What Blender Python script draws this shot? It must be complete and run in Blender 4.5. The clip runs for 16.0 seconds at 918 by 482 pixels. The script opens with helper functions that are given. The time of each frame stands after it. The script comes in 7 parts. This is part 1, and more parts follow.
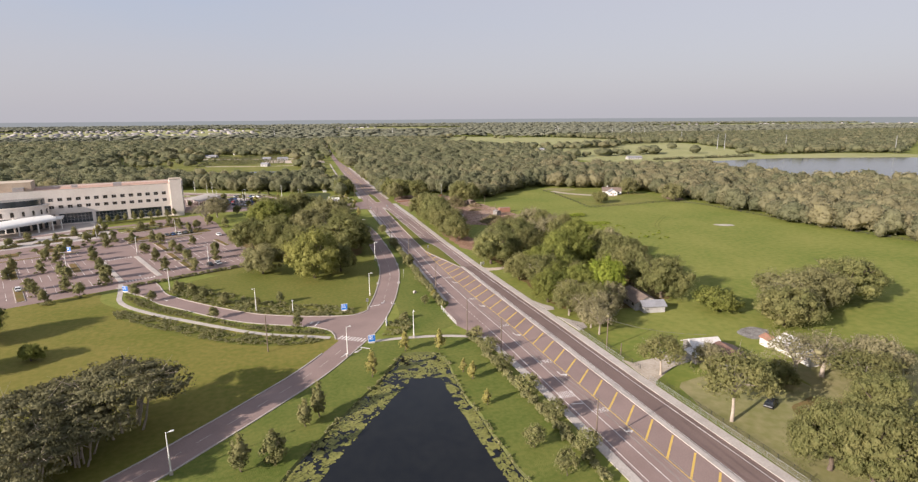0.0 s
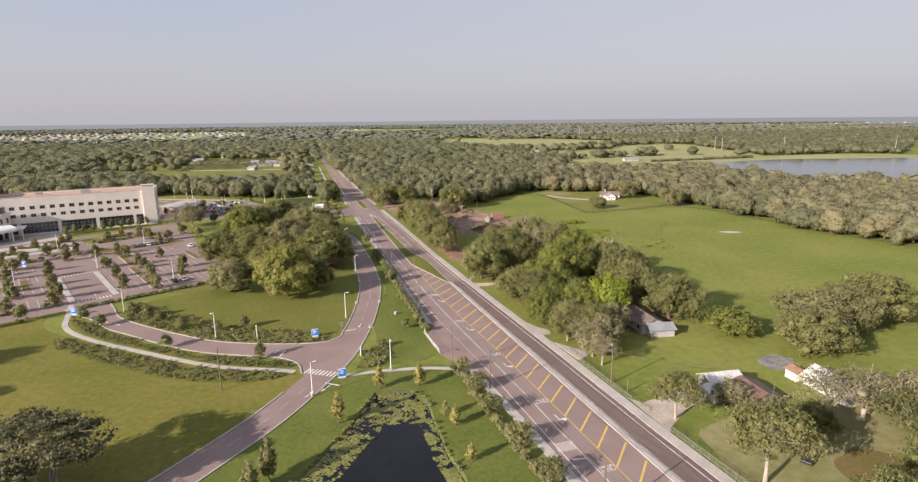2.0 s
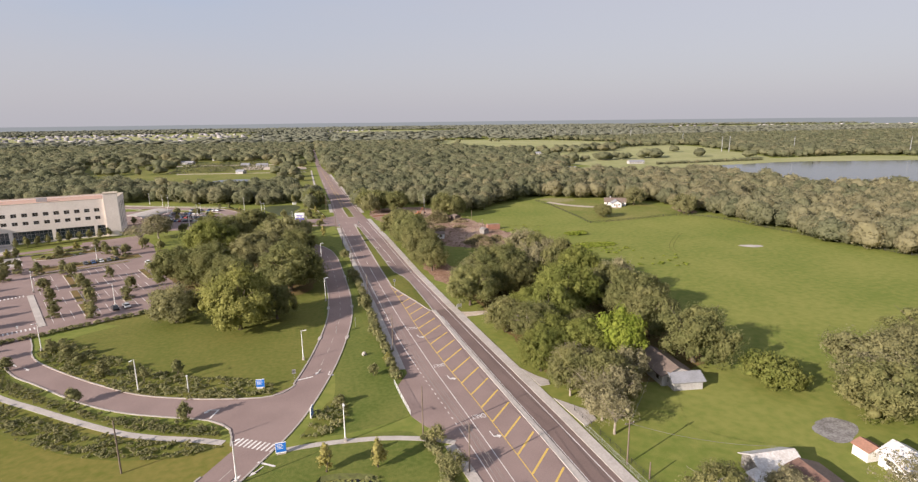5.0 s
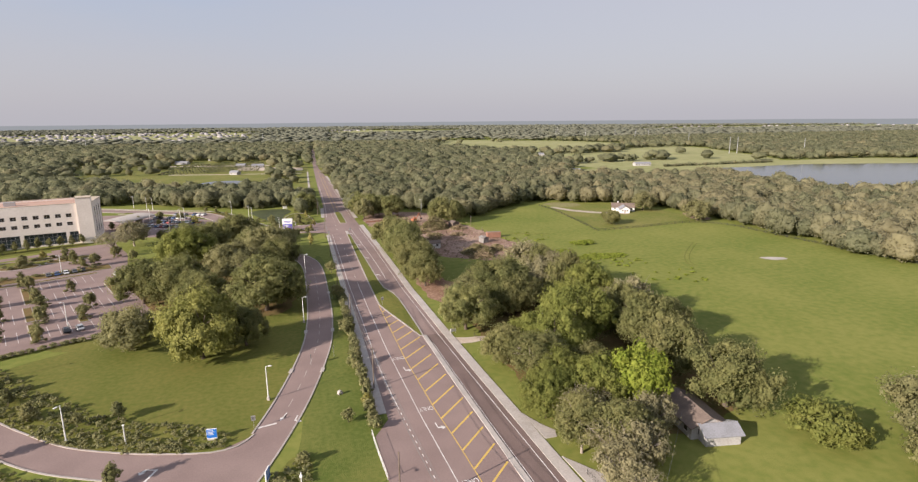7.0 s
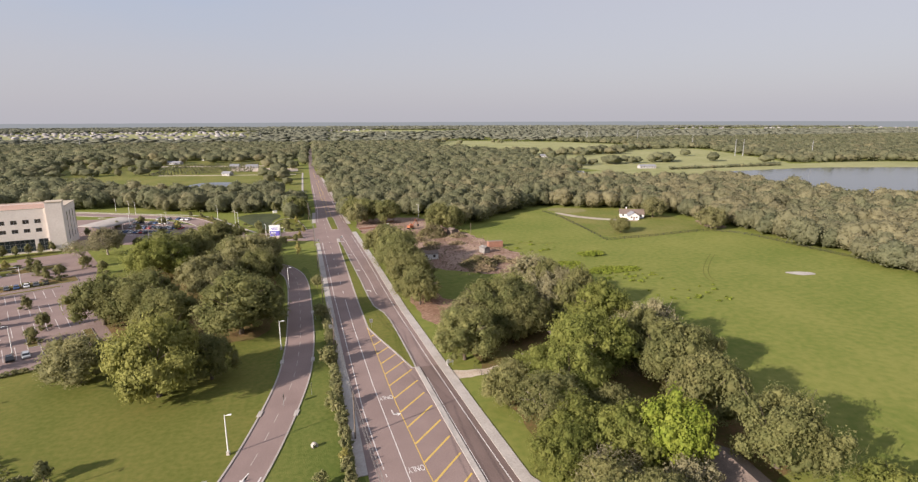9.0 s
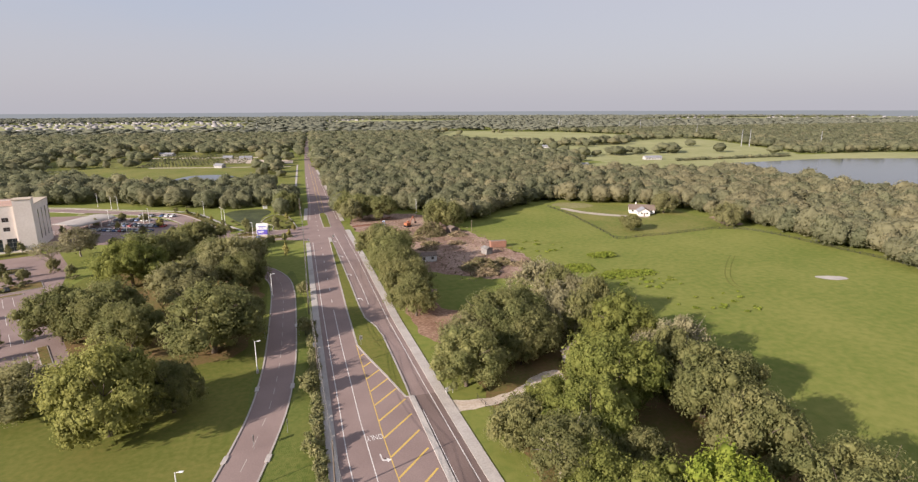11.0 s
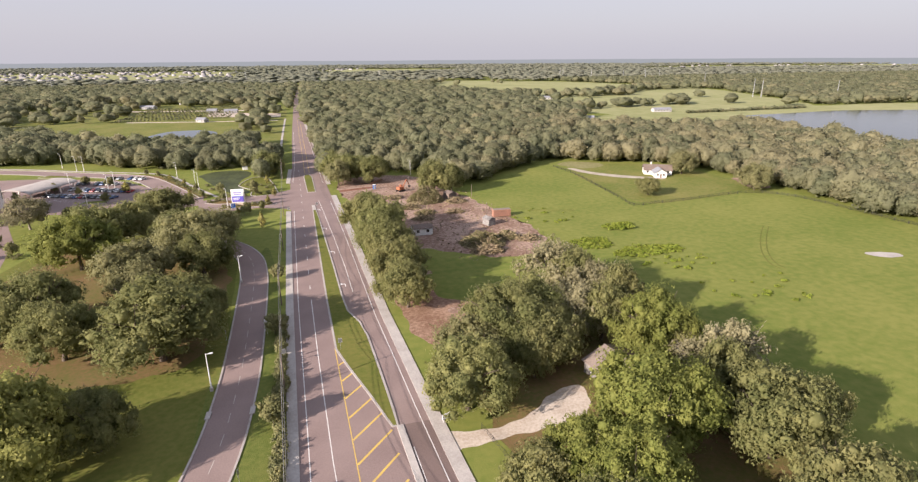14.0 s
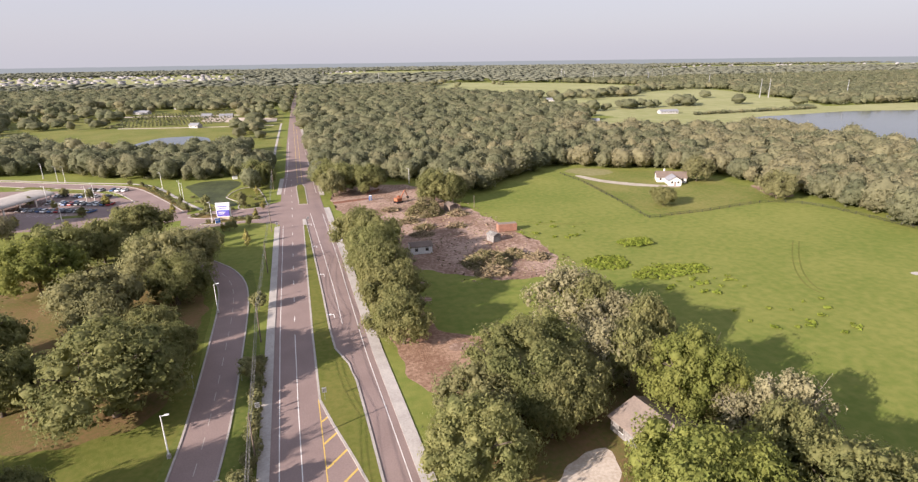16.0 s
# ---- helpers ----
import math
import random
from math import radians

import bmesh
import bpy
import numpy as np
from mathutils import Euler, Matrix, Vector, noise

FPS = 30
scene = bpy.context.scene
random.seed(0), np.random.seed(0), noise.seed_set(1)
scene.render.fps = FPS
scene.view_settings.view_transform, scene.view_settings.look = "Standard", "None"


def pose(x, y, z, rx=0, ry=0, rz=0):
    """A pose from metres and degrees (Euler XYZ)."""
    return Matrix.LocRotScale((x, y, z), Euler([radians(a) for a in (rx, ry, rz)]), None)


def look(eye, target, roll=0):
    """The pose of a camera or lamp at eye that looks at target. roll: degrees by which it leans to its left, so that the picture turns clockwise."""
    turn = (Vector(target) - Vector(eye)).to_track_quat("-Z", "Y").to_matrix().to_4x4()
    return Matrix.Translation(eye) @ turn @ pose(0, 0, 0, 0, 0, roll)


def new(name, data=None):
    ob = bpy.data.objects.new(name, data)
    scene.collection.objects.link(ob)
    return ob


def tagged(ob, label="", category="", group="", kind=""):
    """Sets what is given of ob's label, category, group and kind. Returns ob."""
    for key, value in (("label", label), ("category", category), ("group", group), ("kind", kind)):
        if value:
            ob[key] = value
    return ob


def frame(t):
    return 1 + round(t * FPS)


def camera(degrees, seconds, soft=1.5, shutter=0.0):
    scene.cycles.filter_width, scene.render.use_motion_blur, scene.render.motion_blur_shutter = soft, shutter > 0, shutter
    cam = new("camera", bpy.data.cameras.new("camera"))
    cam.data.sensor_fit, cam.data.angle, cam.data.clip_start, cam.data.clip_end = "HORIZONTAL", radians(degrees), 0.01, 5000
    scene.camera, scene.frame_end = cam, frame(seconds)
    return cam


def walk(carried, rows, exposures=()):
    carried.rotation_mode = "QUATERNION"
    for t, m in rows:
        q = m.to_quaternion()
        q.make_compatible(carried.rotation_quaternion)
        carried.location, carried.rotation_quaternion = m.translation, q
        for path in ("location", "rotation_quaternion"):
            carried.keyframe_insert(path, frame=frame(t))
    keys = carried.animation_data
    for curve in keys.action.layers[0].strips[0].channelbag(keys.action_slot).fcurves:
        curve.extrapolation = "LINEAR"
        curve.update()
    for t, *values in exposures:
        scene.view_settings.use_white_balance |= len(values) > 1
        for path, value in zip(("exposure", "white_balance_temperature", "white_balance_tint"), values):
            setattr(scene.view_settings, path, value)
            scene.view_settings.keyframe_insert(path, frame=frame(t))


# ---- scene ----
cam = camera(80.0, 16.0, 1.3)
PATH = [
    (0, (4.063, 15.746, 59.23), (4.605, 17.62, 58.788), -0.4),
    (0.5, (5.952, 20.259, 59.208), (6.501, 22.132, 58.769), -0.4),
    (1, (7.903, 24.626, 59.196), (8.458, 26.496, 58.757), -0.5),
    (1.5, (10.027, 28.853, 59.218), (10.585, 30.723, 58.779), -0.6),
    (2, (12.351, 33.078, 59.269), (12.908, 34.948, 58.832), -0.6),
    (2.5, (14.765, 37.34, 59.32), (15.323, 39.211, 58.884), -0.6),
    (3, (17.138, 41.646, 59.353), (17.694, 43.518, 58.919), -0.6),
    (3.5, (19.446, 46.022, 59.374), (20.0, 47.894, 58.94), -0.7),
    (4, (21.705, 50.463, 59.389), (22.257, 52.336, 58.955), -0.7),
    (6.5, (32.224, 73.675, 59.516), (32.77, 75.549, 59.082), -0.6),
    (7, (34.145, 78.664, 59.516), (34.687, 80.54, 59.082), -0.5),
    (7.5, (35.818, 83.673, 59.532), (36.359, 85.549, 59.097), -0.5),
    (8, (37.328, 88.557, 59.577), (37.869, 90.433, 59.143), -0.4),
    (8.5, (38.701, 93.211, 59.641), (39.242, 95.087, 59.206), -0.3),
    (9, (40.013, 97.781, 59.695), (40.556, 99.656, 59.262), -0.2),
    (11.5, (46.315, 120.158, 59.997), (46.855, 122.018, 59.498), -0.3),
    (12, (47.574, 124.606, 60.016), (48.114, 126.455, 59.477), -0.4),
    (12.5, (48.852, 129.027, 60.032), (49.389, 130.866, 59.459), -0.4),
    (13, (50.088, 133.353, 60.024), (50.623, 135.182, 59.417), -0.4),
    (13.5, (51.274, 137.621, 60.048), (51.808, 139.443, 59.418), -0.4),
    (14, (52.441, 141.903, 60.089), (52.975, 143.723, 59.453), -0.4),
    (14.5, (53.655, 146.221, 60.139), (54.188, 148.041, 59.505), -0.5),
    (15, (54.892, 150.489, 60.163), (55.423, 152.31, 59.53), -0.6),
    (15.5, (56.066, 154.646, 60.175), (56.596, 156.468, 59.543), -0.6),
    (16, (57.224, 158.856, 60.209), (57.753, 160.678, 59.579), -0.8),
]
walk(cam, [(t, look(eye, target, roll)) for t, eye, target, roll in PATH], exposures=[(0, 0.91, 6280, 15), (9, 0.88, 6280, 15), (12, 0.92, 6240, 16), (14, 1.13, 6220, 17), (16, 1.19, 6200, 17)])

# ---- world, sun, exposure ----
SUN_AZ = math.atan2(-0.9285, -0.3714)
SUN_EL = radians(21.3)
world = bpy.data.worlds.new("sky")
scene.world = world
world.use_nodes = True
wn, wl = world.node_tree.nodes, world.node_tree.links
wn.clear()
w_sky = wn.new("ShaderNodeTexSky")
w_sky.sky_type = "NISHITA"
w_sky.sun_disc = False
w_sky.sun_elevation, w_sky.sun_rotation = SUN_EL, SUN_AZ
w_sky.air_density, w_sky.dust_density, w_sky.ozone_density = 1.0, 3.0, 1.0
w_veil = wn.new("ShaderNodeMixRGB")
w_veil.inputs[0].default_value = 0.82
w_dir, w_split, w_blue, w_east, w_both = wn.new("ShaderNodeTexCoord"), wn.new("ShaderNodeSeparateXYZ"), wn.new("ShaderNodeMapRange"), wn.new("ShaderNodeMapRange"), wn.new("ShaderNodeMath")
w_blue.inputs[1].default_value, w_blue.inputs[2].default_value = 0.03, 0.3
w_east.inputs[1].default_value, w_east.inputs[2].default_value = 0.75, -0.35
w_blue.interpolation_type = w_east.interpolation_type = "SMOOTHSTEP"
w_both.operation = "MULTIPLY"
w_thin = wn.new("ShaderNodeMixRGB")
w_thin.inputs[1].default_value, w_thin.inputs[2].default_value = (3.68, 3.6, 3.74, 1), (2.8, 3.44, 4.36, 1)
wl.new(w_dir.outputs["Generated"], w_split.inputs[0])
wl.new(w_split.outputs[2], w_blue.inputs[0])
wl.new(w_split.outputs[0], w_east.inputs[0])
wl.new(w_blue.outputs[0], w_both.inputs[0])
wl.new(w_east.outputs[0], w_both.inputs[1])
w_map, w_wisp, w_clear, w_blend = wn.new("ShaderNodeMapping"), wn.new("ShaderNodeTexNoise"), wn.new("ShaderNodeMapRange"), wn.new("ShaderNodeMath")
w_map.inputs["Scale"].default_value = (2.0, 2.0, 9.0)
w_wisp.inputs["Scale"].default_value, w_wisp.inputs["Detail"].default_value = 1.6, 5
w_clear.inputs[1].default_value, w_clear.inputs[2].default_value, w_clear.inputs[3].default_value = 0.35, 0.7, 0.55
w_blend.operation = "MULTIPLY"
wl.new(w_dir.outputs["Generated"], w_map.inputs[0])
wl.new(w_map.outputs[0], w_wisp.inputs["Vector"])
wl.new(w_wisp.outputs["Fac"], w_clear.inputs[0])
wl.new(w_both.outputs[0], w_blend.inputs[0])
wl.new(w_clear.outputs[0], w_blend.inputs[1])
wl.new(w_blend.outputs[0], w_thin.inputs[0])
wl.new(w_thin.outputs[0], w_veil.inputs[2])
w_bg = wn.new("ShaderNodeBackground")
w_bg.inputs[1].default_value = 0.085
w_out = wn.new("ShaderNodeOutputWorld")
wl.new(w_sky.outputs[0], w_veil.inputs[1])
wl.new(w_veil.outputs[0], w_bg.inputs[0])
wl.new(w_bg.outputs[0], w_out.inputs[0])

sun_lamp = bpy.data.lights.new("sun", "SUN")
sun_lamp.energy, sun_lamp.angle, sun_lamp.color = 5.0, radians(0.6), (1.0, 0.89, 0.75)
sun = new("sun", sun_lamp)
sun.matrix_world = look((0, 0, 300), (math.cos(SUN_EL) * 0.9285, math.cos(SUN_EL) * 0.3714, 300 - math.sin(SUN_EL)))


# ---- materials ----
def material(name, color, rough=0.8, metal=0.0, vary=None, scale=1.0, fine=20.0, bump=0.0, bump_scale=30.0, island=0.0, objects=0.0, leaf=0.0, spec=0.3, amount=1.0, tone=None):
    """A surface whose colour wanders between color and vary at two scales, with fine relief. island, objects: how far single pieces differ in brightness."""
    m = bpy.data.materials.new(name)
    m.use_nodes = True
    n, l = m.node_tree.nodes, m.node_tree.links
    b = n["Principled BSDF"]
    b.inputs["Roughness"].default_value, b.inputs["Metallic"].default_value = rough, metal
    b.inputs["Specular IOR Level"].default_value = spec
    b.inputs["Base Color"].default_value = (*color, 1)
    geo = n.new("ShaderNodeNewGeometry")
    last = None
    if vary:
        wide, close, ramp, mix = n.new("ShaderNodeTexNoise"), n.new("ShaderNodeTexNoise"), n.new("ShaderNodeMath"), n.new("ShaderNodeMixRGB")
        wide.inputs["Scale"].default_value, wide.inputs["Detail"].default_value = scale, 5
        close.inputs["Scale"].default_value, close.inputs["Detail"].default_value = fine, 3
        for t in (wide, close):
            l.new(geo.outputs["Position"], t.inputs["Vector"])
        add = n.new("ShaderNodeMath")
        add.operation = "ADD"
        l.new(wide.outputs["Fac"], add.inputs[0])
        l.new(close.outputs["Fac"], add.inputs[1])
        ramp.operation = "MULTIPLY_ADD"
        ramp.inputs[1].default_value, ramp.inputs[2].default_value = 2.2 * amount, 0.5 - 2.2 * amount
        ramp.use_clamp = True
        l.new(add.outputs[0], ramp.inputs[0])
        l.new(ramp.outputs[0], mix.inputs[0])
        mix.inputs[1].default_value, mix.inputs[2].default_value = (*color, 1), (*vary, 1)
        last = mix.outputs[0]
        l.new(last, b.inputs["Base Color"])
    if tone:
        own, curve_, mixed = n.new("ShaderNodeAttribute"), n.new("ShaderNodeMath"), n.new("ShaderNodeMixRGB")
        own.attribute_name = "tone"
        curve_.operation = "POWER"
        curve_.inputs[1].default_value = 1.6
        l.new(own.outputs["Fac"], curve_.inputs[0])
        l.new(curve_.outputs[0], mixed.inputs[0])
        l.new(last, mixed.inputs[1])
        mixed.inputs[2].default_value = (*tone, 1)
        last = mixed.outputs[0]
        l.new(last, b.inputs["Base Color"])
    for amount_, source in ((island, geo.outputs["Random Per Island"]), (objects, None)):
        if amount_:
            if source is None:
                source = n.new("ShaderNodeObjectInfo").outputs["Random"]
            val, hue = n.new("ShaderNodeMath"), n.new("ShaderNodeHueSaturation")
            val.operation = "MULTIPLY_ADD"
            val.inputs[1].default_value, val.inputs[2].default_value = 2 * amount_, 1 - amount_
            l.new(source, val.inputs[0])
            l.new(val.outputs[0], hue.inputs["Value"])
            if last:
                l.new(last, hue.inputs["Color"])
            else:
                hue.inputs["Color"].default_value = (*color, 1)
            last = hue.outputs[0]
            l.new(last, b.inputs["Base Color"])
    if bump:
        bt, bn = n.new("ShaderNodeTexNoise"), n.new("ShaderNodeBump")
        bt.inputs["Scale"].default_value, bt.inputs["Detail"].default_value = bump_scale, 4
        l.new(geo.outputs["Position"], bt.inputs["Vector"])
        bn.inputs["Strength"].default_value, bn.inputs["Distance"].default_value = 0.8, bump
        l.new(bt.outputs["Fac"], bn.inputs["Height"])
        l.new(bn.outputs[0], b.inputs["Normal"])
    if leaf:
        tr, ms = n.new("ShaderNodeBsdfTranslucent"), n.new("ShaderNodeMixShader")
        ms.inputs[0].default_value = leaf
        tr.inputs[0].default_value = (*color, 1)
        if last:
            l.new(last, tr.inputs[0])
        l.new(b.outputs[0], ms.inputs[1])
        l.new(tr.outputs[0], ms.inputs[2])
        l.new(ms.outputs[0], n["Material Output"].inputs["Surface"])
    return m


M_GRASS = material("grass", (0.127, 0.156, 0.031), 0.9, vary=(0.201, 0.204, 0.053), scale=0.03, fine=0.45, bump=0.06, bump_scale=3.0, spec=0.1, amount=0.9)
M_LAWN_DRY = material("yellowing_lawn", (0.121, 0.127, 0.024), 0.9, vary=(0.188, 0.161, 0.043), scale=0.04, fine=0.7, bump=0.06, bump_scale=5.0, spec=0.1)
M_LAWN = material("mown_lawn", (0.104, 0.119, 0.024), 0.9, vary=(0.158, 0.149, 0.039), scale=0.05, fine=0.9, bump=0.06, bump_scale=5.0, spec=0.1)
M_ROUGH_GRASS = material("rough_grass", (0.124, 0.146, 0.031), 0.9, vary=(0.201, 0.184, 0.058), scale=0.05, fine=0.6, bump=0.15, bump_scale=3.0, spec=0.1)
M_DRY = material("sandy_soil", (0.2, 0.125, 0.09), 0.95, vary=(0.36, 0.255, 0.2), scale=0.09, fine=0.9, bump=0.35, bump_scale=1.2, spec=0.1, amount=1.6)
M_GRAVEL = material("pale_gravel", (0.46, 0.4, 0.34), 0.95, vary=(0.34, 0.29, 0.23), scale=0.25, fine=2.0, bump=0.04, bump_scale=8.0, spec=0.1)
M_SAND = material("pale_sand", (0.56, 0.48, 0.4), 0.95, vary=(0.42, 0.34, 0.27), scale=0.25, fine=2.0, bump=0.05, bump_scale=6.0, spec=0.1)
M_SHINGLE_GREY = material("grey_shingles", (0.26, 0.26, 0.28), 0.85, vary=(0.2, 0.2, 0.21), scale=0.5, fine=4.0, bump=0.02, bump_scale=9)
M_FAR_WALL = material("far_house_walls", (0.3, 0.28, 0.275), 0.85, vary=(0.17, 0.16, 0.16), scale=0.02, fine=0.2, island=0.5)
M_LITTER = material("leaf_litter", (0.12, 0.112, 0.034), 0.95, vary=(0.19, 0.118, 0.058), scale=0.12, fine=1.2, bump=0.1, bump_scale=4.0, spec=0.1)
M_RUSTY = material("rusty_soil", (0.2, 0.115, 0.075), 0.95, vary=(0.33, 0.215, 0.15), scale=0.12, fine=1.2, bump=0.2, bump_scale=2.0, spec=0.1, amount=1.4)
M_ASPHALT = material("asphalt", (0.211, 0.151, 0.136), 0.85, vary=(0.266, 0.195, 0.175), scale=0.12, fine=4.0, bump=0.01, bump_scale=60, spec=0.25)
M_ASPHALT_NEW = material("newer_asphalt", (0.145, 0.103, 0.091), 0.85, vary=(0.182, 0.129, 0.115), scale=0.15, fine=4.0, bump=0.01, bump_scale=60, spec=0.25)
M_CONCRETE = material("concrete", (0.456, 0.410, 0.373), 0.85, vary=(0.346, 0.310, 0.282), scale=0.25, fine=3.0, bump=0.006, bump_scale=40, spec=0.25)
M_KERB = material("kerb_concrete", (0.419, 0.373, 0.338), 0.85, vary=(0.310, 0.274, 0.246), scale=0.4, fine=4.0, bump=0.006, bump_scale=40, spec=0.25)
M_WHITE_PAINT = material("road_paint_white", (0.72, 0.69, 0.66), 0.7, vary=(0.55, 0.5, 0.47), scale=0.5, fine=6.0)
M_YELLOW_PAINT = material("road_paint_yellow", (0.62, 0.42, 0.1), 0.7, vary=(0.5, 0.34, 0.1), scale=0.5, fine=6.0)
M_WHITE = material("white_enamel", (0.75, 0.74, 0.72), 0.45, vary=(0.66, 0.65, 0.62), scale=0.8, fine=6.0)
M_GALV = material("galvanised_steel", (0.5, 0.5, 0.5), 0.45, metal=0.7, vary=(0.4, 0.4, 0.41), scale=1.0, fine=9.0)
M_BLACK = material("black_metal", (0.03, 0.03, 0.032), 0.5, metal=0.3, vary=(0.05, 0.045, 0.04), scale=1.0, fine=8.0)
M_WOOD_POLE = material("weathered_pole_wood", (0.19, 0.15, 0.115), 0.9, vary=(0.12, 0.09, 0.07), scale=1.0, fine=12.0, bump=0.01, bump_scale=20)
M_BARK = material("bark", (0.14, 0.11, 0.085), 0.95, vary=(0.08, 0.06, 0.045), scale=0.8, fine=6.0, bump=0.03, bump_scale=8)
M_PALE_BARK = material("pale_bark", (0.36, 0.31, 0.26), 0.95, vary=(0.25, 0.21, 0.17), scale=0.8, fine=6.0, bump=0.03, bump_scale=8)
M_LEAF_OAK = material("oak_leaves", (0.169, 0.182, 0.067), 0.75, vary=(0.290, 0.281, 0.112), scale=0.12, fine=0.9, island=0.12, objects=0.12, leaf=0.56, spec=0.2)
M_LEAF_OLIVE = material("olive_leaves", (0.180, 0.188, 0.071), 0.75, vary=(0.306, 0.287, 0.119), scale=0.12, fine=0.9, island=0.12, objects=0.12, leaf=0.55, spec=0.2)
M_LEAF_GREY = material("mossy_grey_leaves", (0.207, 0.189, 0.099), 0.75, vary=(0.330, 0.297, 0.172), scale=0.2, fine=0.9, island=0.12, objects=0.1, leaf=0.38, spec=0.2)
M_LEAF_WILLOW = material("willow_leaves", (0.203, 0.210, 0.054), 0.75, vary=(0.321, 0.310, 0.094), scale=0.2, fine=1.2, island=0.12, leaf=0.42, spec=0.2)
M_LEAF_THICKET = material("thicket_leaves", (0.1, 0.098, 0.05), 0.75, vary=(0.2, 0.185, 0.095), scale=0.2, fine=1.0, island=0.12, objects=0.1, leaf=0.35, spec=0.2)
M_LEAF_DUSKY = material("dusky_olive_leaves", (0.207, 0.203, 0.090), 0.75, vary=(0.320, 0.298, 0.142), scale=0.12, fine=0.9, island=0.12, objects=0.12, leaf=0.52, spec=0.2)
M_PASTURE = material("pale_far_pasture", (0.235, 0.24, 0.1), 0.9, vary=(0.31, 0.3, 0.15), scale=0.01, fine=0.08, bump=0.1, bump_scale=1.0, spec=0.1)
M_DRY_LAWN = material("dry_yard_grass", (0.174, 0.171, 0.064), 0.9, vary=(0.254, 0.226, 0.113), scale=0.05, fine=0.5, bump=0.06, bump_scale=4.0, spec=0.1)
M_LEAF_LIME = material("lime_leaves", (0.165, 0.215, 0.025), 0.75, vary=(0.27, 0.3, 0.05), scale=0.3, fine=1.2, island=0.12, leaf=0.4, spec=0.2)
M_LEAF_BRIGHT = material("yellow_green_leaves", (0.162, 0.186, 0.044), 0.75, vary=(0.268, 0.275, 0.074), scale=0.15, fine=0.9, island=0.12, objects=0.1, leaf=0.52, spec=0.2)
M_LEAF_RUST = material("russet_cypress_leaves", (0.3, 0.275, 0.08), 0.75, vary=(0.42, 0.37, 0.13), scale=0.3, fine=1.6, island=0.13, objects=0.15, leaf=0.4, spec=0.2)
M_LEAF_YOUNG = material("young_tree_leaves", (0.165, 0.172, 0.068), 0.75, vary=(0.27, 0.25, 0.11), scale=0.2, fine=1.0, island=0.12, objects=0.18, leaf=0.4, spec=0.2)
M_VERGE = material("lush_bank_grass", (0.086, 0.113, 0.023), 0.9, vary=(0.144, 0.152, 0.039), scale=0.08, fine=1.1, bump=0.1, bump_scale=4.0, spec=0.1)
# Woods leaves lifted and greyed, far ones most: haze is put into their colour.
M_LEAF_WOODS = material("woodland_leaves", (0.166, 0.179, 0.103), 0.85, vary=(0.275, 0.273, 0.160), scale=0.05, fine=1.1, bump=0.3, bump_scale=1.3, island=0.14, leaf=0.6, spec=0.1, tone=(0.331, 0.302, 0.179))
M_LEAF_FAR_HAZED = material("hazed_far_woodland_leaves", (0.17, 0.18, 0.132), 0.85, vary=(0.228, 0.226, 0.168), scale=0.006, fine=0.09, bump=2.0, bump_scale=0.12, island=0.08, leaf=0.38, spec=0.1)
M_SHRUB = material("shrub_leaves", (0.18, 0.188, 0.08), 0.75, vary=(0.29, 0.265, 0.125), scale=0.3, fine=1.8, island=0.16, objects=0.15, leaf=0.4, spec=0.2)
M_LILY = material("lily_pads", (0.13, 0.135, 0.035), 0.6, vary=(0.215, 0.205, 0.06), scale=0.3, fine=1.5, island=0.3, spec=0.25)
M_WATER = material("dark_pond_water", (0.006, 0.007, 0.009), 0.05, vary=(0.01, 0.011, 0.012), scale=0.1, fine=0.5, bump=0.003, bump_scale=2.0, spec=0.22)
M_MURKY = material("murky_green_water", (0.05, 0.057, 0.028), 0.55, vary=(0.08, 0.09, 0.04), scale=0.1, fine=0.5, bump=0.004, bump_scale=2.0, spec=0.05, amount=1.5)
M_MUD = material("dark_bank_mud", (0.07, 0.072, 0.028), 0.9, vary=(0.12, 0.13, 0.04), scale=0.2, fine=1.5, bump=0.05, bump_scale=4.0, spec=0.2)
M_LAKE = material("lake_water", (0.02, 0.025, 0.03), 0.12, vary=(0.03, 0.035, 0.04), scale=0.02, fine=0.2, bump=0.02, bump_scale=0.6, spec=0.6)
M_STUCCO = material("cream_stucco", (0.795, 0.723, 0.660), 0.85, vary=(0.708, 0.635, 0.572), scale=0.15, fine=1.5, bump=0.004, bump_scale=12)
M_STUCCO_TAN = material("tan_stucco", (0.5, 0.42, 0.33), 0.85, vary=(0.42, 0.35, 0.27), scale=0.15, fine=1.5)
M_ROOF_PINK = material("pinkish_roof_membrane", (0.46, 0.3, 0.23), 0.9, vary=(0.36, 0.24, 0.19), scale=0.08, fine=0.8)
M_GLASS_BLD = material("tinted_window_glass", (0.03, 0.042, 0.05), 0.06, vary=(0.05, 0.065, 0.075), scale=0.2, fine=1.0, spec=0.8)
M_GLASS_DARK = material("dark_window_glass", (0.045, 0.04, 0.035), 0.1, vary=(0.07, 0.06, 0.05), scale=0.3, fine=1.5, spec=0.6)
M_BLUE = material("blue_sign_panel", (0.02, 0.13, 0.5), 0.4, vary=(0.03, 0.17, 0.55), scale=0.5, fine=3.0)
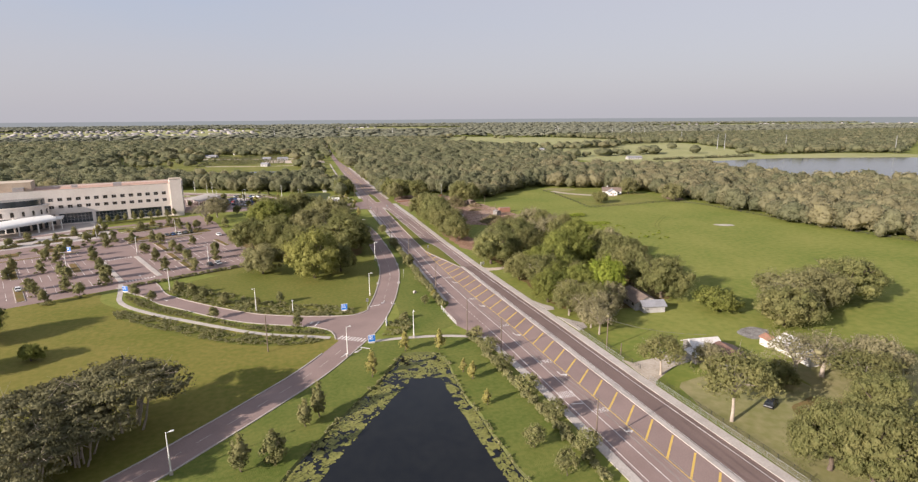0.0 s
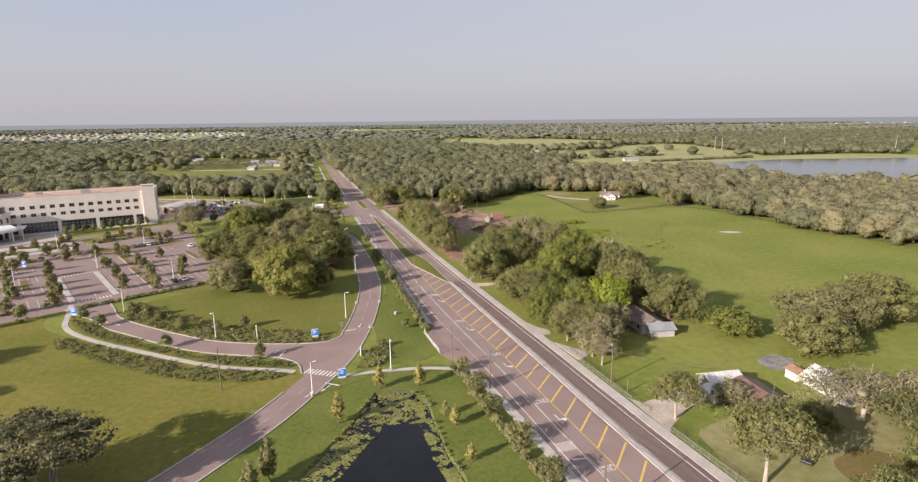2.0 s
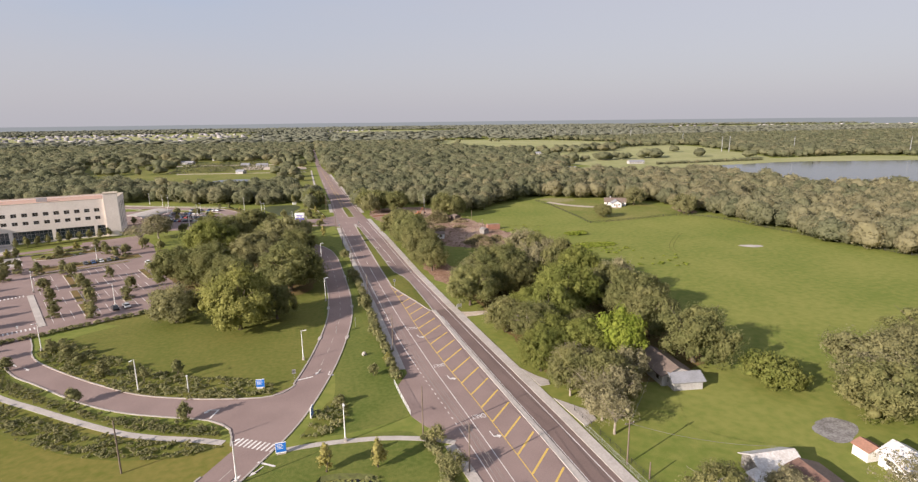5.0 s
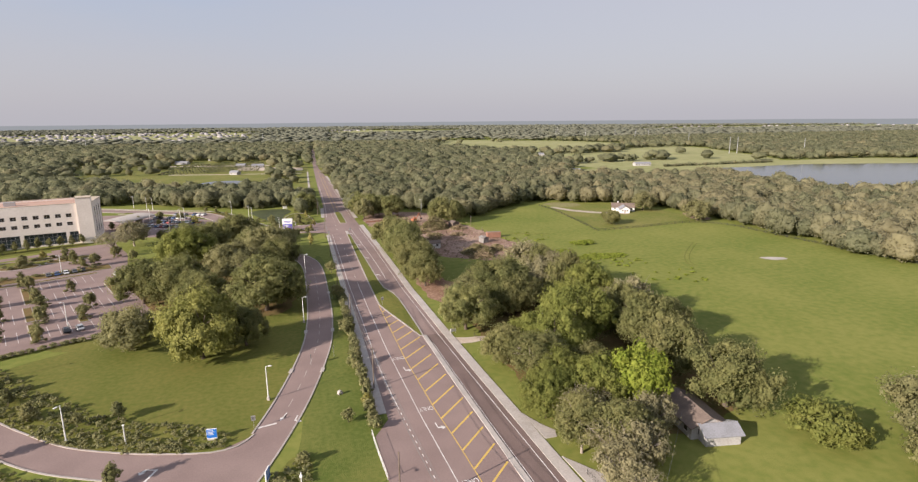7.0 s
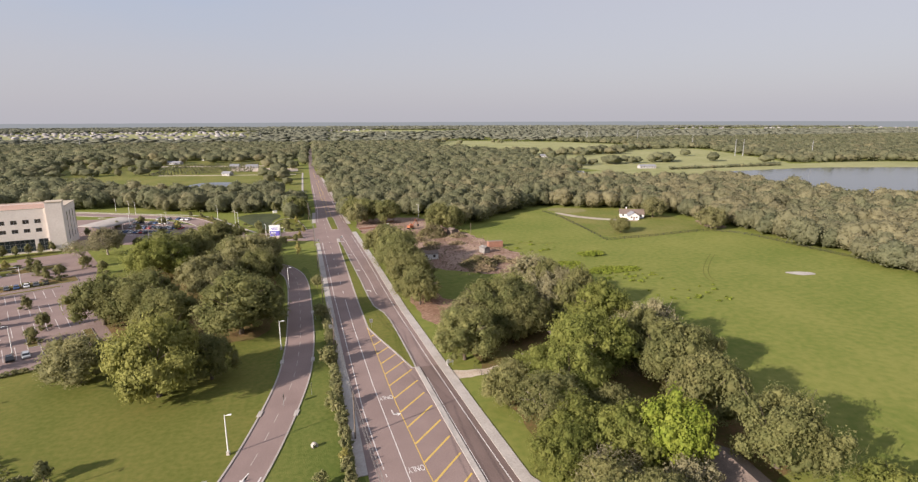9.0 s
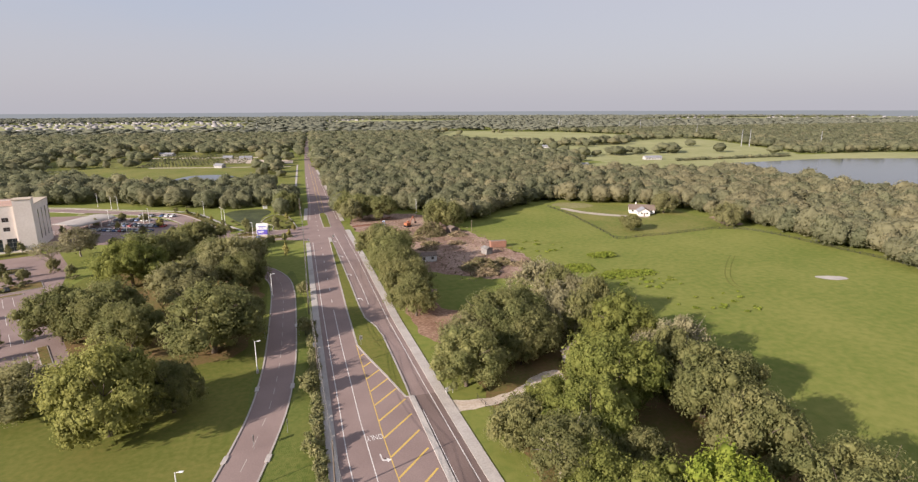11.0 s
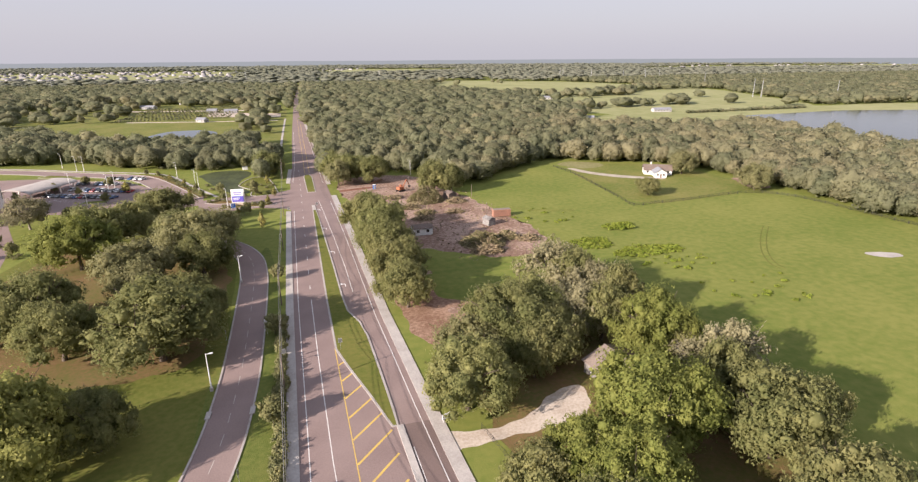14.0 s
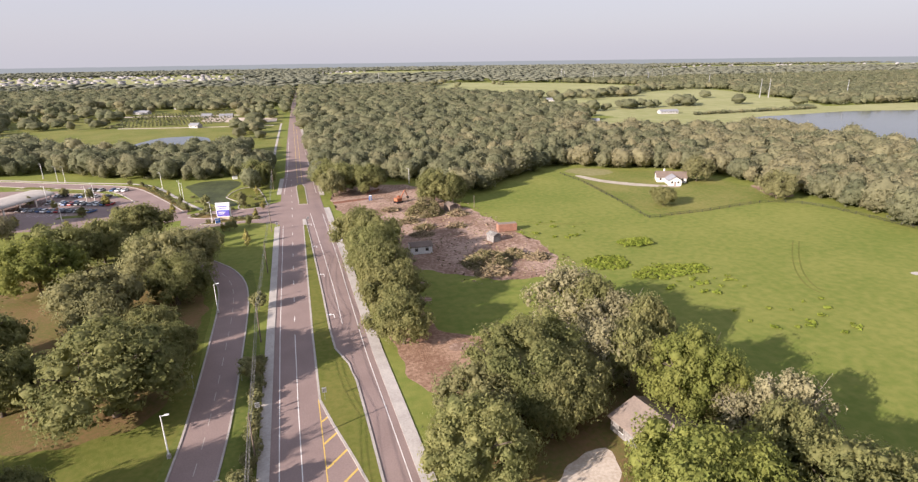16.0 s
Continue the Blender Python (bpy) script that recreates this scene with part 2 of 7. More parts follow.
M_PURPLE = material("purple_sign_panel", (0.16, 0.1, 0.42), 0.35, vary=(0.1, 0.12, 0.5), scale=0.4, fine=1.2)
M_SHINGLE_BROWN = material("brown_shingles", (0.2, 0.15, 0.12), 0.9, vary=(0.13, 0.1, 0.085), scale=0.5, fine=4.0, bump=0.02, bump_scale=9)
M_SHINGLE_TAN = material("tan_shingles", (0.25, 0.195, 0.16), 0.9, vary=(0.19, 0.15, 0.125), scale=0.4, fine=3.0, bump=0.02, bump_scale=9)
M_TIN = material("weathered_tin_roof", (0.66, 0.645, 0.63), 0.55, metal=0.1, vary=(0.45, 0.41, 0.38), scale=0.4, fine=3.0)
M_RUST_TIN = material("rusty_tin", (0.15, 0.09, 0.07), 0.7, metal=0.2, vary=(0.22, 0.13, 0.1), scale=0.4, fine=3.0)
M_WALL_WHITE = material("white_painted_wall", (0.68, 0.66, 0.63), 0.8, vary=(0.55, 0.53, 0.5), scale=0.4, fine=3.0)
M_WALL_GREY = material("grey_siding", (0.42, 0.41, 0.4), 0.8, vary=(0.33, 0.31, 0.3), scale=0.4, fine=3.0)
M_ORANGE = material("orange_paint", (0.36, 0.13, 0.065), 0.6, vary=(0.27, 0.1, 0.055), scale=0.6, fine=3.0)
M_RED_BROWN = material("rusty_red_steel", (0.33, 0.17, 0.12), 0.8, vary=(0.24, 0.13, 0.09), scale=0.5, fine=3.0)
M_CABLE = material("weathered_cable", (0.2, 0.19, 0.18), 0.6, vary=(0.12, 0.115, 0.11), scale=0.5, fine=5.0)
M_TYRE = material("tyre_rubber", (0.025, 0.025, 0.025), 0.8)
M_CAR_GLASS = material("car_glass", (0.02, 0.022, 0.025), 0.05, spec=0.8)
M_WEATHERED = material("weathered_grey_boards", (0.26, 0.245, 0.23), 0.9, vary=(0.14, 0.125, 0.115), scale=0.5, fine=2.5, bump=0.02, bump_scale=6.0, amount=1.4)
M_BRUSH_LEAF = material("withered_brush_leaves", (0.2, 0.185, 0.085), 0.85, vary=(0.32, 0.27, 0.15), scale=0.2, fine=1.0, island=0.25, leaf=0.4, spec=0.1)
M_BRUSH = material("felled_brushwood", (0.27, 0.2, 0.13), 0.95, vary=(0.17, 0.14, 0.07), scale=0.3, fine=2.0, island=0.4)


# ---- building helpers ----
def tri_mesh(name, verts, tris, mat, smooth=False):
    """A mesh from arrays of corners and triangles."""
    me = bpy.data.meshes.new(name)
    v, t = np.asarray(verts, np.float32), np.asarray(tris, np.int32)
    me.vertices.add(len(v))
    me.vertices.foreach_set("co", v.ravel())
    me.loops.add(3 * len(t))
    me.loops.foreach_set("vertex_index", t.ravel())
    me.polygons.add(len(t))
    me.polygons.foreach_set("loop_start", np.arange(0, 3 * len(t), 3, dtype=np.int32))
    me.polygons.foreach_set("loop_total", np.full(len(t), 3, np.int32))
    if smooth:
        me.polygons.foreach_set("use_smooth", np.ones(len(t), bool))
    me.update(calc_edges=True)
    me.validate()
    me.materials.append(mat)
    return me


def part(name, bm, mat, parent=None, label=""):
    """Links a bmesh as one mesh object, under a thing or a part."""
    me = bpy.data.meshes.new(name)
    bm.normal_update()
    bm.to_mesh(me)
    bm.free()
    me.materials.append(mat)
    ob = new(name, me)
    if parent is not None:
        ob.parent = parent
    if label:
        tagged(ob, label)
    return ob


def thing(name, label, category, at=(0, 0, 0), turn=0.0, group="", kind=""):
    ob = new(name)
    ob.empty_display_size = 0.3
    ob.matrix_basis = pose(*at, 0, 0, turn)
    return tagged(ob, label, category, group, kind)


def box(bm, x0, x1, y0, y1, z0, z1):
    vs = [bm.verts.new((x, y, z)) for z in (z0, z1) for x, y in ((x0, y0), (x1, y0), (x1, y1), (x0, y1))]
    for q in ((3, 2, 1, 0), (4, 5, 6, 7), (0, 1, 5, 4), (1, 2, 6, 5), (2, 3, 7, 6), (3, 0, 4, 7)):
        bm.faces.new([vs[i] for i in q])
    return vs


def boxes(*rows):
    bm = bmesh.new()
    for r in rows:
        box(bm, *r)
    return bm


def bevelled(bm, size):
    bmesh.ops.bevel(bm, geom=bm.edges[:], offset=size, segments=1, affect="EDGES")
    return bm


def rod(bm, a, b, r0, r1=None, sides=8):
    """A tapered round bar from a to b."""
    a, b = Vector(a), Vector(b)
    q = (b - a).to_track_quat("Z", "Y")
    rings = [[bm.verts.new(p + q @ Vector((r * math.cos(2 * math.pi * k / sides), r * math.sin(2 * math.pi * k / sides), 0))) for k in range(sides)] for p, r in ((a, r0), (b, r0 if r1 is None else r1))]
    for k in range(sides):
        bm.faces.new((rings[0][k], rings[0][(k + 1) % sides], rings[1][(k + 1) % sides], rings[1][k]))
    bm.faces.new(rings[1])
    bm.faces.new(rings[0][::-1])
    return bm


def curve(points, step=3.0):
    """A smooth line through points, as an array."""
    p = np.array(points, float)
    p = np.vstack([2 * p[0] - p[1], p, 2 * p[-1] - p[-2]])
    out = []
    for i in range(1, len(p) - 2):
        n = max(2, int(np.linalg.norm(p[i + 1] - p[i]) / step))
        for t in np.arange(n) / n:
            out.append(0.5 * (2 * p[i] + (p[i + 1] - p[i - 1]) * t + (2 * p[i - 1] - 5 * p[i] + 4 * p[i + 1] - p[i + 2]) * t**2 + (3 * p[i] - p[i - 1] - 3 * p[i + 1] + p[i + 2]) * t**3))
    return np.vstack([out, p[-2]])


def shifted(line, d):
    """The line moved d to its right."""
    t = np.gradient(line, axis=0)
    t /= np.linalg.norm(t, axis=1)[:, None]
    return line + d * np.stack([t[:, 1], -t[:, 0]], 1)


def slab(left, right, z0, z1, ends=True):
    """A solid band between two lines with as many points, from z0 to z1."""
    bm = bmesh.new()
    rows = [[bm.verts.new((*p, z)) for p, z in ((a, z0), (a, z1), (b, z1), (b, z0))] for a, b in zip(left, right)]
    for r, s in zip(rows, rows[1:]):
        for i in range(3):
            bm.faces.new((r[i], r[i + 1], s[i + 1], s[i]))
    if ends:
        bm.faces.new(rows[0][::-1])
        bm.faces.new(rows[-1])
    bmesh.ops.recalc_face_normals(bm, faces=bm.faces[:])
    return bm


def plate(points, z0, z1):
    """A flat prism on an outline."""
    bm = bmesh.new()
    lo, hi = [bm.verts.new((x, y, z0)) for x, y in points], [bm.verts.new((x, y, z1)) for x, y in points]
    bm.faces.new(hi)
    for i in range(len(points)):
        j = (i + 1) % len(points)
        bm.faces.new((lo[i], lo[j], hi[j], hi[i]))
    bmesh.ops.recalc_face_normals(bm, faces=bm.faces[:])
    bmesh.ops.triangulate(bm, faces=[f for f in bm.faces if len(f.verts) > 4])
    return bm


def ragged(points, step=2.0, wild=0.8, seed=0):
    """A closed outline with rounded corners and an uneven edge."""
    p = np.array(points, float)
    for _ in range(3):
        q = np.roll(p, -1, axis=0)
        p = np.stack([0.8 * p + 0.2 * q, 0.2 * p + 0.8 * q], 1).reshape(-1, 2)
    closed = np.vstack([p, p[:1]])
    run = np.r_[0, np.cumsum(np.linalg.norm(np.diff(closed, axis=0), axis=1))]
    s = np.arange(0, run[-1], step)
    p = np.stack([np.interp(s, run, closed[:, k]) for k in (0, 1)], 1)
    r = random.Random(seed)
    ph = [r.uniform(0, 6.28) for _ in range(3)]
    w = sum(np.sin(s * f + h) for f, h in zip((0.8 / step, 1.5 / step, 0.33 / step), ph)) * wild / 3
    d = np.roll(p, -1, axis=0) - np.roll(p, 1, axis=0)
    n = np.stack([d[:, 1], -d[:, 0]], 1) / np.linalg.norm(d, axis=1)[:, None]
    return p + n * w[:, None]


def setting(name, bm, mat, label, category):
    return tagged(part(name, bm, mat), label, category, kind="structure")


def inside(poly, x, y):
    """Which points lie in a polygon."""
    x, y = np.asarray(x), np.asarray(y)
    hit = np.zeros(x.shape, bool)
    for (x0, y0), (x1, y1) in zip(poly, list(poly[1:]) + [poly[0]]):
        with np.errstate(divide="ignore", invalid="ignore"):
            hit ^= ((y0 > y) != (y1 > y)) & (x < (x1 - x0) * (y - y0) / (y1 - y0 + 1e-12) + x0)
    return hit


# ---- ground, water ----
POND = [(-22, 66), (-14, 80), (-8, 91), (-2.5, 101.5), (1.8, 109), (6, 116), (12, 123.5), (18, 132), (23, 139.5), (25.4, 144.6), (26.6, 146.2), (35.2, 144.2), (36, 142.8), (36.3, 138), (35.8, 122), (36, 110), (36.8, 98), (38, 84), (40, 66), (30, 55), (8, 52)]
N_POND = [(-1, 462), (4, 471), (14, 474), (24, 471), (27.5, 458), (23.5, 446), (21.6, 436), (24, 426), (28.5, 416), (28, 410.5), (22, 412), (15, 422), (9, 438), (3.5, 453)]
W_POND = [(-68, 640), (-54, 622), (-20, 606), (-8, 628), (-14, 668), (-30, 684), (-56, 682)]
LAKE = [(505, 624), (470, 580), (436, 515), (432, 460), (436, 400), (480, 345), (560, 320), (660, 330), (800, 360), (880, 470), (840, 580), (730, 610), (650, 634), (570, 626)]


def ground_sheet():
    """One sheet to the horizon, with a hollow for the pond."""
    bm = bmesh.new()
    loops = []
    for r in (4900.0,):
        loops.append([bm.verts.new((r * math.cos(a), r * math.sin(a) + 200, 0)) for a in np.linspace(0, 2 * math.pi, 97)[:-1]])
    rim = ragged(POND, 3.0, 0.5, 3)
    loops.append([bm.verts.new((x, y, 0)) for x, y in rim])
    edges = [bm.edges.new((lp[i], lp[(i + 1) % len(lp)])) for lp in loops for i in range(len(lp))]
    bmesh.ops.triangle_fill(bm, use_beauty=True, edges=edges)
    c = rim.mean(0)
    prev = loops[1]
    for k, z in ((0.965, -0.5), (0.92, -1.15), (0.8, -2.2)):
        ring = [bm.verts.new((*(c + (p - c) * k), z)) for p in rim]
        for i in range(len(rim)):
            j = (i + 1) % len(rim)
            bm.faces.new((prev[i], prev[j], ring[j], ring[i]))
        prev = ring
    bm.faces.new(prev)
    bmesh.ops.recalc_face_normals(bm, faces=bm.faces[:])
    for f in bm.faces:
        if f.normal.z < 0:
            f.normal_flip()
    return bm


land = setting("ground", ground_sheet(), M_GRASS, "green pasture ground reaching to the horizon", "ground")
land.data.materials.append(M_MUD)
for face in land.data.polygons:
    face.material_index = 1 if face.center.z < -0.01 else 0


def water(name, outline, z, mat, label, seed):
    bm = bmesh.new()
    bm.faces.new([bm.verts.new((x, y, z)) for x, y in ragged(outline, 3.0, 0.5, seed)])
    bmesh.ops.triangulate(bm, faces=bm.faces[:])
    return setting(name, bm, mat, label, "water")


water("pond_water", POND, -0.32, M_WATER, "dark still water of a roadside pond", 3)
water("retention_pond_water", N_POND, 0.03, M_MURKY, "dark water of a small retention pond", 4)
water("meadow_pond_water", W_POND, 0.05, M_LAKE, "pale water of a pond in a meadow", 5)
water("lake_water", LAKE, 0.06, M_LAKE, "pale grey water of a lake beyond woods", 6)


def patch(name, outline, mat, label, z=0.006, seed=1, wild=0.8, step=2.0):
    bm = bmesh.new()
    bm.faces.new([bm.verts.new((x, y, z)) for x, y in ragged(outline, step, wild, seed)])
    bmesh.ops.triangulate(bm, faces=bm.faces[:])
    return setting(name, bm, mat, label, "ground")


def bank():
    """Lush grass all round the pond, down to its rim."""
    bm = bmesh.new()
    outer = ragged([(-30, 60), (-31, 101), (-12, 122), (0, 136.5), (10, 148), (18, 155), (26, 156.4), (44, 156.2), (46.5, 148), (47, 130), (49, 108), (51, 86), (53, 60), (40, 44), (0, 43)], 3.0, 0.3, 31)
    loops = [[bm.verts.new((x, y, 0.004)) for x, y in lp] for lp in (outer, ragged(POND, 3.0, 0.5, 3))]
    edges = [bm.edges.new((lp[i], lp[(i + 1) % len(lp)])) for lp in loops for i in range(len(lp))]
    bmesh.ops.triangle_fill(bm, use_beauty=True, edges=edges)
    for f in bm.faces:
        if f.normal.z < 0:
            f.normal_flip()
    return bm


setting("bank", bank(), M_VERGE, "lush green grass bank round a pond", "ground")
patch("verge_9", [(24, 157), (31, 173), (32, 200), (31, 230), (32.5, 262), (35, 300), (40, 338), (46.4, 250), (46, 190), (48, 178), (47, 166), (44, 159)], M_VERGE, "green verge between a drive and a road", 0.008, 32, 0.2, 3.0)
patch("ground_patch_1", [(69.5, 428), (70.5, 384), (76, 372), (80, 350), (83, 330), (84, 312), (100, 303), (111, 294), (124, 292), (131, 303), (135, 322), (130, 337), (127, 365), (118, 392), (112, 428), (90, 436)], M_DRY, "bare reddish sandy soil of a cleared lot", 0.008, 2, 1.6)
patch("ground_patch_2", [(73, 300), (73, 262), (76, 246), (84, 244), (92, 246), (97, 254), (95, 264), (86, 268), (83, 282), (82, 302)], M_RUSTY, "rusty brown soil and leaf litter under oaks", 0.008, 3, 1.2)
# Dark litter laid for brown ground and, in its colour, the oaks' shade.
patch("ground_patch_5", [(77, 243), (99, 250), (122, 262), (131, 246), (129, 216), (127, 196), (124, 166), (112, 159), (98, 158), (86, 156), (80, 166), (79.5, 190), (81, 208), (80, 226)], M_LITTER, "leaf litter patch standing in for brown ground and oak shade", 0.012, 15, 1.2)
patch("ground_patch_3", [(-30, 275), (-24, 254), (2, 251), (20, 248.5), (29, 256), (30.5, 290), (28, 320), (5, 345), (-25, 345), (-34, 310)], M_LITTER, "brown leaf litter under a grove", 0.014, 4, 1.5)
patch("lawn_1", [(-125, 60), (-48, 87), (-25, 106), (-2, 132), (11, 147), (12, 162), (-10, 171), (-28, 183), (-48, 200), (-63, 214), (-66, 232), (-130, 208)], M_LAWN_DRY, "yellowish mown lawn beside a drive", 0.004, 21, 0.2, 3.0)
patch("lawn_2", [(-44, 228), (-28, 201), (-10, 188), (8, 179.5), (22, 177.5), (31, 196), (35, 222), (36, 248), (20, 243), (0, 242), (-22, 242)], M_LAWN, "mown lawn inside a curving drive", 0.004, 22, 0.2, 3.0)
patch("lawn_3", [(-40, 237), (0, 238), (20, 238), (34, 243), (32, 290), (31, 325), (24, 352), (0, 375), (-28, 375), (-40, 300)], M_LAWN, "shaded lawn under a grove", 0.009, 24, 0.2, 3.0)
patch("farm_lawn", [(194, 418), (223, 427), (243, 420), (263, 392), (265, 362), (250, 341), (213, 337.5), (189, 337)], M_ROUGH_GRASS, "paler mown grass of a fenced farmyard", 0.006, 25, 0.4, 3.0)
patch("far_pasture", [(330, 1300), (450, 1700), (600, 1560), (720, 1480), (800, 1280), (830, 1050), (730, 780), (660, 640), (400, 640), (360, 760), (400, 1000), (320, 1150)], M_PASTURE, "pale grassland of a far pasture", 0.02, 26, 4.0, 12.0)
patch("lake_meadow", [(285, 570), (305, 545), (390, 531), (424, 526), (430, 515), (426, 460), (430, 396), (476, 338), (560, 312), (660, 310), (810, 345), (900, 470), (900, 640), (830, 690), (690, 690), (560, 690), (350, 680)], M_PASTURE, "pale grass round a lake", 0.015, 27, 2.0, 8.0)
setting("meadow_yard", plate([(-44, 862), (-40, 812), (0, 790), (38, 782), (38, 824), (0, 842)], -0.1, 0.06), M_SAND, "pale bare yard in a far meadow", "ground")
setting("meadow_lane_1", plate([(-150, 906), (-60, 884), (38, 866), (38, 878), (-60, 896), (-150, 916)], -0.1, 0.06), M_SAND, "pale sandy lane across a far meadow", "road")
setting("meadow_lane_2", plate([(-110, 770), (-30, 752), (36, 742), (36, 747), (-30, 757), (-110, 776)], -0.1, 0.06), M_SAND, "pale sandy lane across a far meadow", "road")
patch("ground_patch_4", [(117.5, 132.5), (126, 135), (128.5, 129.5), (118.5, 125.5)], M_WEATHERED, "small worn grey pad in grass", 0.02, 5, 0.2, 1.0)


# ---- the main road ----
def table(*pairs):
    ys, xs = zip(*pairs)
    lead = (xs[1] - xs[0]) / (ys[1] - ys[0])
    return lambda y: np.interp(y, ys, xs) + np.minimum(0, y - ys[0]) * lead * (ys[0] < 100)


drift = table((800, 0), (1000, 2.5), (1300, 9), (2500, 40))
x_kerb_l = table((20, 58.7), (60, 56.3), (90, 54.9), (108, 54.2), (125, 53.1), (140, 51.8), (152, 50.2), (180, 48), (220, 48), (280, 47.6), (430, 47.2), (480, 48.6), (600, 49), (700, 50), (800, 51.2))
x_edge_l = table((20, 59.8), (60, 57.2), (90, 55.9), (108, 55.2), (140, 53.8), (154, 53), (170, 51.8), (190, 50.3), (205, 49.6), (220, 49.5), (278, 48.8), (430, 48.5), (480, 49.9), (900, 51.6))
x_lane_l = table((20, 63), (60, 60.7), (95, 59.1), (118, 58), (137, 57.2), (155, 56.2), (180, 54.6), (215, 53.1), (250, 52.4), (280, 52.1), (380, 52.0), (900, 52))
x_yellow = table((20, 66), (60, 64.2), (90, 62.9), (103, 62.2), (122, 61.4), (140, 60.7), (155, 60), (168, 59.2), (180, 58.1), (207, 56.7), (251, 56.1), (900, 56.1))
x_sep_l = table((20, 71.8), (60, 70.5), (89, 69.3), (104, 68.6), (124, 67.8), (145, 67.1), (172, 66.0), (192, 65.1), (221, 64.2))
x_sep_r = table((20, 73), (60, 71.8), (89, 70.6), (99, 70.1), (117, 69.4), (143, 68.5), (167, 67.3), (190, 66.4), (221, 65.4))
x_edge_r = table((20, 79.5), (60, 77.2), (85, 75.8), (97, 75), (113, 74), (135, 73), (150, 72.4), (173, 71.2), (195, 70), (226, 68.5), (244, 67.8), (265, 66.9), (294, 66.4), (336, 65.7), (381, 64.3), (430, 63.2), (586, 61.4), (700, 59.5), (800, 56.4), (900, 56.4))
x_kerb_r = lambda y: x_edge_r(y) + 1.3
FAR_END = 1500.0


def along(fx, y0, y1, step=5.0):
    ys = np.r_[np.arange(y0, y1, step), y1]
    return np.stack([fx(ys) + drift(ys), ys], 1)


road = tagged(new("road"), "two-way road with worn mauve asphalt, turn lanes and painted lines", "road", kind="structure")
part("carriageway", slab(along(x_kerb_l, -300, FAR_END), along(x_kerb_r, -300, FAR_END), -0.3, 0.03), M_ASPHALT, road)
part("new_lane", slab(along(x_sep_r, -300, 221), along(x_kerb_r, -300, 221), -0.2, 0.036), M_ASPHALT_NEW, road, "darker newer asphalt lane")


def line(fx, y0, y1, mat, name, width=0.16, z=0.042, dash=None, parent=None):
    """A painted line; dash: (length, pitch)."""
    bm = bmesh.new()
    spans = [(y0, y1)] if not dash else [(y, min(y + dash[0], y1)) for y in np.arange(y0, y1, dash[1])]
    for a, b in spans:
        p = along(fx, a, b)
        vs = [(bm.verts.new((x - width / 2, y, z)), bm.verts.new((x + width / 2, y, z))) for x, y in p]
        for r, s in zip(vs, vs[1:]):
            bm.faces.new((r[0], r[1], s[1], s[0]))
    return part(name, bm, mat, parent or road)


line(x_edge_l, -300, 152, M_WHITE_PAINT, "edge_line")
line(x_edge_l, 152, 184, M_WHITE_PAINT, "dotted_line", dash=(0.9, 2.2))
line(x_edge_l, 184, 372, M_WHITE_PAINT, "edge_line")
line(x_edge_l, 428, 640, M_WHITE_PAINT, "edge_line")
line(x_lane_l, -300, 279, M_WHITE_PAINT, "lane_line")
line(x_lane_l, 286, 372, M_WHITE_PAINT, "skip_line", dash=(3.05, 12.2))
line(x_lane_l, 385, 470, M_WHITE_PAINT, "skip_line", dash=(3.05, 12.2))
line(x_yellow, -300, 251, M_YELLOW_PAINT, "yellow_line", 0.18)
line(x_edge_r, -300, 385, M_WHITE_PAINT, "edge_line")
line(x_edge_r, 425, 640, M_WHITE_PAINT, "edge_line")
line(lambda y: x_sep_r(y) + 0.35, -300, 215, M_WHITE_PAINT, "inner_edge_line", 0.12)
x_lane_r = table((281, 63.1), (300, 62.9), (333, 61.7), (390, 59.2))
line(x_lane_r, 281, 388, M_WHITE_PAINT, "lane_line")
line(lambda y: 0 * y + 55.0, 452, 760, M_YELLOW_PAINT, "yellow_line", 0.18)
line(lambda y: 0 * y + 57.4, 452, 700, M_YELLOW_PAINT, "yellow_line", 0.18)

# yellow hatching between the turn bay and the separator
for k in range(-15, 22):
    y_start = 117.7 + 5.92 * k if k < 11 else 182.8 + 6.1 * (k - 11)
    a = np.array([x_yellow(y_start) + 0.12, y_start])
    run = [a + q * np.array([6.6, 6.9]) for q in np.linspace(0, 1, 41)]
    run = [p for p in run if p[0] < min(x_sep_l(p[1]), 56.3 + (251 - p[1]) * 0.268) - 0.35]
    if len(run) < 5:
        continue
    b = run[-1]
    n = np.array([b[1] - a[1], a[0] - b[0]]) / np.linalg.norm(b - a) * 0.2
    bm = bmesh.new()
    bm.faces.new([bm.verts.new((*p, 0.043)) for p in (a + n, b + n, b - n, a - n)])
    part("hatch_stripe", bm, M_YELLOW_PAINT, road)

# raised separator, medians
tagged(part("separator", bevelled(slab(along(x_sep_l, -300, 221), along(x_sep_r, -300, 221), -0.2, 0.17), 0.03), M_CONCRETE), "low raised concrete traffic separator", "median", kind="structure")


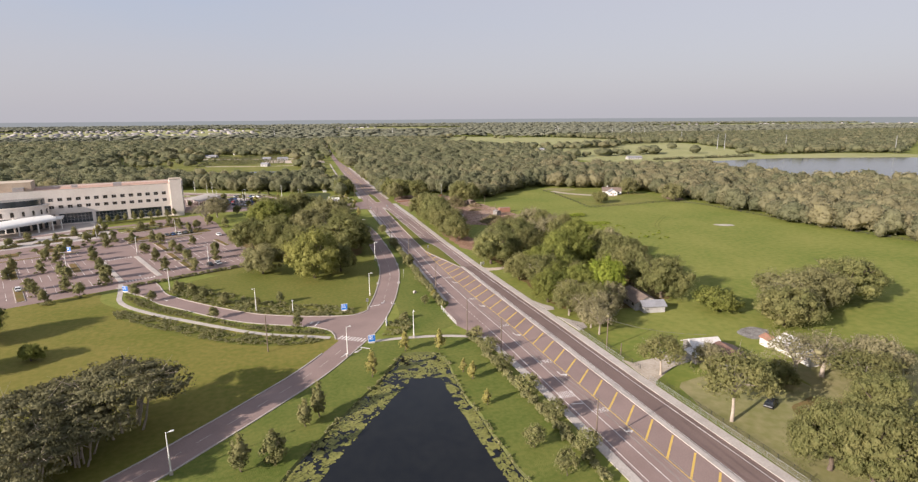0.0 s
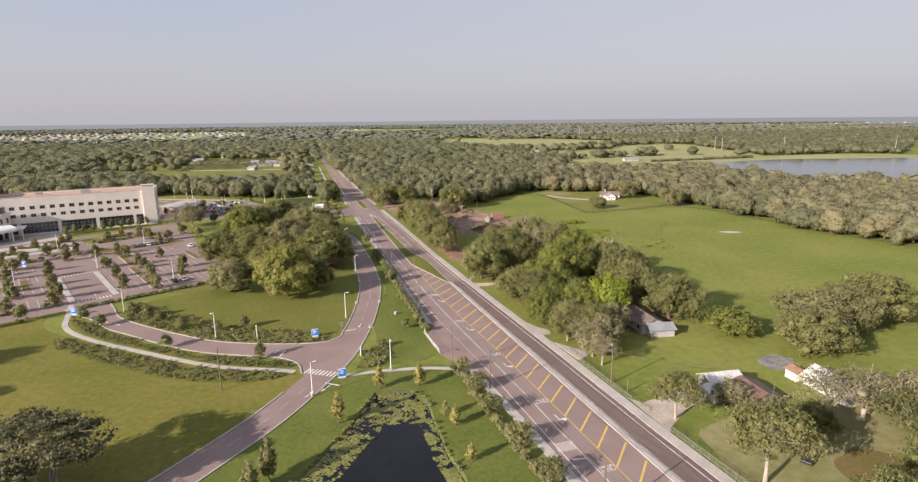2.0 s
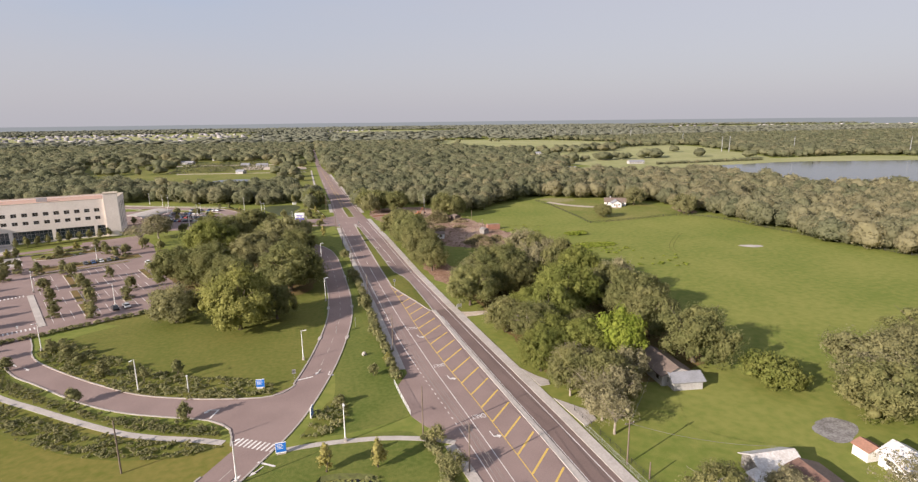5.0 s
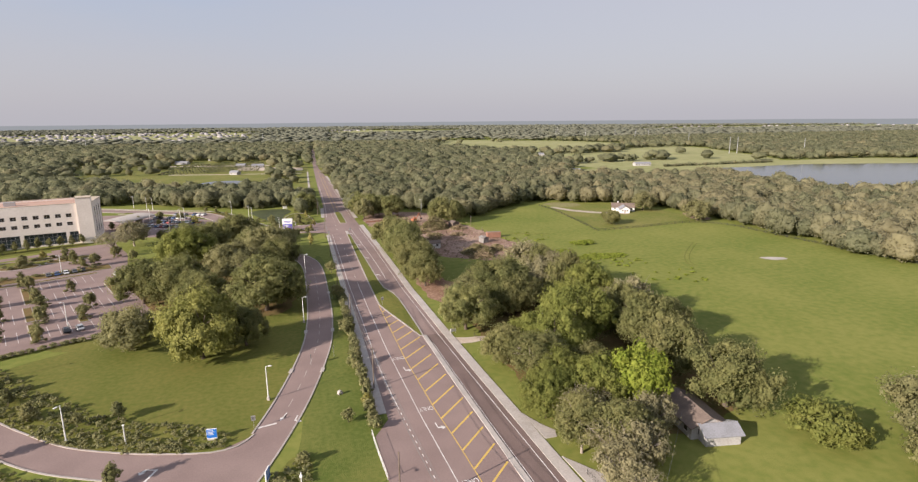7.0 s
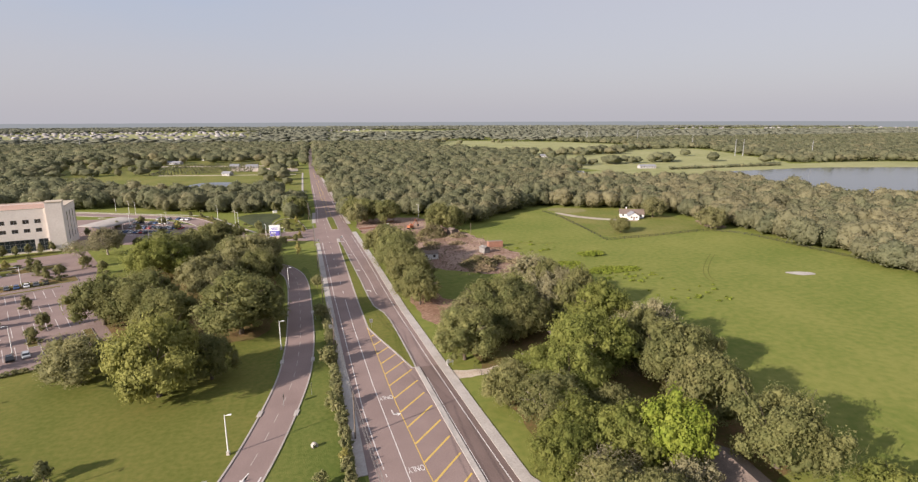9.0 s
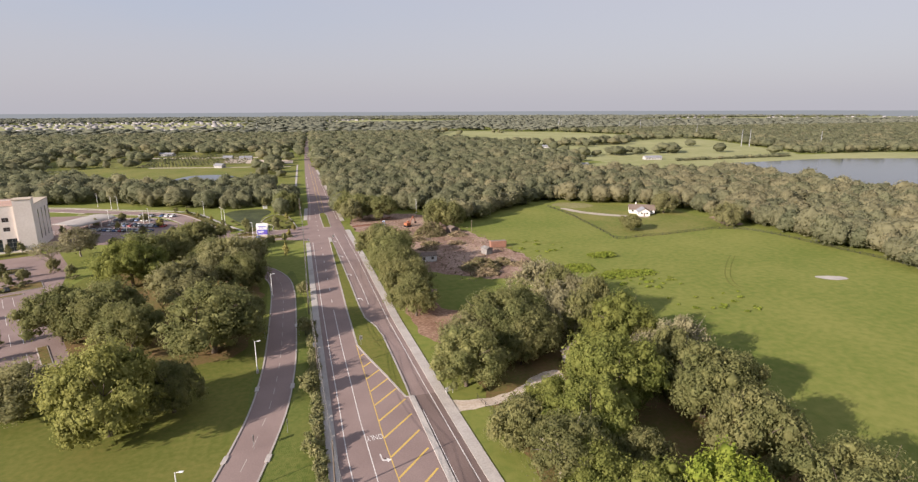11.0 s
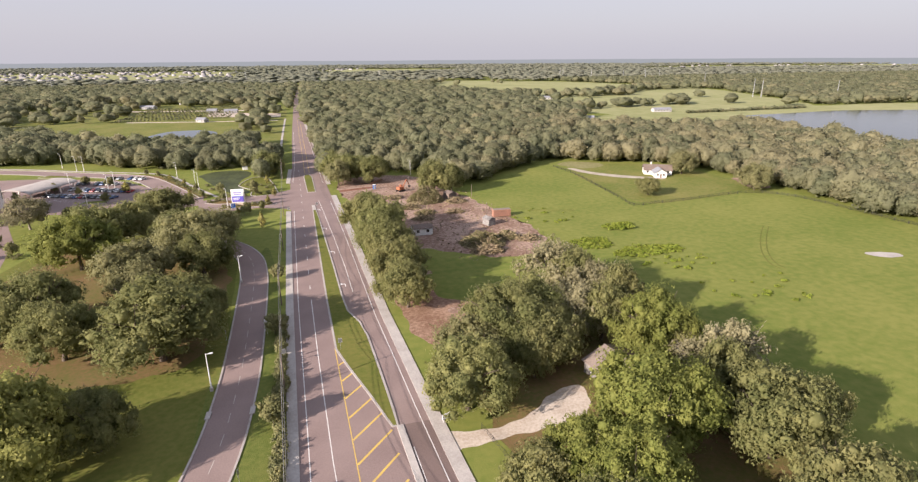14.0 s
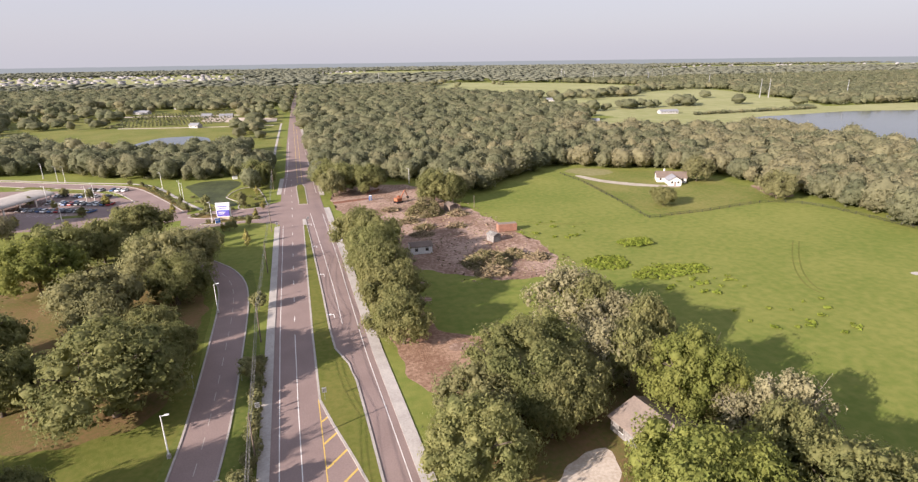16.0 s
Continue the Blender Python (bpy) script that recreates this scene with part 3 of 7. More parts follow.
def median(name, outline, label):
    m = tagged(new(name), label, "median", kind="structure")
    p = np.array(outline, float)
    c = p.mean(0)
    q = []
    for i in range(len(p)):
        e0, e1 = p[i] - p[i - 1], p[(i + 1) % len(p)] - p[i]
        n = np.array([e0[1] / np.hypot(*e0) + e1[1] / np.hypot(*e1), -e0[0] / np.hypot(*e0) - e1[0] / np.hypot(*e1)])
        n /= np.hypot(*n)
        n = n if n @ (c - p[i]) > 0 else -n
        q.append(p[i] + n * 0.45)
    bm = bmesh.new()
    rings = [[bm.verts.new((x, y, z)) for x, y in o] for o, z in ((p, -0.2), (p, 0.16), (q, 0.17))]
    for r, s in zip(rings, rings[1:]):
        for i in range(len(p)):
            bm.faces.new((r[i], r[(i + 1) % len(p)], s[(i + 1) % len(p)], s[i]))
    bmesh.ops.recalc_face_normals(bm, faces=bm.faces[:])
    part("kerb", bm, M_KERB, m)
    part("turf", plate(q, -0.1, 0.15), M_LAWN, m)
    return m


median("median_1", [(56.1, 250.6), (58.0, 242.3), (60.6, 232.4), (63.4, 220.8), (64.6, 220.8), (64.7, 226), (64.4, 239), (63.9, 255), (62.6, 262), (60.4, 269.3), (59.8, 280), (59.4, 300), (58.2, 341), (57.6, 371), (56.0, 371), (55.8, 320), (55.8, 277)], "long grass median with a pale concrete kerb")
tagged(part("median_nose", bevelled(plate([(56.0, 371.3), (57.6, 371.3), (57.3, 379.5), (56.0, 379.5)], -0.1, 0.17), 0.03), M_CONCRETE), "pale concrete median nose", "median", kind="structure")
median("median_2", [(54.9, 404.6), (58.9, 404.6), (58.6, 441), (57.4, 447.5), (54.8, 448), (54.0, 442)], "short grass median with a pale concrete kerb")


# ---- pavements ----
def walk_band(name, line_, d0, d1, label, z=0.14):
    p = np.asarray(line_)
    return setting(name, slab(shifted(p, d0), shifted(p, d1), -0.1, z), M_CONCRETE, label, "pavement")


def kerb(line_, d0, d1, parent, z=0.16):
    p = np.asarray(line_)
    return part("kerb", slab(shifted(p, d0), shifted(p, d1), -0.1, z), M_KERB, parent)


walk_band("pavement_1", along(x_kerb_l, 182, 372), -1.9, 0.0, "pale concrete pavement along the road")
walk_band("pavement_2", along(x_kerb_l, -300, 148), -2.0, 0.0, "pale concrete pavement along the road")
walk_band("pavement_3", along(x_kerb_r, -300, 395), 0.0, 2.35, "pale concrete pavement along the road")
walk_band("pavement_4", along(x_kerb_r, 420, 700), 0.0, 2.2, "pale concrete pavement along the road")
walk_band("pavement_6", along(x_kerb_l, 428, 466), -2.0, 0.0, "pale concrete pavement along the road")
walk_band("pavement_5", along(lambda y: x_kerb_l(y) - 6.8, 470, 760), -1.6, 0.0, "pale concrete path along the road")
setting("driveway_1", plate([(74.8, 174), (76.8, 169), (78.6, 166), (78, 164), (75.6, 164)], -0.1, 0.147), M_CONCRETE, "pale concrete driveway apron", "pavement")
setting("driveway_2", plate([(76, 158), (79.2, 153.2), (81, 151), (80.4, 147.5), (77, 146)], -0.1, 0.147), M_CONCRETE, "pale concrete driveway apron", "pavement")
setting("driveway_3", plate([(77.8, 126), (79.5, 123.5), (87, 124.5), (95, 125.5), (95, 120.5), (87, 118.5), (79, 113.5), (77.8, 112)], -0.1, 0.05), M_GRAVEL, "pale gravelly driveway", "pavement")
patch("driveway_4", [(71.6, 217.5), (74, 216), (78.3, 215.8), (85.7, 216.2), (91.2, 219.8), (96, 223), (100.5, 224), (100.5, 218), (96.3, 213.7), (88.7, 213), (81.5, 212.3), (74, 212.4), (71.6, 211)], M_SAND, "sandy driveway between oaks", 0.03, 44, 0.6, 1.2)
setting("road_stub", plate([(51, 150), (50.2, 176.5), (48.2, 180), (44.6, 174), (45, 160), (46.5, 156.5), (50, 150)], -0.1, 0.028), M_ASPHALT, "short asphalt stub beside the road", "road")

# ---- hospital ring road ----
RING = [(-120, 52), (-80, 70), (-50, 89), (-27.5, 108), (-18, 117.5), (-8, 128), (3.5, 141), (13, 155), (19.5, 166), (25.3, 181), (30.3, 198), (35.1, 221), (36.8, 239), (37.3, 256.5), (37.2, 285.5), (36.7, 302), (35.1, 315.5), (31.3, 326.5), (25.5, 335.5), (18, 345), (13, 358), (13.5, 372), (17, 384)]
ring = curve(RING, 3.0)
ring_road = tagged(new("ring_road"), "curving two-lane drive of mauve asphalt with pale kerbs", "road", kind="structure")
part("carriageway", slab(shifted(ring, -3.6), shifted(ring, 3.6), -0.3, 0.026), M_ASPHALT, ring_road)
i_gap = [i for i, p in enumerate(ring) if 152 < p[1] < 184]
kerb(ring[: i_gap[0]], -3.9, -3.55, ring_road)
kerb(ring[i_gap[-1] :], -3.9, -3.55, ring_road)
kerb(ring, 3.55, 3.9, ring_road)

for k_, side_ in ((232, -3.75), (232, 3.75), (206, -3.75), (206, 3.75), (268, 3.75)):
    i_ = int(np.argmin(np.abs(ring[:, 1] - k_)))
    q_ = shifted(ring, side_)[i_]
    inlet = thing("kerb_inlet", "concrete kerb inlet with a dark slot", "drain", (*q_, 0), math.degrees(math.atan2(*(ring[i_ + 1] - ring[i_])[::-1])), "kerb inlets")
    part("slab", bevelled(boxes((-1.1, 1.1, -0.45, 0.45, -0.1, 0.2)), 0.03), M_CONCRETE, inlet)
    part("slot", boxes((-0.7, 0.7, *sorted((-0.47 * math.copysign(1, -side_), -0.4 * math.copysign(1, -side_))), 0.05, 0.16)), M_BLACK, inlet)

LOOP_N = [(-52, 238), (-47.5, 228), (-44.2, 219.5), (-39.6, 213), (-29.5, 202.6), (-20, 194), (-11, 187), (0, 181.8), (8, 179.2), (15, 177.6), (19.5, 178.4), (22.3, 181.7)]
LOOP_S = [(-62, 231), (-55, 222.5), (-49.7, 217), (-43.3, 207.6), (-36, 200.5), (-26.5, 191), (-18.5, 184), (-11.3, 179.2), (-3.2, 175.2), (5.2, 171.2), (9.8, 166.2), (10.6, 160)]
loop_n, loop_s = curve(LOOP_N, 2.5), curve(LOOP_S, 2.5)
k = np.linspace(0, 1, 60)
resample = lambda p: np.stack([np.interp(k, np.linspace(0, 1, len(p)), p[:, i]) for i in (0, 1)], 1)
loop_road = tagged(new("loop_road"), "curving two-lane drive of mauve asphalt with pale kerbs", "road", kind="structure")
part("carriageway", slab(resample(loop_n), resample(loop_s), -0.3, 0.022), M_ASPHALT, loop_road)
part("junction", plate([(22.3, 181.7), (15, 177), (5, 171), (9.8, 166.2), (10.6, 160), (13, 155), (25, 178)], -0.3, 0.018), M_ASPHALT, loop_road)
kerb(loop_n, -0.35, 0.0, loop_road)
kerb(loop_s, 0.0, 0.35, loop_road)
WALK_S = curve([(-62, 236), (-59, 224), (-56.5, 214), (-51, 205.5), (-40.3, 194.8), (-32, 188), (-24.2, 181.5), (-16, 175), (-9.6, 170.4), (-3, 167), (2.9, 164.6), (9, 161.6)], 2.5)
walk_band("path_1", WALK_S, -0.8, 0.8, "pale concrete footpath between planting beds", 0.06)
WALK_E = curve([(20.3, 155.6), (27, 155.6), (38.2, 154), (46.6, 151), (51, 148.5)], 2.5)
walk_band("path_2", WALK_E, -0.7, 0.7, "pale concrete footpath across a lawn", 0.06)

# ---- hospital car parks ----
E_ALONG, E_UP = np.array([0.906, 0.423]), np.array([-0.423, 0.906])
P0 = np.array([-62.5, 239.5])


def lot(u, v):
    """A place in the car park: u along its rows, v away from the lawn."""
    return P0 + u * E_ALONG + v * E_UP


def lot_plate(u0, u1, v0, v1, z0=-0.2, z1=0.02):
    return plate([lot(u0, v0), lot(u1, v0), lot(u1, v1), lot(u0, v1)], z0, z1)


car_park = tagged(new("car_park"), "large mauve asphalt car park with white bay lines", "car park", kind="structure")
part("surface", lot_plate(-75, 40, -9, 118), M_ASPHALT, car_park)
part("surface", plate([lot(40, -9), lot(55, -9), lot(55, 42), lot(66, 100), lot(66, 132), lot(40, 132)], -0.2, 0.02), M_ASPHALT, car_park)
north_lot = tagged(new("north_car_park"), "asphalt car park and drives beside the hospital", "car park", kind="structure")
part("surface", plate([(-130, 425), (-60, 398), (-20, 393), (4, 400), (-8, 418), (-20, 440), (-42, 466), (-80, 480), (-130, 488)], -0.2, 0.02), M_ASPHALT, north_lot)
N_DRIVE = curve([(-190, 524), (-140, 519), (-102, 506), (-76, 492.5), (-41, 474.5), (-26.5, 462), (-10.5, 433.5), (3, 406), (8, 394)], 4.0)
part("drive", slab(shifted(N_DRIVE, -5), shifted(N_DRIVE, 5), -0.2, 0.024), M_ASPHALT, north_lot)
kerb(N_DRIVE[:-3], -5.5, -5.0, north_lot)
kerb(N_DRIVE[:-11], 5.0, 5.5, north_lot)
part("entrance_road", plate([(50, 372), (50, 416), (44, 411), (36, 405), (18, 406), (8, 402), (10, 386), (20, 380), (34, 382), (44, 378)], -0.2, 0.028), M_ASPHALT, north_lot)
part("link", plate([(10, 396), (-6, 400), (-6, 410), (9, 412)], -0.2, 0.016), M_ASPHALT, north_lot)
N_PATH = curve([(-140, 530), (-100, 514.5), (-76, 502), (-49, 489), (-27, 478.5), (-13.5, 464.5), (3, 431), (14.7, 409)], 4.0)
walk_band("pavement_9", N_PATH, -0.8, 0.8, "pale concrete path beside a drive", 0.08)
patch("planting_bed_6", [(-34, 478), (-26, 474), (-18, 466), (-8, 447), (2, 428), (11.5, 408), (9.2, 406.5), (-3.5, 433), (-16.5, 456), (-25, 467.5)], M_LITTER, "mulched strip between a drive and a path", 0.012, 46, 0.1, 2.0)
for k, o in enumerate(([(-83, 484), (-66, 478.5), (-64, 482), (-80, 490)], [(-58, 466), (-47, 463), (-45, 467), (-55, 473)], [(-42, 412), (-31, 412), (-31, 416.5), (-41, 417)])):
    isl_ = tagged(new("planting_island"), "kerbed grass island in a car park", "island", kind="structure")
    part("kerb", plate(o, -0.1, 0.16), M_KERB, isl_)
    c_ = np.mean(o, 0)
    part("turf", plate([tuple(c_ + (np.array(q_) - c_) * 0.93) for q_ in o], -0.05, 0.19), M_LAWN, isl_)
bm = bmesh.new()
for v0 in (0, 17, 34):
    for q in np.arange(-58, 18, 2.8):
        c = np.array([-48.0, 424.0]) + np.array([0.94, -0.34]) * q * 0.55 + np.array([0.34, 0.94]) * v0
        d = np.array([0.34, 0.94])
        n = np.array([0.94, -0.34]) * 0.06
        bm.faces.new([bm.verts.new((*w, 0.03)) for w in (c - n - d * 5, c + n - d * 5, c + n + d * 5, c - n + d * 5)])
part("bay_lines", bm, M_WHITE_PAINT, north_lot)

bays = [[], []]
for v in (6.0, 25.0, 44.0, 63.0, 82.0):
    for u0, u1 in ((15.5, 22.5), (28.0, 48.0), (-28.0, -5.0), (-58.0, -33.0)):
        if v > 70 and u0 < 0:
            continue
        bays[0].append((u0, u1, v))
bm = bmesh.new()
for u0, u1, v in bays[0]:
    for u in np.arange(u0, u1 + 0.1, 2.7):
        q = [lot(u - 0.06, v - 5.2), lot(u + 0.06, v - 5.2), lot(u + 0.06, v + 5.2), lot(u - 0.06, v + 5.2)]
        bm.faces.new([bm.verts.new((*p, 0.03)) for p in q])
part("bay_lines", bm, M_WHITE_PAINT, car_park)


def island(u0, u1, v0, v1, label="kerbed planting island in a car park"):
    isl = tagged(new("planting_island"), label, "island", kind="structure")
    part("kerb", bevelled(lot_plate(u0, u1, v0, v1, -0.1, 0.16), 0.04), M_KERB, isl)
    part("mulch", lot_plate(u0 + 0.25, u1 - 0.25, v0 + 0.25, v1 - 0.25, 0.0, 0.19), M_LITTER, isl)
    return isl


for r in ((23.6, 26.2, -1, 16), (23.6, 26.2, 19, 36), (24.6, 27.2, 40, 64), (49, 51.5, 0, 14), (49, 51.5, 34, 52), (-31.5, -28.8, -4, 18), (-31.5, -28.8, 30, 60), (-61, -58.4, -4, 20), (-61, -58.4, 34, 64), (-5, -2.6, 4, 18), (36, 38.6, 8, 16), (-12, -9, 26, 44), (15, 50, 70, 72.2), (-60, -5, 66, 68.4)):
    island(*r)
for u in (-1.2, 11.6):
    setting("pavement_7" if u < 0 else "pavement_8", lot_plate(u, u + 1.9, -1, 40, -0.1, 0.15), M_CONCRETE, "pale concrete path beside a car park drive", "pavement")
setting("plaza", lot_plate(-85, 14, 95, 164, -0.1, 0.04), M_CONCRETE, "pale paved forecourt of a hospital", "pavement")
setting("forecourt_drive", lot_plate(-78, 58, 86, 95, -0.1, 0.055), M_ASPHALT, "asphalt forecourt drive", "road")
setting("front_drive", lot_plate(-60, 60, 121, 127, -0.1, 0.05), M_ASPHALT, "asphalt drive before a hospital front", "road")
for k, (u0, u1, v0, v1) in enumerate(((15, 55, 132, 142), (18, 38, 102, 116))):
    setting("lawn_bed_%d" % (k + 1), lot_plate(u0, u1, v0, v1, -0.1, 0.07), M_LAWN, "kerbed lawn bed before a hospital", "lawn")
for k, (u0, u1, v0, v1) in enumerate(((-70, -52, 75, 84), (-46, -26, 75, 84), (-20, -3, 74, 84), (16, 56, 75, 84))):
    island(u0, u1, v0, v1, "long kerbed shrub bed before a hospital")
BEDS = [(-30, 101, 7, 4, 10), (-12, 102, 8, 3.2, -8), (5, 103, 7, 3, 12), (-22, 112, 6, 2.5, 25), (-3, 113, 9, 2.6, -14), (9, 117, 5, 2, 20), (26, 103, 8, 4.2, -10), (44, 106, 9, 5, 14), (34, 114, 8, 2.4, -6)]
for u, v, ru, rv, turn in BEDS:
    ring_ = []
    for a in np.linspace(0, 2 * math.pi, 25)[:-1]:
        p, q, t_ = ru * math.cos(a), rv * math.sin(a) * (1 + 0.25 * math.cos(a)), radians(turn)
        ring_.append((p * math.cos(t_) - q * math.sin(t_), p * math.sin(t_) + q * math.cos(t_)))
    isl = tagged(new("planting_island"), "curved kerbed shrub bed on a paved forecourt", "island", kind="structure")
    part("kerb", plate([lot(u + p, v + q) for p, q in ring_], -0.1, 0.17), M_KERB, isl)
    part("mulch", plate([lot(u + p * 0.93, v + q * 0.86) for p, q in ring_], 0.0, 0.2), M_LITTER, isl)


# ---- hospital ----
B_C, B_TURN = (-72.0, 392.0), 14.0


def wall_with_openings(x0, x1, z0, z1, thick, openings):
    """A wall along x, its face at y = 0 and its body behind it, with openings (x0, x1, z0, z1) right through."""
    xs = sorted({x0, x1, *(v for o in openings for v in o[:2])})
    zs = sorted({z0, z1, *(v for o in openings for v in o[2:])})
    bm = bmesh.new()
    solid = {}
    for i in range(len(xs) - 1):
        for j in range(len(zs) - 1):
            cx, cz = (xs[i] + xs[i + 1]) / 2, (zs[j] + zs[j + 1]) / 2
            solid[i, j] = not any(a < cx < b and c < cz < d for a, b, c, d in openings)
    grid = {}

    def v(i, j, k):
        if (i, j, k) not in grid:
            grid[i, j, k] = bm.verts.new((xs[i], k * thick, zs[j]))
        return grid[i, j, k]

    for (i, j), s in solid.items():
        if not s:
            continue
        bm.faces.new((v(i, j, 0), v(i + 1, j, 0), v(i + 1, j + 1, 0), v(i, j + 1, 0)))
        bm.faces.new((v(i, j + 1, 1), v(i + 1, j + 1, 1), v(i + 1, j, 1), v(i, j, 1)))
        for di, dj, q in ((-1, 0, ((0, 0), (0, 1))), (1, 0, ((1, 1), (1, 0))), (0, -1, ((1, 0), (0, 0))), (0, 1, ((0, 1), (1, 1)))):
            if not solid.get((i + di, j + dj), False):
                (a, b), (c, d) = q
                bm.faces.new((v(i + a, j + b, 1), v(i + c, j + d, 1), v(i + c, j + d, 0), v(i + a, j + b, 0)))
    bmesh.ops.recalc_face_normals(bm, faces=bm.faces[:])
    return bm


def window_unit(parent, x0, x1, z0, z1, inset, mullions=1, rails=1):
    """A dark pane with its frame, set back in an opening."""
    w = part("window", boxes((x0 + 0.08, x1 - 0.08, inset, inset + 0.06, z0 + 0.08, z1 - 0.08)), M_GLASS_DARK, parent)
    bm = boxes((x0, x1, inset - 0.03, inset + 0.09, z0, z0 + 0.09), (x0, x1, inset - 0.03, inset + 0.09, z1 - 0.09, z1))
    for k in range(mullions + 2):
        x = x0 + 0.045 + (x1 - x0 - 0.09) * k / (mullions + 1)
        box(bm, x - 0.045, x + 0.045, inset - 0.028, inset + 0.088, z0 + 0.09, z1 - 0.09)
    for k in range(rails):
        z = z0 + (z1 - z0) * (k + 1) / (rails + 1)
        box(bm, x0, x1, inset - 0.026, inset + 0.086, z - 0.03, z + 0.03)
    part("window_frame", bm, M_GALV, w)


def hospital():
    h = thing("hospital_building", "four-storey cream hospital building with rows of dark windows", "building", (*B_C, 0), B_TURN)
    length, deep, top = 150.0, 26.0, 20.4
    ops = []
    for k in range(30):
        x = -4.6 - 4.4 * k
        ops += [(x - 2.4, x, 13.7, 15.6), (x - 2.4, x, 9.6, 11.4)]
    bays = [(-6.6, -2.9), (-24.8, -8.0), (-42.6, -26.4), (-60.4, -44.2), (-78.2, -62), (-96, -79.8), (-113.8, -97.6), (-131.6, -115.4)]
    ops += [(a, b, 0.6, 6.4) for a, b in bays]
    part("front_wall", wall_with_openings(-length, -2.2, 0, top, 0.5, ops), M_STUCCO, h)
    part("end_wall", boxes((-0.5, 0, 5.0, deep, 0, top - 1.2)), M_STUCCO, h)
    part("back_wall", boxes((-length, -0.5, deep - 0.5, deep, 0, top)), M_STUCCO, h)
    part("far_end_wall", boxes((-length, -length + 0.5, 0.5, deep - 0.5, 0, top)), M_STUCCO, h)
    part("roof", boxes((-length + 0.5, -0.5, 0.5, deep - 0.5, top - 1.0, top - 0.75)), M_ROOF_PINK, h)
    part("parapet_cap", boxes((-length, -2.2, -0.08, 0.58, top, top + 0.14), (-length, -0.5, deep - 0.58, deep + 0.08, top, top + 0.14)), M_STUCCO_TAN, h)
    tower = part("stair_tower", boxes((-2.2, 4.2, -1.2, 6.0, 0, top + 2.6)), M_STUCCO, h, "taller cream stair tower at the building's corner")
    part("tower_cap", boxes((-2.4, 4.4, -1.4, 6.2, top + 2.6, top + 2.85)), M_STUCCO_TAN, tower)
    # the end wing runs back at a slight slant
    part("end_block", plate([(0.05, 6.1), (4.1, 6.1), (6.6, 27.0), (0.05, 27.0)], 0, top - 0.4), M_STUCCO, h, "cream end wing with slit windows")
    part("end_cap", plate([(0.1, 6.2), (4.35, 6.15), (6.9, 27.2), (0.1, 27.2)], top - 0.4, top - 0.15), M_STUCCO_TAN, h)
    slant = Matrix.Translation((4.1, 6.1, 0)) @ Matrix.Rotation(math.atan2(20.9, 2.5), 4, "Z")
    for y in (4.0, 9.5, 15.0, 20.0):
        bm = boxes((y - 0.5, y + 0.5, -0.06, 0.04, 3.5, top - 3.5))
        bm.transform(slant)
        part("slit_window", bm, M_GLASS_DARK, h)
    part("lobby_floor", boxes((-length + 0.5, -0.5, 0.5, deep - 0.5, 0.0, 0.55)), M_STUCCO_TAN, h)
    for a, b in bays:
        g = part("glazing", boxes((a + 0.05, b - 0.05, 0.9, 0.96, 0.6, 6.35)), M_GLASS_BLD, h)
        bm = bmesh.new()
        n = max(2, round((b - a) / 1.8))
        for k in range(n + 1):
            x = a + 0.05 + (b - a - 0.1) * k / n
            box(bm, x - 0.05, x + 0.05, 0.82, 1.0, 0.6, 6.38)
        for z in (0.7, 2.6, 4.5, 6.2):
            box(bm, a, b, 0.84, 0.98, z - 0.05, z + 0.05)
        part("mullions", bm, M_GALV, g)
    for a, b, c, d in ops[:60]:
        window_unit(h, a, b, c, d, 0.25)
    for x, y, s in ((-30, 12, 2.2), (-52, 15, 1.6), (-78, 10, 2.6)):
        part("roof_unit", boxes((x - s, x + s, y - s * 0.6, y + s * 0.6, top - 0.75, top + s * 0.55)), M_GALV, h)
    part("penthouse", boxes((-128, -72, 10, 25, top - 0.75, top + 4.2)), M_STUCCO_TAN, h)
    # curved entrance front
    ang = np.linspace(math.pi, 2 * math.pi, 25)
    arc = lambda r: [(-84 + r * math.cos(a), -2 + r * 0.62 * math.sin(a)) for a in ang]
    part("entrance_front", plate(arc(20), 7.5, 13.0), M_STUCCO, h, "curved cream entrance front")
    part("entrance_glass", plate(arc(18.6), 13.0, 16.5), M_GLASS_BLD, h)
    part("entrance_glazing", plate(arc(18.8), 0.0, 7.5), M_GLASS_BLD, h)
    part("entrance_cornice", plate(arc(20.6), 12.6, 13.3), M_STUCCO, h)
    for a in ang[2:-2:2]:
        px, py = -84 + 20.02 * math.cos(a), -2 + 12.42 * math.sin(a)
        bm = boxes((-0.95, 0.95, -0.12, 0.1, 8.3, 10.9))
        bm.transform(Matrix.Translation((px, py, 0)) @ Matrix.Rotation(math.atan2(0.62 * math.sin(a), math.cos(a) * 1.0) + math.pi / 2, 4, "Z"))
        part("entrance_window", bm, M_GLASS_DARK, h)
    for a in ang[2:-1:3]:
        part("entrance_column", rod(bmesh.new(), (-84 + 19.6 * math.cos(a), -2 + 12.15 * math.sin(a), 0), (-84 + 19.6 * math.cos(a), -2 + 12.15 * math.sin(a), 7.5), 0.5, sides=10), M_STUCCO, h)
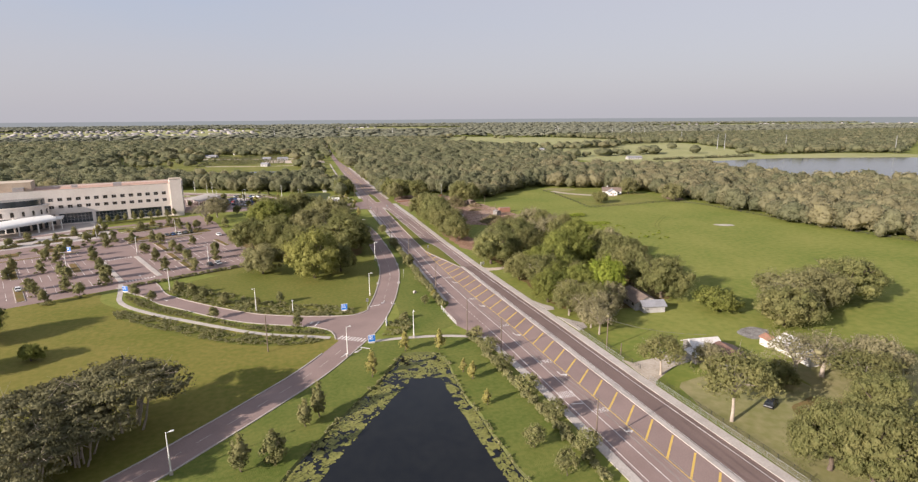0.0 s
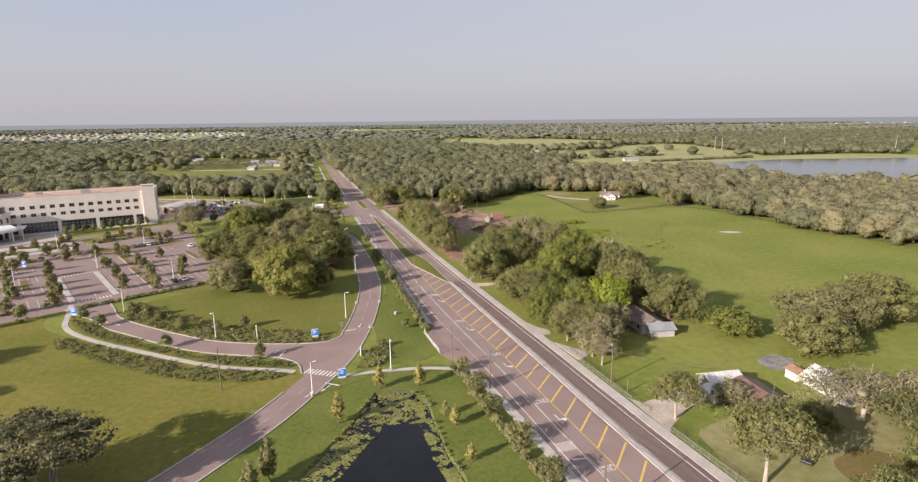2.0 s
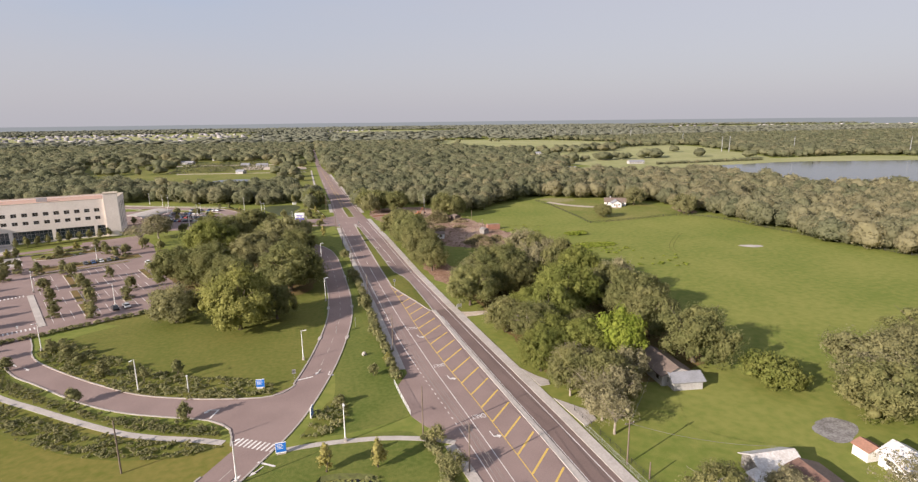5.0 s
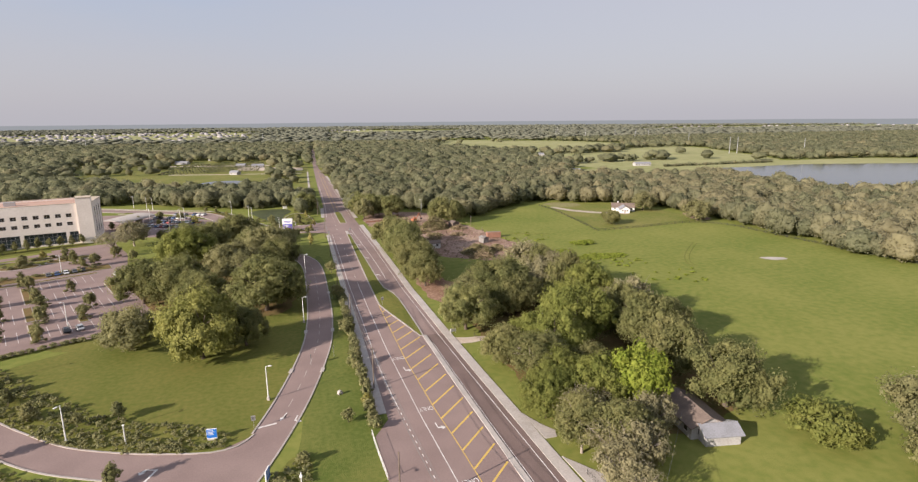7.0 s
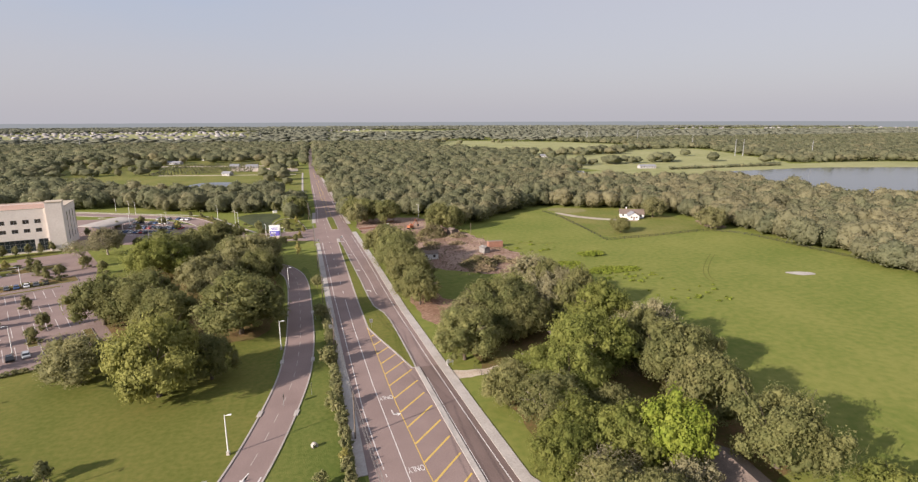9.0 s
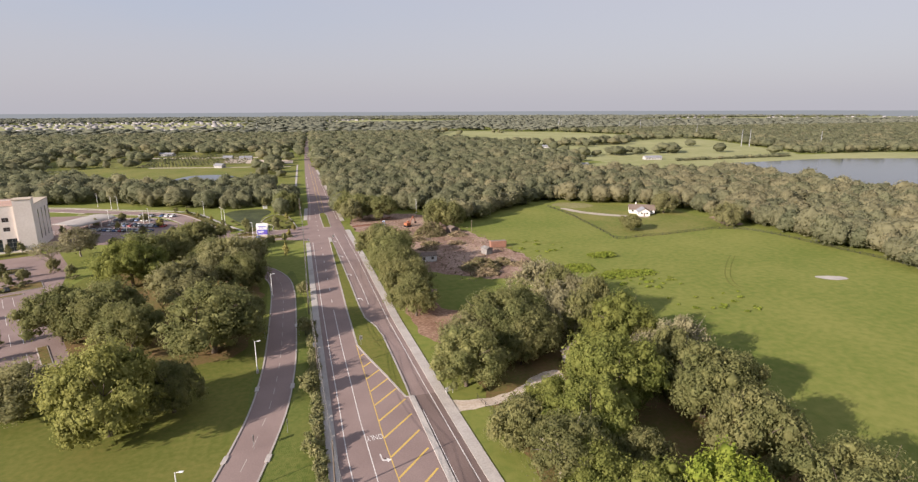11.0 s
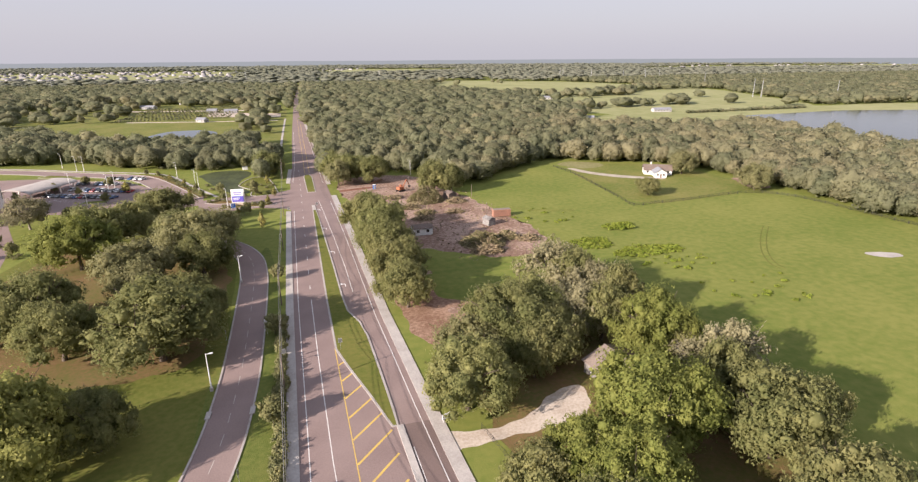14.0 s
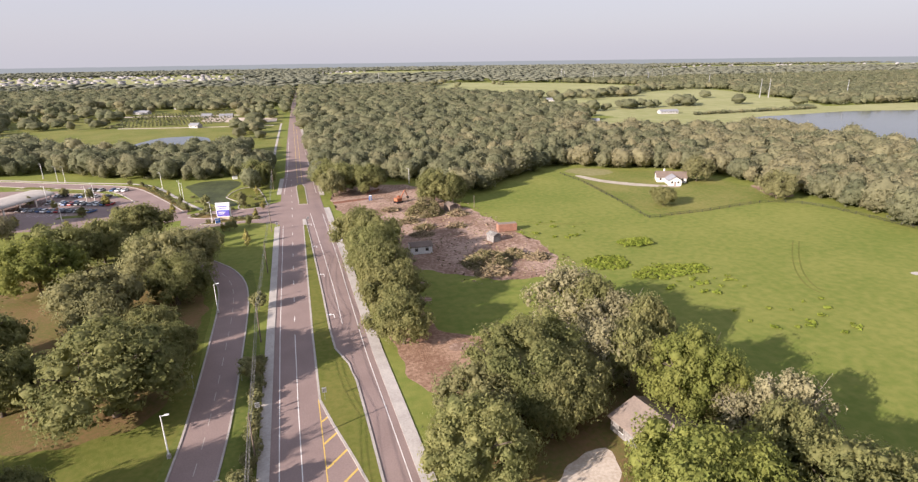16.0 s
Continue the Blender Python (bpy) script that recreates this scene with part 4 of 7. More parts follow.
    # porte-cochere, set askew before the entrance
    turned = Matrix.Translation((-79, -20, 0)) @ Matrix.Rotation(radians(33), 4, "Z")
    bm = bmesh.new()
    n = 16
    for k in range(n):
        a0, a1 = math.pi * k / n, math.pi * (k + 1) / n
        y0, y1, z0, z1 = -8 * math.cos(a0), -8 * math.cos(a1), 5.4 + 2.2 * math.sin(a0), 5.4 + 2.2 * math.sin(a1)
        q = [bm.verts.new(p) for p in ((-21, y0, z0 - 0.6), (18, y0, z0 + 0.5), (18, y1, z1 + 0.5), (-21, y1, z1 - 0.6))]
        bm.faces.new(q)
        q2 = [bm.verts.new(v.co - Vector((0, 0, 0.55))) for v in q]
        bm.faces.new(q2[::-1])
        for i, j in ((0, 3), (1, 2)):
            bm.faces.new((q[i], q[j], q2[j], q2[i]))
    bmesh.ops.remove_doubles(bm, verts=bm.verts[:], dist=0.001)
    bm.transform(turned)
    canopy = part("entrance_canopy", bm, M_WHITE, h, "arched white entrance canopy")
    for x in (-18, -9, 0, 9, 16):
        for y in (-6.8, 6.8):
            p = turned @ Vector((x, y, 0))
            part("canopy_column", rod(bmesh.new(), (p.x, p.y, 0), (p.x, p.y, 5.9), 0.35, sides=10), M_WHITE, canopy)
    side = part("side_canopy", bevelled(boxes((-64.5, -57.5, -14, -2.2, 5.2, 5.9)), 0.15), M_WHITE, h, "flat white side canopy")
    for x, y in ((-63.8, -13.3), (-58.2, -13.3)):
        part("canopy_column", rod(bmesh.new(), (x, y, 0), (x, y, 5.2), 0.3, sides=10), M_WHITE, side)
    return h


hospital()


# ---- trees ----
def ico(level):
    t = (1 + 5**0.5) / 2
    v = [(-1, t, 0), (1, t, 0), (-1, -t, 0), (1, -t, 0), (0, -1, t), (0, 1, t), (0, -1, -t), (0, 1, -t), (t, 0, -1), (t, 0, 1), (-t, 0, -1), (-t, 0, 1)]
    f = [(0, 11, 5), (0, 5, 1), (0, 1, 7), (0, 7, 10), (0, 10, 11), (1, 5, 9), (5, 11, 4), (11, 10, 2), (10, 7, 6), (7, 1, 8), (3, 9, 4), (3, 4, 2), (3, 2, 6), (3, 6, 8), (3, 8, 9), (4, 9, 5), (2, 4, 11), (6, 2, 10), (8, 6, 7), (9, 8, 1)]
    v = [np.array(p) / np.linalg.norm(p) for p in v]
    for _ in range(level):
        mid, g = {}, []

        def m(a, b):
            key = (min(a, b), max(a, b))
            if key not in mid:
                p = v[a] + v[b]
                v.append(p / np.linalg.norm(p))
                mid[key] = len(v) - 1
            return mid[key]

        for a, b, c in f:
            ab, bc, ca = m(a, b), m(b, c), m(c, a)
            g += [(a, ab, ca), (b, bc, ab), (c, ca, bc), (ab, bc, ca)]
        f = g
    return np.array(v), np.array(f)


ICO = [ico(0), (np.array([(1, 0, 0), (-1, 0, 0), (0, 1, 0), (0, -1, 0), (0, 0, 1), (0, 0, -1)], float) * 1.15, np.array([(0, 2, 4), (2, 1, 4), (1, 3, 4), (3, 0, 4), (2, 0, 5), (1, 2, 5), (3, 1, 5), (0, 3, 5)]))]


def leaf_cards(rng, centres, normals, size, wild=0.5):
    """Small leafy sprays: one ragged triangle each."""
    n = len(centres)
    nor = normals + rng.normal(0, wild, (n, 3))
    nor /= np.linalg.norm(nor, axis=1)[:, None]
    u = np.cross(nor, rng.normal(0, 1, (n, 3)))
    u /= np.linalg.norm(u, axis=1)[:, None]
    w = np.cross(nor, u)
    s = size * rng.uniform(0.55, 1.45, (n, 1))
    a, b = u * s, w * s * rng.uniform(0.6, 1.1, (n, 1))
    v = np.stack([centres - a - b * 0.6, centres + a - b * 0.5, centres + a * rng.uniform(-0.6, 0.6, (n, 1)) + b], 1).reshape(-1, 3)
    return v, 3 * np.arange(n)[:, None] + [0, 1, 2]


def join(*pieces):
    vs, fs, k = [], [], 0
    for v, f in pieces:
        vs.append(v)
        fs.append(f + k)
        k += len(v)
    return np.concatenate(vs), np.concatenate(fs)


def crown(seed, r, z0, z1, lumps=70, cards=3600, size=0.32, low=-0.3, point=0.0, level=0, gaps=0.0, core=0.66, hollow=False, wild=0.5, swell=0.5, skirt=False):
    """A crown of boughs between z0 and z1, each a loose cloud of leafy sprays round a dark heart. point: how far it narrows to the top."""
    rng = np.random.default_rng(seed)
    i = np.arange(lumps) + 0.5
    dz = low + (1 - low) * (i / lumps)
    dz = np.clip(dz + rng.normal(0, 0.07, lumps), -1, 0.98)
    ph = i * 2.39996 + rng.normal(0, 0.35, lumps)
    rr = np.where((dz < 0) & skirt, 1 - 0.3 * dz**2, np.sqrt(1 - dz**2))
    cz, hz = (z0 + z1) / 2, (z1 - z0) / 2
    far = rng.uniform(0.56, 0.9, lumps)
    narrow = 1 - point * (dz + 1) / 2
    lobe = 1 + 0.16 * np.sin(3 * ph + seed) + 0.1 * np.sin(5 * ph + 2 * seed)
    c = np.stack([r * rr * np.cos(ph) * far * narrow * lobe, r * rr * np.sin(ph) * far * narrow * lobe, cz + hz * dz * rng.uniform(0.62, 0.9, lumps)], 1)
    lr = r * np.exp(rng.normal(0, 0.28, lumps)) * 1.6 / math.sqrt(lumps) * (narrow * 0.7 + 0.3)
    lr = np.clip(lr, 0.05 * r, 0.42 * r)
    sq = min(1.0, 1.25 * hz / r)
    keep = rng.uniform(0, 1, lumps) >= gaps
    pieces = []
    bv, bf = ICO[level]
    for p, q in zip(c[keep], lr[keep]):
        v = bv * (q * core) * (1 + rng.normal(0, 0.2, (len(bv), 1))) * [1, 1, sq]
        pieces.append((v + p, bf))
    if not gaps and not hollow:
        pieces.append((bv * [r * 0.5, r * 0.5, hz * 0.55] * (1 + rng.normal(0, 0.1, (len(bv), 1))) + [0, 0, cz], bf))
    # sprays gather on twigs, several to each, so that the surface is tufted and not even
    twigs = max(lumps, cards // 5)
    share = lr**2 / np.sum(lr**2)
    kt = rng.choice(lumps, twigs, p=share)
    ut = rng.normal(0, 1, (twigs, 3))
    ut[:, 2] += 0.3
    ut /= np.linalg.norm(ut, axis=1)[:, None]
    reach = rng.uniform(0.5, 1.42, twigs)
    k = rng.integers(0, twigs, cards)
    u = ut[k] + rng.normal(0, 0.2, (cards, 3))
    u /= np.linalg.norm(u, axis=1)[:, None]
    at = c[kt[k]] + u * (lr[kt[k]] * reach[k] * rng.uniform(0.86, 1.1, cards))[:, None] * [1, 1, sq]
    out = (at - [0, 0, cz - 0.3 * hz]) / [r, r, hz]
    out /= np.linalg.norm(out, axis=1)[:, None] + 1e-6
    pieces.append(leaf_cards(rng, at, u * (1.1 - 0.7 * swell) + out * swell, size, wild))
    return join(*pieces)


def tube(points, radii, sides=6):
    p = np.array(points, float)
    v, f = [], []
    for i, (q, r) in enumerate(zip(p, radii)):
        d = p[min(i + 1, len(p) - 1)] - p[max(i - 1, 0)]
        d /= np.linalg.norm(d)
        u = np.cross(d, [0.31, 0.95, 0.02])
        u /= np.linalg.norm(u)
        w = np.cross(d, u)
        for k in range(sides):
            a = 2 * math.pi * k / sides
            v.append(q + r * (u * math.cos(a) + w * math.sin(a)))
        if i:
            for k in range(sides):
                a, b = (i - 1) * sides + k, (i - 1) * sides + (k + 1) % sides
                f += [(a, b, b + sides), (a, b + sides, a + sides)]
    return np.array(v), np.array(f)


def limbs(seed, r, z0, z1, trunk_r, count=6, lean=0.0, multi=1):
    """A tapered trunk, with limbs that fork into the crown."""
    rng = np.random.default_rng(seed + 77)
    pieces = []
    for m in range(multi):
        off = np.array([rng.uniform(-1, 1), rng.uniform(-1, 1), 0]) * (2.6 if multi > 1 else 0)
        fork = np.array([rng.normal(0, 0.3) + lean + off[0] * 1.6, rng.normal(0, 0.3) + off[1] * 1.6, z0 + 0.25 * (z1 - z0)])
        foot = np.array([off[0], off[1], -0.25])
        pieces.append(tube([foot, foot * 0.6 + fork * 0.4 + rng.normal(0, 0.15, 3), fork], [trunk_r * 1.35, trunk_r, trunk_r * 0.75], 8))
        for k in range(count):
            a = 2 * math.pi * (k + rng.uniform(0, 0.7)) / count
            far = r * rng.uniform(0.55, 0.8)
            tip = np.array([math.cos(a) * far, math.sin(a) * far, z0 + (z1 - z0) * rng.uniform(0.45, 0.85)])
            mid = fork * 0.5 + tip * 0.5 + [0, 0, rng.uniform(0.0, 0.12) * r]
            start = foot + (fork - foot) * rng.uniform(0.7, 1.0)
            pieces.append(tube([start, mid, tip], [trunk_r * 0.5, trunk_r * 0.3, trunk_r * 0.08], 5))
            for _ in range(2):
                t2 = tip + rng.normal(0, 0.16, 3) * r
                pieces.append(tube([mid, mid * 0.45 + t2 * 0.55, t2], [trunk_r * 0.24, trunk_r * 0.14, trunk_r * 0.04], 4))
    return join(*pieces)


TREE_KINDS = {}


def tree_kind(kind, variants, leaf, bark, r, z0, z1, trunk_r, label, category="tree", name="tree", **kw):
    """Models of one kind of tree, standing far below ground sight until placed: only their meshes are kept."""
    made = []
    lk = {k: kw.pop(k) for k in ("count", "multi") if k in kw}
    for s in range(variants):
        seed = sum(map(ord, kind)) * 13 + s
        cm = tri_mesh("crown", *crown(seed, r, z0, z1, **kw), leaf)
        tm = tri_mesh("trunk", *limbs(seed, r, z0, z1, trunk_r, **lk), bark, True)
        made.append((tm, cm))
    TREE_KINDS[kind] = (made, r, z1, label, category, name)


def plant(kind, x, y, r, h, group="", variant=None, turn=None, z=0.0):
    made, r0, h0, label, category, name = TREE_KINDS[kind]
    k = int(abs(x * 7 + y * 3)) % len(made) if variant is None else variant
    root = thing(name, label, category, (x, y, z), (x * 37 + y * 91) % 360 if turn is None else turn, group)
    root.scale = (r / r0, r / r0, h / h0)
    for nm, me in zip(("trunk", "crown"), made[k]):
        ob = new(nm, me)
        ob.parent = root
    return root


tree_kind("oak", 4, M_LEAF_OAK, M_BARK, 9.0, 0.9, 11.5, 0.5, "broad dark green live oak with a dense rounded crown", lumps=85, cards=20000, size=0.2, low=-0.85, skirt=True)
tree_kind("tall", 2, M_LEAF_OAK, M_BARK, 9.0, 0.9, 13.0, 0.45, "tall full-crowned dark green oak", lumps=75, cards=18000, size=0.22, low=-0.85, skirt=True)
tree_kind("olive", 3, M_LEAF_OLIVE, M_BARK, 8.0, 0.9, 9.5, 0.35, "olive-green tree with an uneven crown", lumps=64, cards=14000, size=0.215, low=-0.85, skirt=True)
tree_kind("dusky", 2, M_LEAF_DUSKY, M_BARK, 8.5, 0.9, 11.0, 0.4, "dusky olive-brown oak with an uneven crown", lumps=70, cards=15500, size=0.215, low=-0.85, skirt=True)
tree_kind("bright", 2, M_LEAF_BRIGHT, M_BARK, 9.0, 0.9, 11.5, 0.4, "full yellow-green tree with a rounded crown", lumps=95, cards=22000, size=0.19, low=-0.85, skirt=True)
tree_kind("willow", 1, M_LEAF_WILLOW, M_BARK, 9.0, 0.2, 11.5, 0.4, "broad yellow-green tree with foliage down to the lawn", lumps=120, cards=24000, size=0.195, low=-0.95, skirt=True)
tree_kind("lime", 1, M_LEAF_LIME, M_BARK, 7.0, 0.9, 11.0, 0.35, "bright lime-green tree standing out among oaks", lumps=56, cards=9000, size=0.24)
tree_kind("grey", 2, M_LEAF_GREY, M_PALE_BARK, 8.0, 0.8, 11.0, 0.35, "greyish oak with thin mossy foliage and pale limbs", lumps=80, cards=9000, size=0.22, gaps=0.2, count=10, low=-0.75, core=0.5)
tree_kind("sparse", 2, M_LEAF_OLIVE, M_PALE_BARK, 7.0, 4.0, 12.0, 0.32, "open-crowned tree with a bare pale trunk", lumps=80, cards=7500, size=0.2, low=-0.6, gaps=0.6, count=8, core=0.45)
tree_kind("bare", 1, M_LEAF_GREY, M_PALE_BARK, 7.0, 3.0, 11.0, 0.4, "half-dead tree with bare pale branches", lumps=60, cards=3600, size=0.17, gaps=0.95, count=9, core=0.4)
tree_kind("thicket", 2, M_LEAF_THICKET, M_PALE_BARK, 11.0, 4.3, 9.0, 0.17, "spreading multi-stemmed tree with pale trunks", lumps=150, cards=15000, size=0.2, low=-0.3, gaps=0.15, count=3, multi=11, hollow=True, core=0.55)
tree_kind("bush", 2, M_LEAF_BRIGHT, M_BARK, 5.0, 0.1, 5.0, 0.2, "large rounded green bush", "bush", "bush", lumps=60, cards=7000, size=0.19, low=-0.6)
tree_kind("small", 3, M_LEAF_YOUNG, M_BARK, 2.3, 0.7, 4.8, 0.1, "small leafy tree with a rounded crown", lumps=26, cards=1900, size=0.16, low=-0.7)
tree_kind("young", 3, M_LEAF_YOUNG, M_BARK, 1.6, 0.5, 4.6, 0.09, "young slender planted tree", lumps=20, cards=1800, size=0.14, low=-0.8, point=0.5, core=0.5)
tree_kind("cypress", 2, M_LEAF_RUST, M_BARK, 1.3, 0.3, 5.0, 0.1, "young conical russet-green cypress", lumps=24, cards=1900, size=0.12, low=-0.9, point=0.8, core=0.5)
tree_kind("conical", 2, M_LEAF_YOUNG, M_BARK, 1.9, 0.2, 6.5, 0.1, "young conical green tree on a grassy bank", lumps=32, cards=2800, size=0.14, low=-0.95, point=0.7, core=0.5)
tree_kind("wispy", 3, M_LEAF_YOUNG, M_BARK, 2.2, 0.4, 4.8, 0.09, "young loose-crowned roadside tree", lumps=34, cards=2300, size=0.13, low=-0.8, gaps=0.45, core=0.4)
tree_kind("shrub", 3, M_SHRUB, M_BARK, 1.2, 0.0, 1.4, 0.05, "low rounded green garden shrub", "shrub", "shrub", lumps=12, cards=600, size=0.13, low=-0.2, count=2)

GROVE = [
    ("willow", 7, 223, 11.0, 18), ("oak", 17, 228.7, 6, 11), ("tall", 21, 257, 12.6, 17.5), ("dusky", 7.5, 296, 10.4, 14.5), ("olive", 22.5, 283, 6, 9.5), ("oak", 23, 306, 8, 13), ("dusky", 22, 331, 9, 13.5),
    ("bright", -13.5, 322, 11.6, 16.5), ("oak", -7.5, 275.3, 10.2, 15.9), ("oak", -19.2, 276.2, 9.3, 15.2), ("oak", 28, 272, 5.5, 10), ("dusky", -12.4, 235.5, 8.4, 10.8),
    ("dusky", 17.7, 318.9, 10.2, 15.9), ("tall", -12.4, 334.4, 11.6, 16.5), ("olive", 2.2, 362.6, 10.2, 14.6), ("olive", -5.6, 348, 8.4, 14),
    ("oak", 1, 263, 8.0, 13.0), ("bare", -50, 357, 8, 11), ("grey", -46.3, 375.2, 8.4, 12.7), ("oak", 10.9, 335.4, 8.4, 12.7),
]
RIGHT_A = [
    ("oak", 91.4, 238.4, 10.2, 15.2), ("grey", 113.7, 262.7, 9.3, 14.6), ("dusky", 83, 235, 7.5, 11.5), ("olive", 97, 231.5, 7.4, 12.4), ("grey", 117.6, 250.1, 7.9, 14),
    ("bright", 118.4, 227, 8.6, 15.6), ("grey", 126.8, 214.5, 6.6, 13.8), ("bright", 102, 203.5, 10.5, 16.5), ("oak", 119, 196.5, 9.6, 15), ("olive", 115.7, 180.2, 8.4, 14),
    ("oak", 86.6, 188, 7, 11.4), ("lime", 98.2, 167.6, 6.5, 14), ("olive", 96, 183, 5, 9), ("olive", 81.7, 160.5, 6, 9.5), ("bright", 84.6, 177.5, 7.2, 11),
    ("oak", 117, 164, 8.8, 14), ("olive", 80, 197, 6, 10), ("bright", 88, 199, 6.5, 12), ("sparse", 82, 184, 7, 12), ("bright", 79, 171, 5.8, 10), ("bare", 84, 164, 6, 9), ("bare", 82.5, 153.5, 5.5, 8.5), ("sparse", 80, 158, 5, 9), ("bright", 90, 171, 7, 12), ("bright", 92, 193, 7.5, 13.5), ("grey", 109.5, 241, 7.5, 13), ("oak", 98, 245, 8, 14), ("bright", 105.5, 216.5, 3.4, 5.5), ("bush", 125.5, 148.5, 6.8, 7), ("olive", 86.6, 155, 6.5, 10.2), ("oak", 77.5, 222, 8.6, 13), ("olive", 102, 236, 5.5, 10), ("grey", 120.5, 216, 5.5, 10), ("olive", 121.5, 244.5, 6.2, 14.5), ("olive", 116.5, 257, 6.2, 14.5), ("olive", 113.5, 237.5, 5.5, 13.5), ("olive", 119.5, 208.5, 5.5, 14), ("olive", 127.4, 196.7, 5, 12), ("olive", 93, 228, 5, 11.5), ("olive", 122.5, 223, 4.5, 9.5), ("bush", 118, 207, 5, 6),
]
RIGHT_B = [
    ("grey", 94.5, 158.5, 5, 9), ("olive", 99, 166, 5, 10), ("grey", 81.2, 147, 4.8, 8.5), ("grey", 86.5, 150, 5.2, 9.5), ("bare", 81, 142, 4, 7.5),
    ("dusky", 145, 139.5, 10.6, 12.5), ("oak", 173.9, 145.3, 11.4, 13.6), ("olive", 134.5, 131.5, 8.8, 11.5), ("grey", 139, 134.5, 7.5, 11), ("dusky", 156, 141, 8.8, 12.5), ("sparse", 82, 116, 5.5, 9.5),
    ("sparse", 83, 94.8, 7.0, 14.5), ("grey", 96.5, 117, 4.2, 5.5), ("bare", 110.5, 106, 8, 10.5), ("bare", 117, 104.5, 8, 10), ("olive", 104, 104, 4.5, 5.5), ("oak", 87.5, 77.4, 6.6, 12.7), ("olive", 91, 72.5, 7.2, 13.3),
    ("oak", 108.9, 85.2, 6.5, 10.5), ("bare", 97, 73, 7, 9), ("sparse", 115.7, 93.9, 7, 10.5), ("olive", 99.2, 63.8, 8.4, 12.7), ("grey", 127.3, 99.7, 7, 10),
]
RIGHT_C = [
    ("olive", 74, 330, 9.0, 15.5), ("oak", 75, 309, 8.8, 16), ("olive", 75.5, 294, 8, 15), ("olive", 76, 280, 8, 14), ("olive", 75.5, 267, 7, 12), ("olive", 76, 319, 8.5, 16), ("grey", 80, 301, 6, 11),
    ("olive", 204, 351.5, 5.6, 8), ("dusky", 249.5, 387, 8.0, 12), ("dusky", 258, 345.5, 8.5, 12), ("olive", 112.5, 387, 8.6, 15), ("olive", 120, 384, 6.5, 13), ("oak", 36.5, 450, 8.2, 13.5),
    ("oak", 87.5, 418, 8.4, 14), ("oak", 77, 424, 8.0, 14), ("dusky", 70.5, 415, 6.2, 12.5), ("oak", 69, 431, 6.6, 13), ("oak", 68.5, 446, 6.8, 13), ("bare", 152, 432, 7, 10),
]
LEFT_N = [
    ("thicket", -32, 127, 12.5, 12.2), ("thicket", -46, 120, 12, 12), ("thicket", -37, 117, 9, 9), ("bush", -43, 126, 5, 3.6), ("oak", -54.1, 109.4, 10.2, 12.7), ("thicket", -42, 107, 9.5, 11), ("oak", -84, 186, 7.4, 11.5),
    ("olive", -79, 163, 6, 10), ("bush", -64, 168.5, 3.0, 4.4),
]
for g, rows_ in (("grove beside the drive", GROVE), ("trees round the cottages", RIGHT_A), ("trees along the near yard", RIGHT_B), ("roadside trees", RIGHT_C), ("trees on the lawn", LEFT_N)):
    for kind_, x, y, r, h in rows_:
        plant(kind_, x, y, r, h, g)


# ---- woods: far more trees than one could count ----
def scatter(seed, x0, x1, y0, y1, pitch, want):
    rng = np.random.default_rng(seed)
    nx, ny = int((x1 - x0) / pitch), int((y1 - y0) / pitch)
    gx, gy = np.meshgrid(np.arange(nx), np.arange(ny))
    x = x0 + (gx + rng.uniform(-0.1, 1.1, gx.shape)) * pitch
    y = y0 + (gy + rng.uniform(-0.1, 1.1, gy.shape)) * pitch
    x, y = x.ravel(), y.ravel()
    ok = want(x, y)
    return x[ok], y[ok], rng


def hull_crown(seed, r, z0, z1, level=2, cards=200, size=0.35, wild=0.75):
    """A far tree's crown: one uneven leafy mass, its surface broken by billows at several scales and by loose sprays."""
    rng = np.random.default_rng(seed)
    u, f = ico(level)
    off = Vector((seed * 1.37, seed * 0.71, seed * 2.13))
    swell = np.array([0.5 * noise.noise(Vector(p) * 1.3 + off) + 0.36 * noise.noise(Vector(p) * 2.9 + off) + 0.2 * noise.noise(Vector(p) * 6.5 + off) for p in u])
    rough = 1 + swell + rng.normal(0, 0.035, len(u))
    hz = (z1 - z0) / 2
    low = np.where(u[:, 2] < 0, 0.9, 1.0)
    v = u * rough[:, None] * [r * 0.86, r * 0.86, hz * 0.92]
    v[:, 2] = v[:, 2] * low + (z0 + z1) / 2
    tri = v[f[rng.integers(0, len(f), cards)]]
    w = rng.dirichlet((1, 1, 1), cards)
    at = (tri * w[:, :, None]).sum(1)
    nor = np.cross(tri[:, 1] - tri[:, 0], tri[:, 2] - tri[:, 0])
    nor /= np.linalg.norm(nor, axis=1)[:, None]
    at = at + nor * rng.uniform(0.0, 2.2, (cards, 1)) * size
    return join((v, f), leaf_cards(rng, at, nor * 0.6 + [0, 0, 0.7], size, wild))


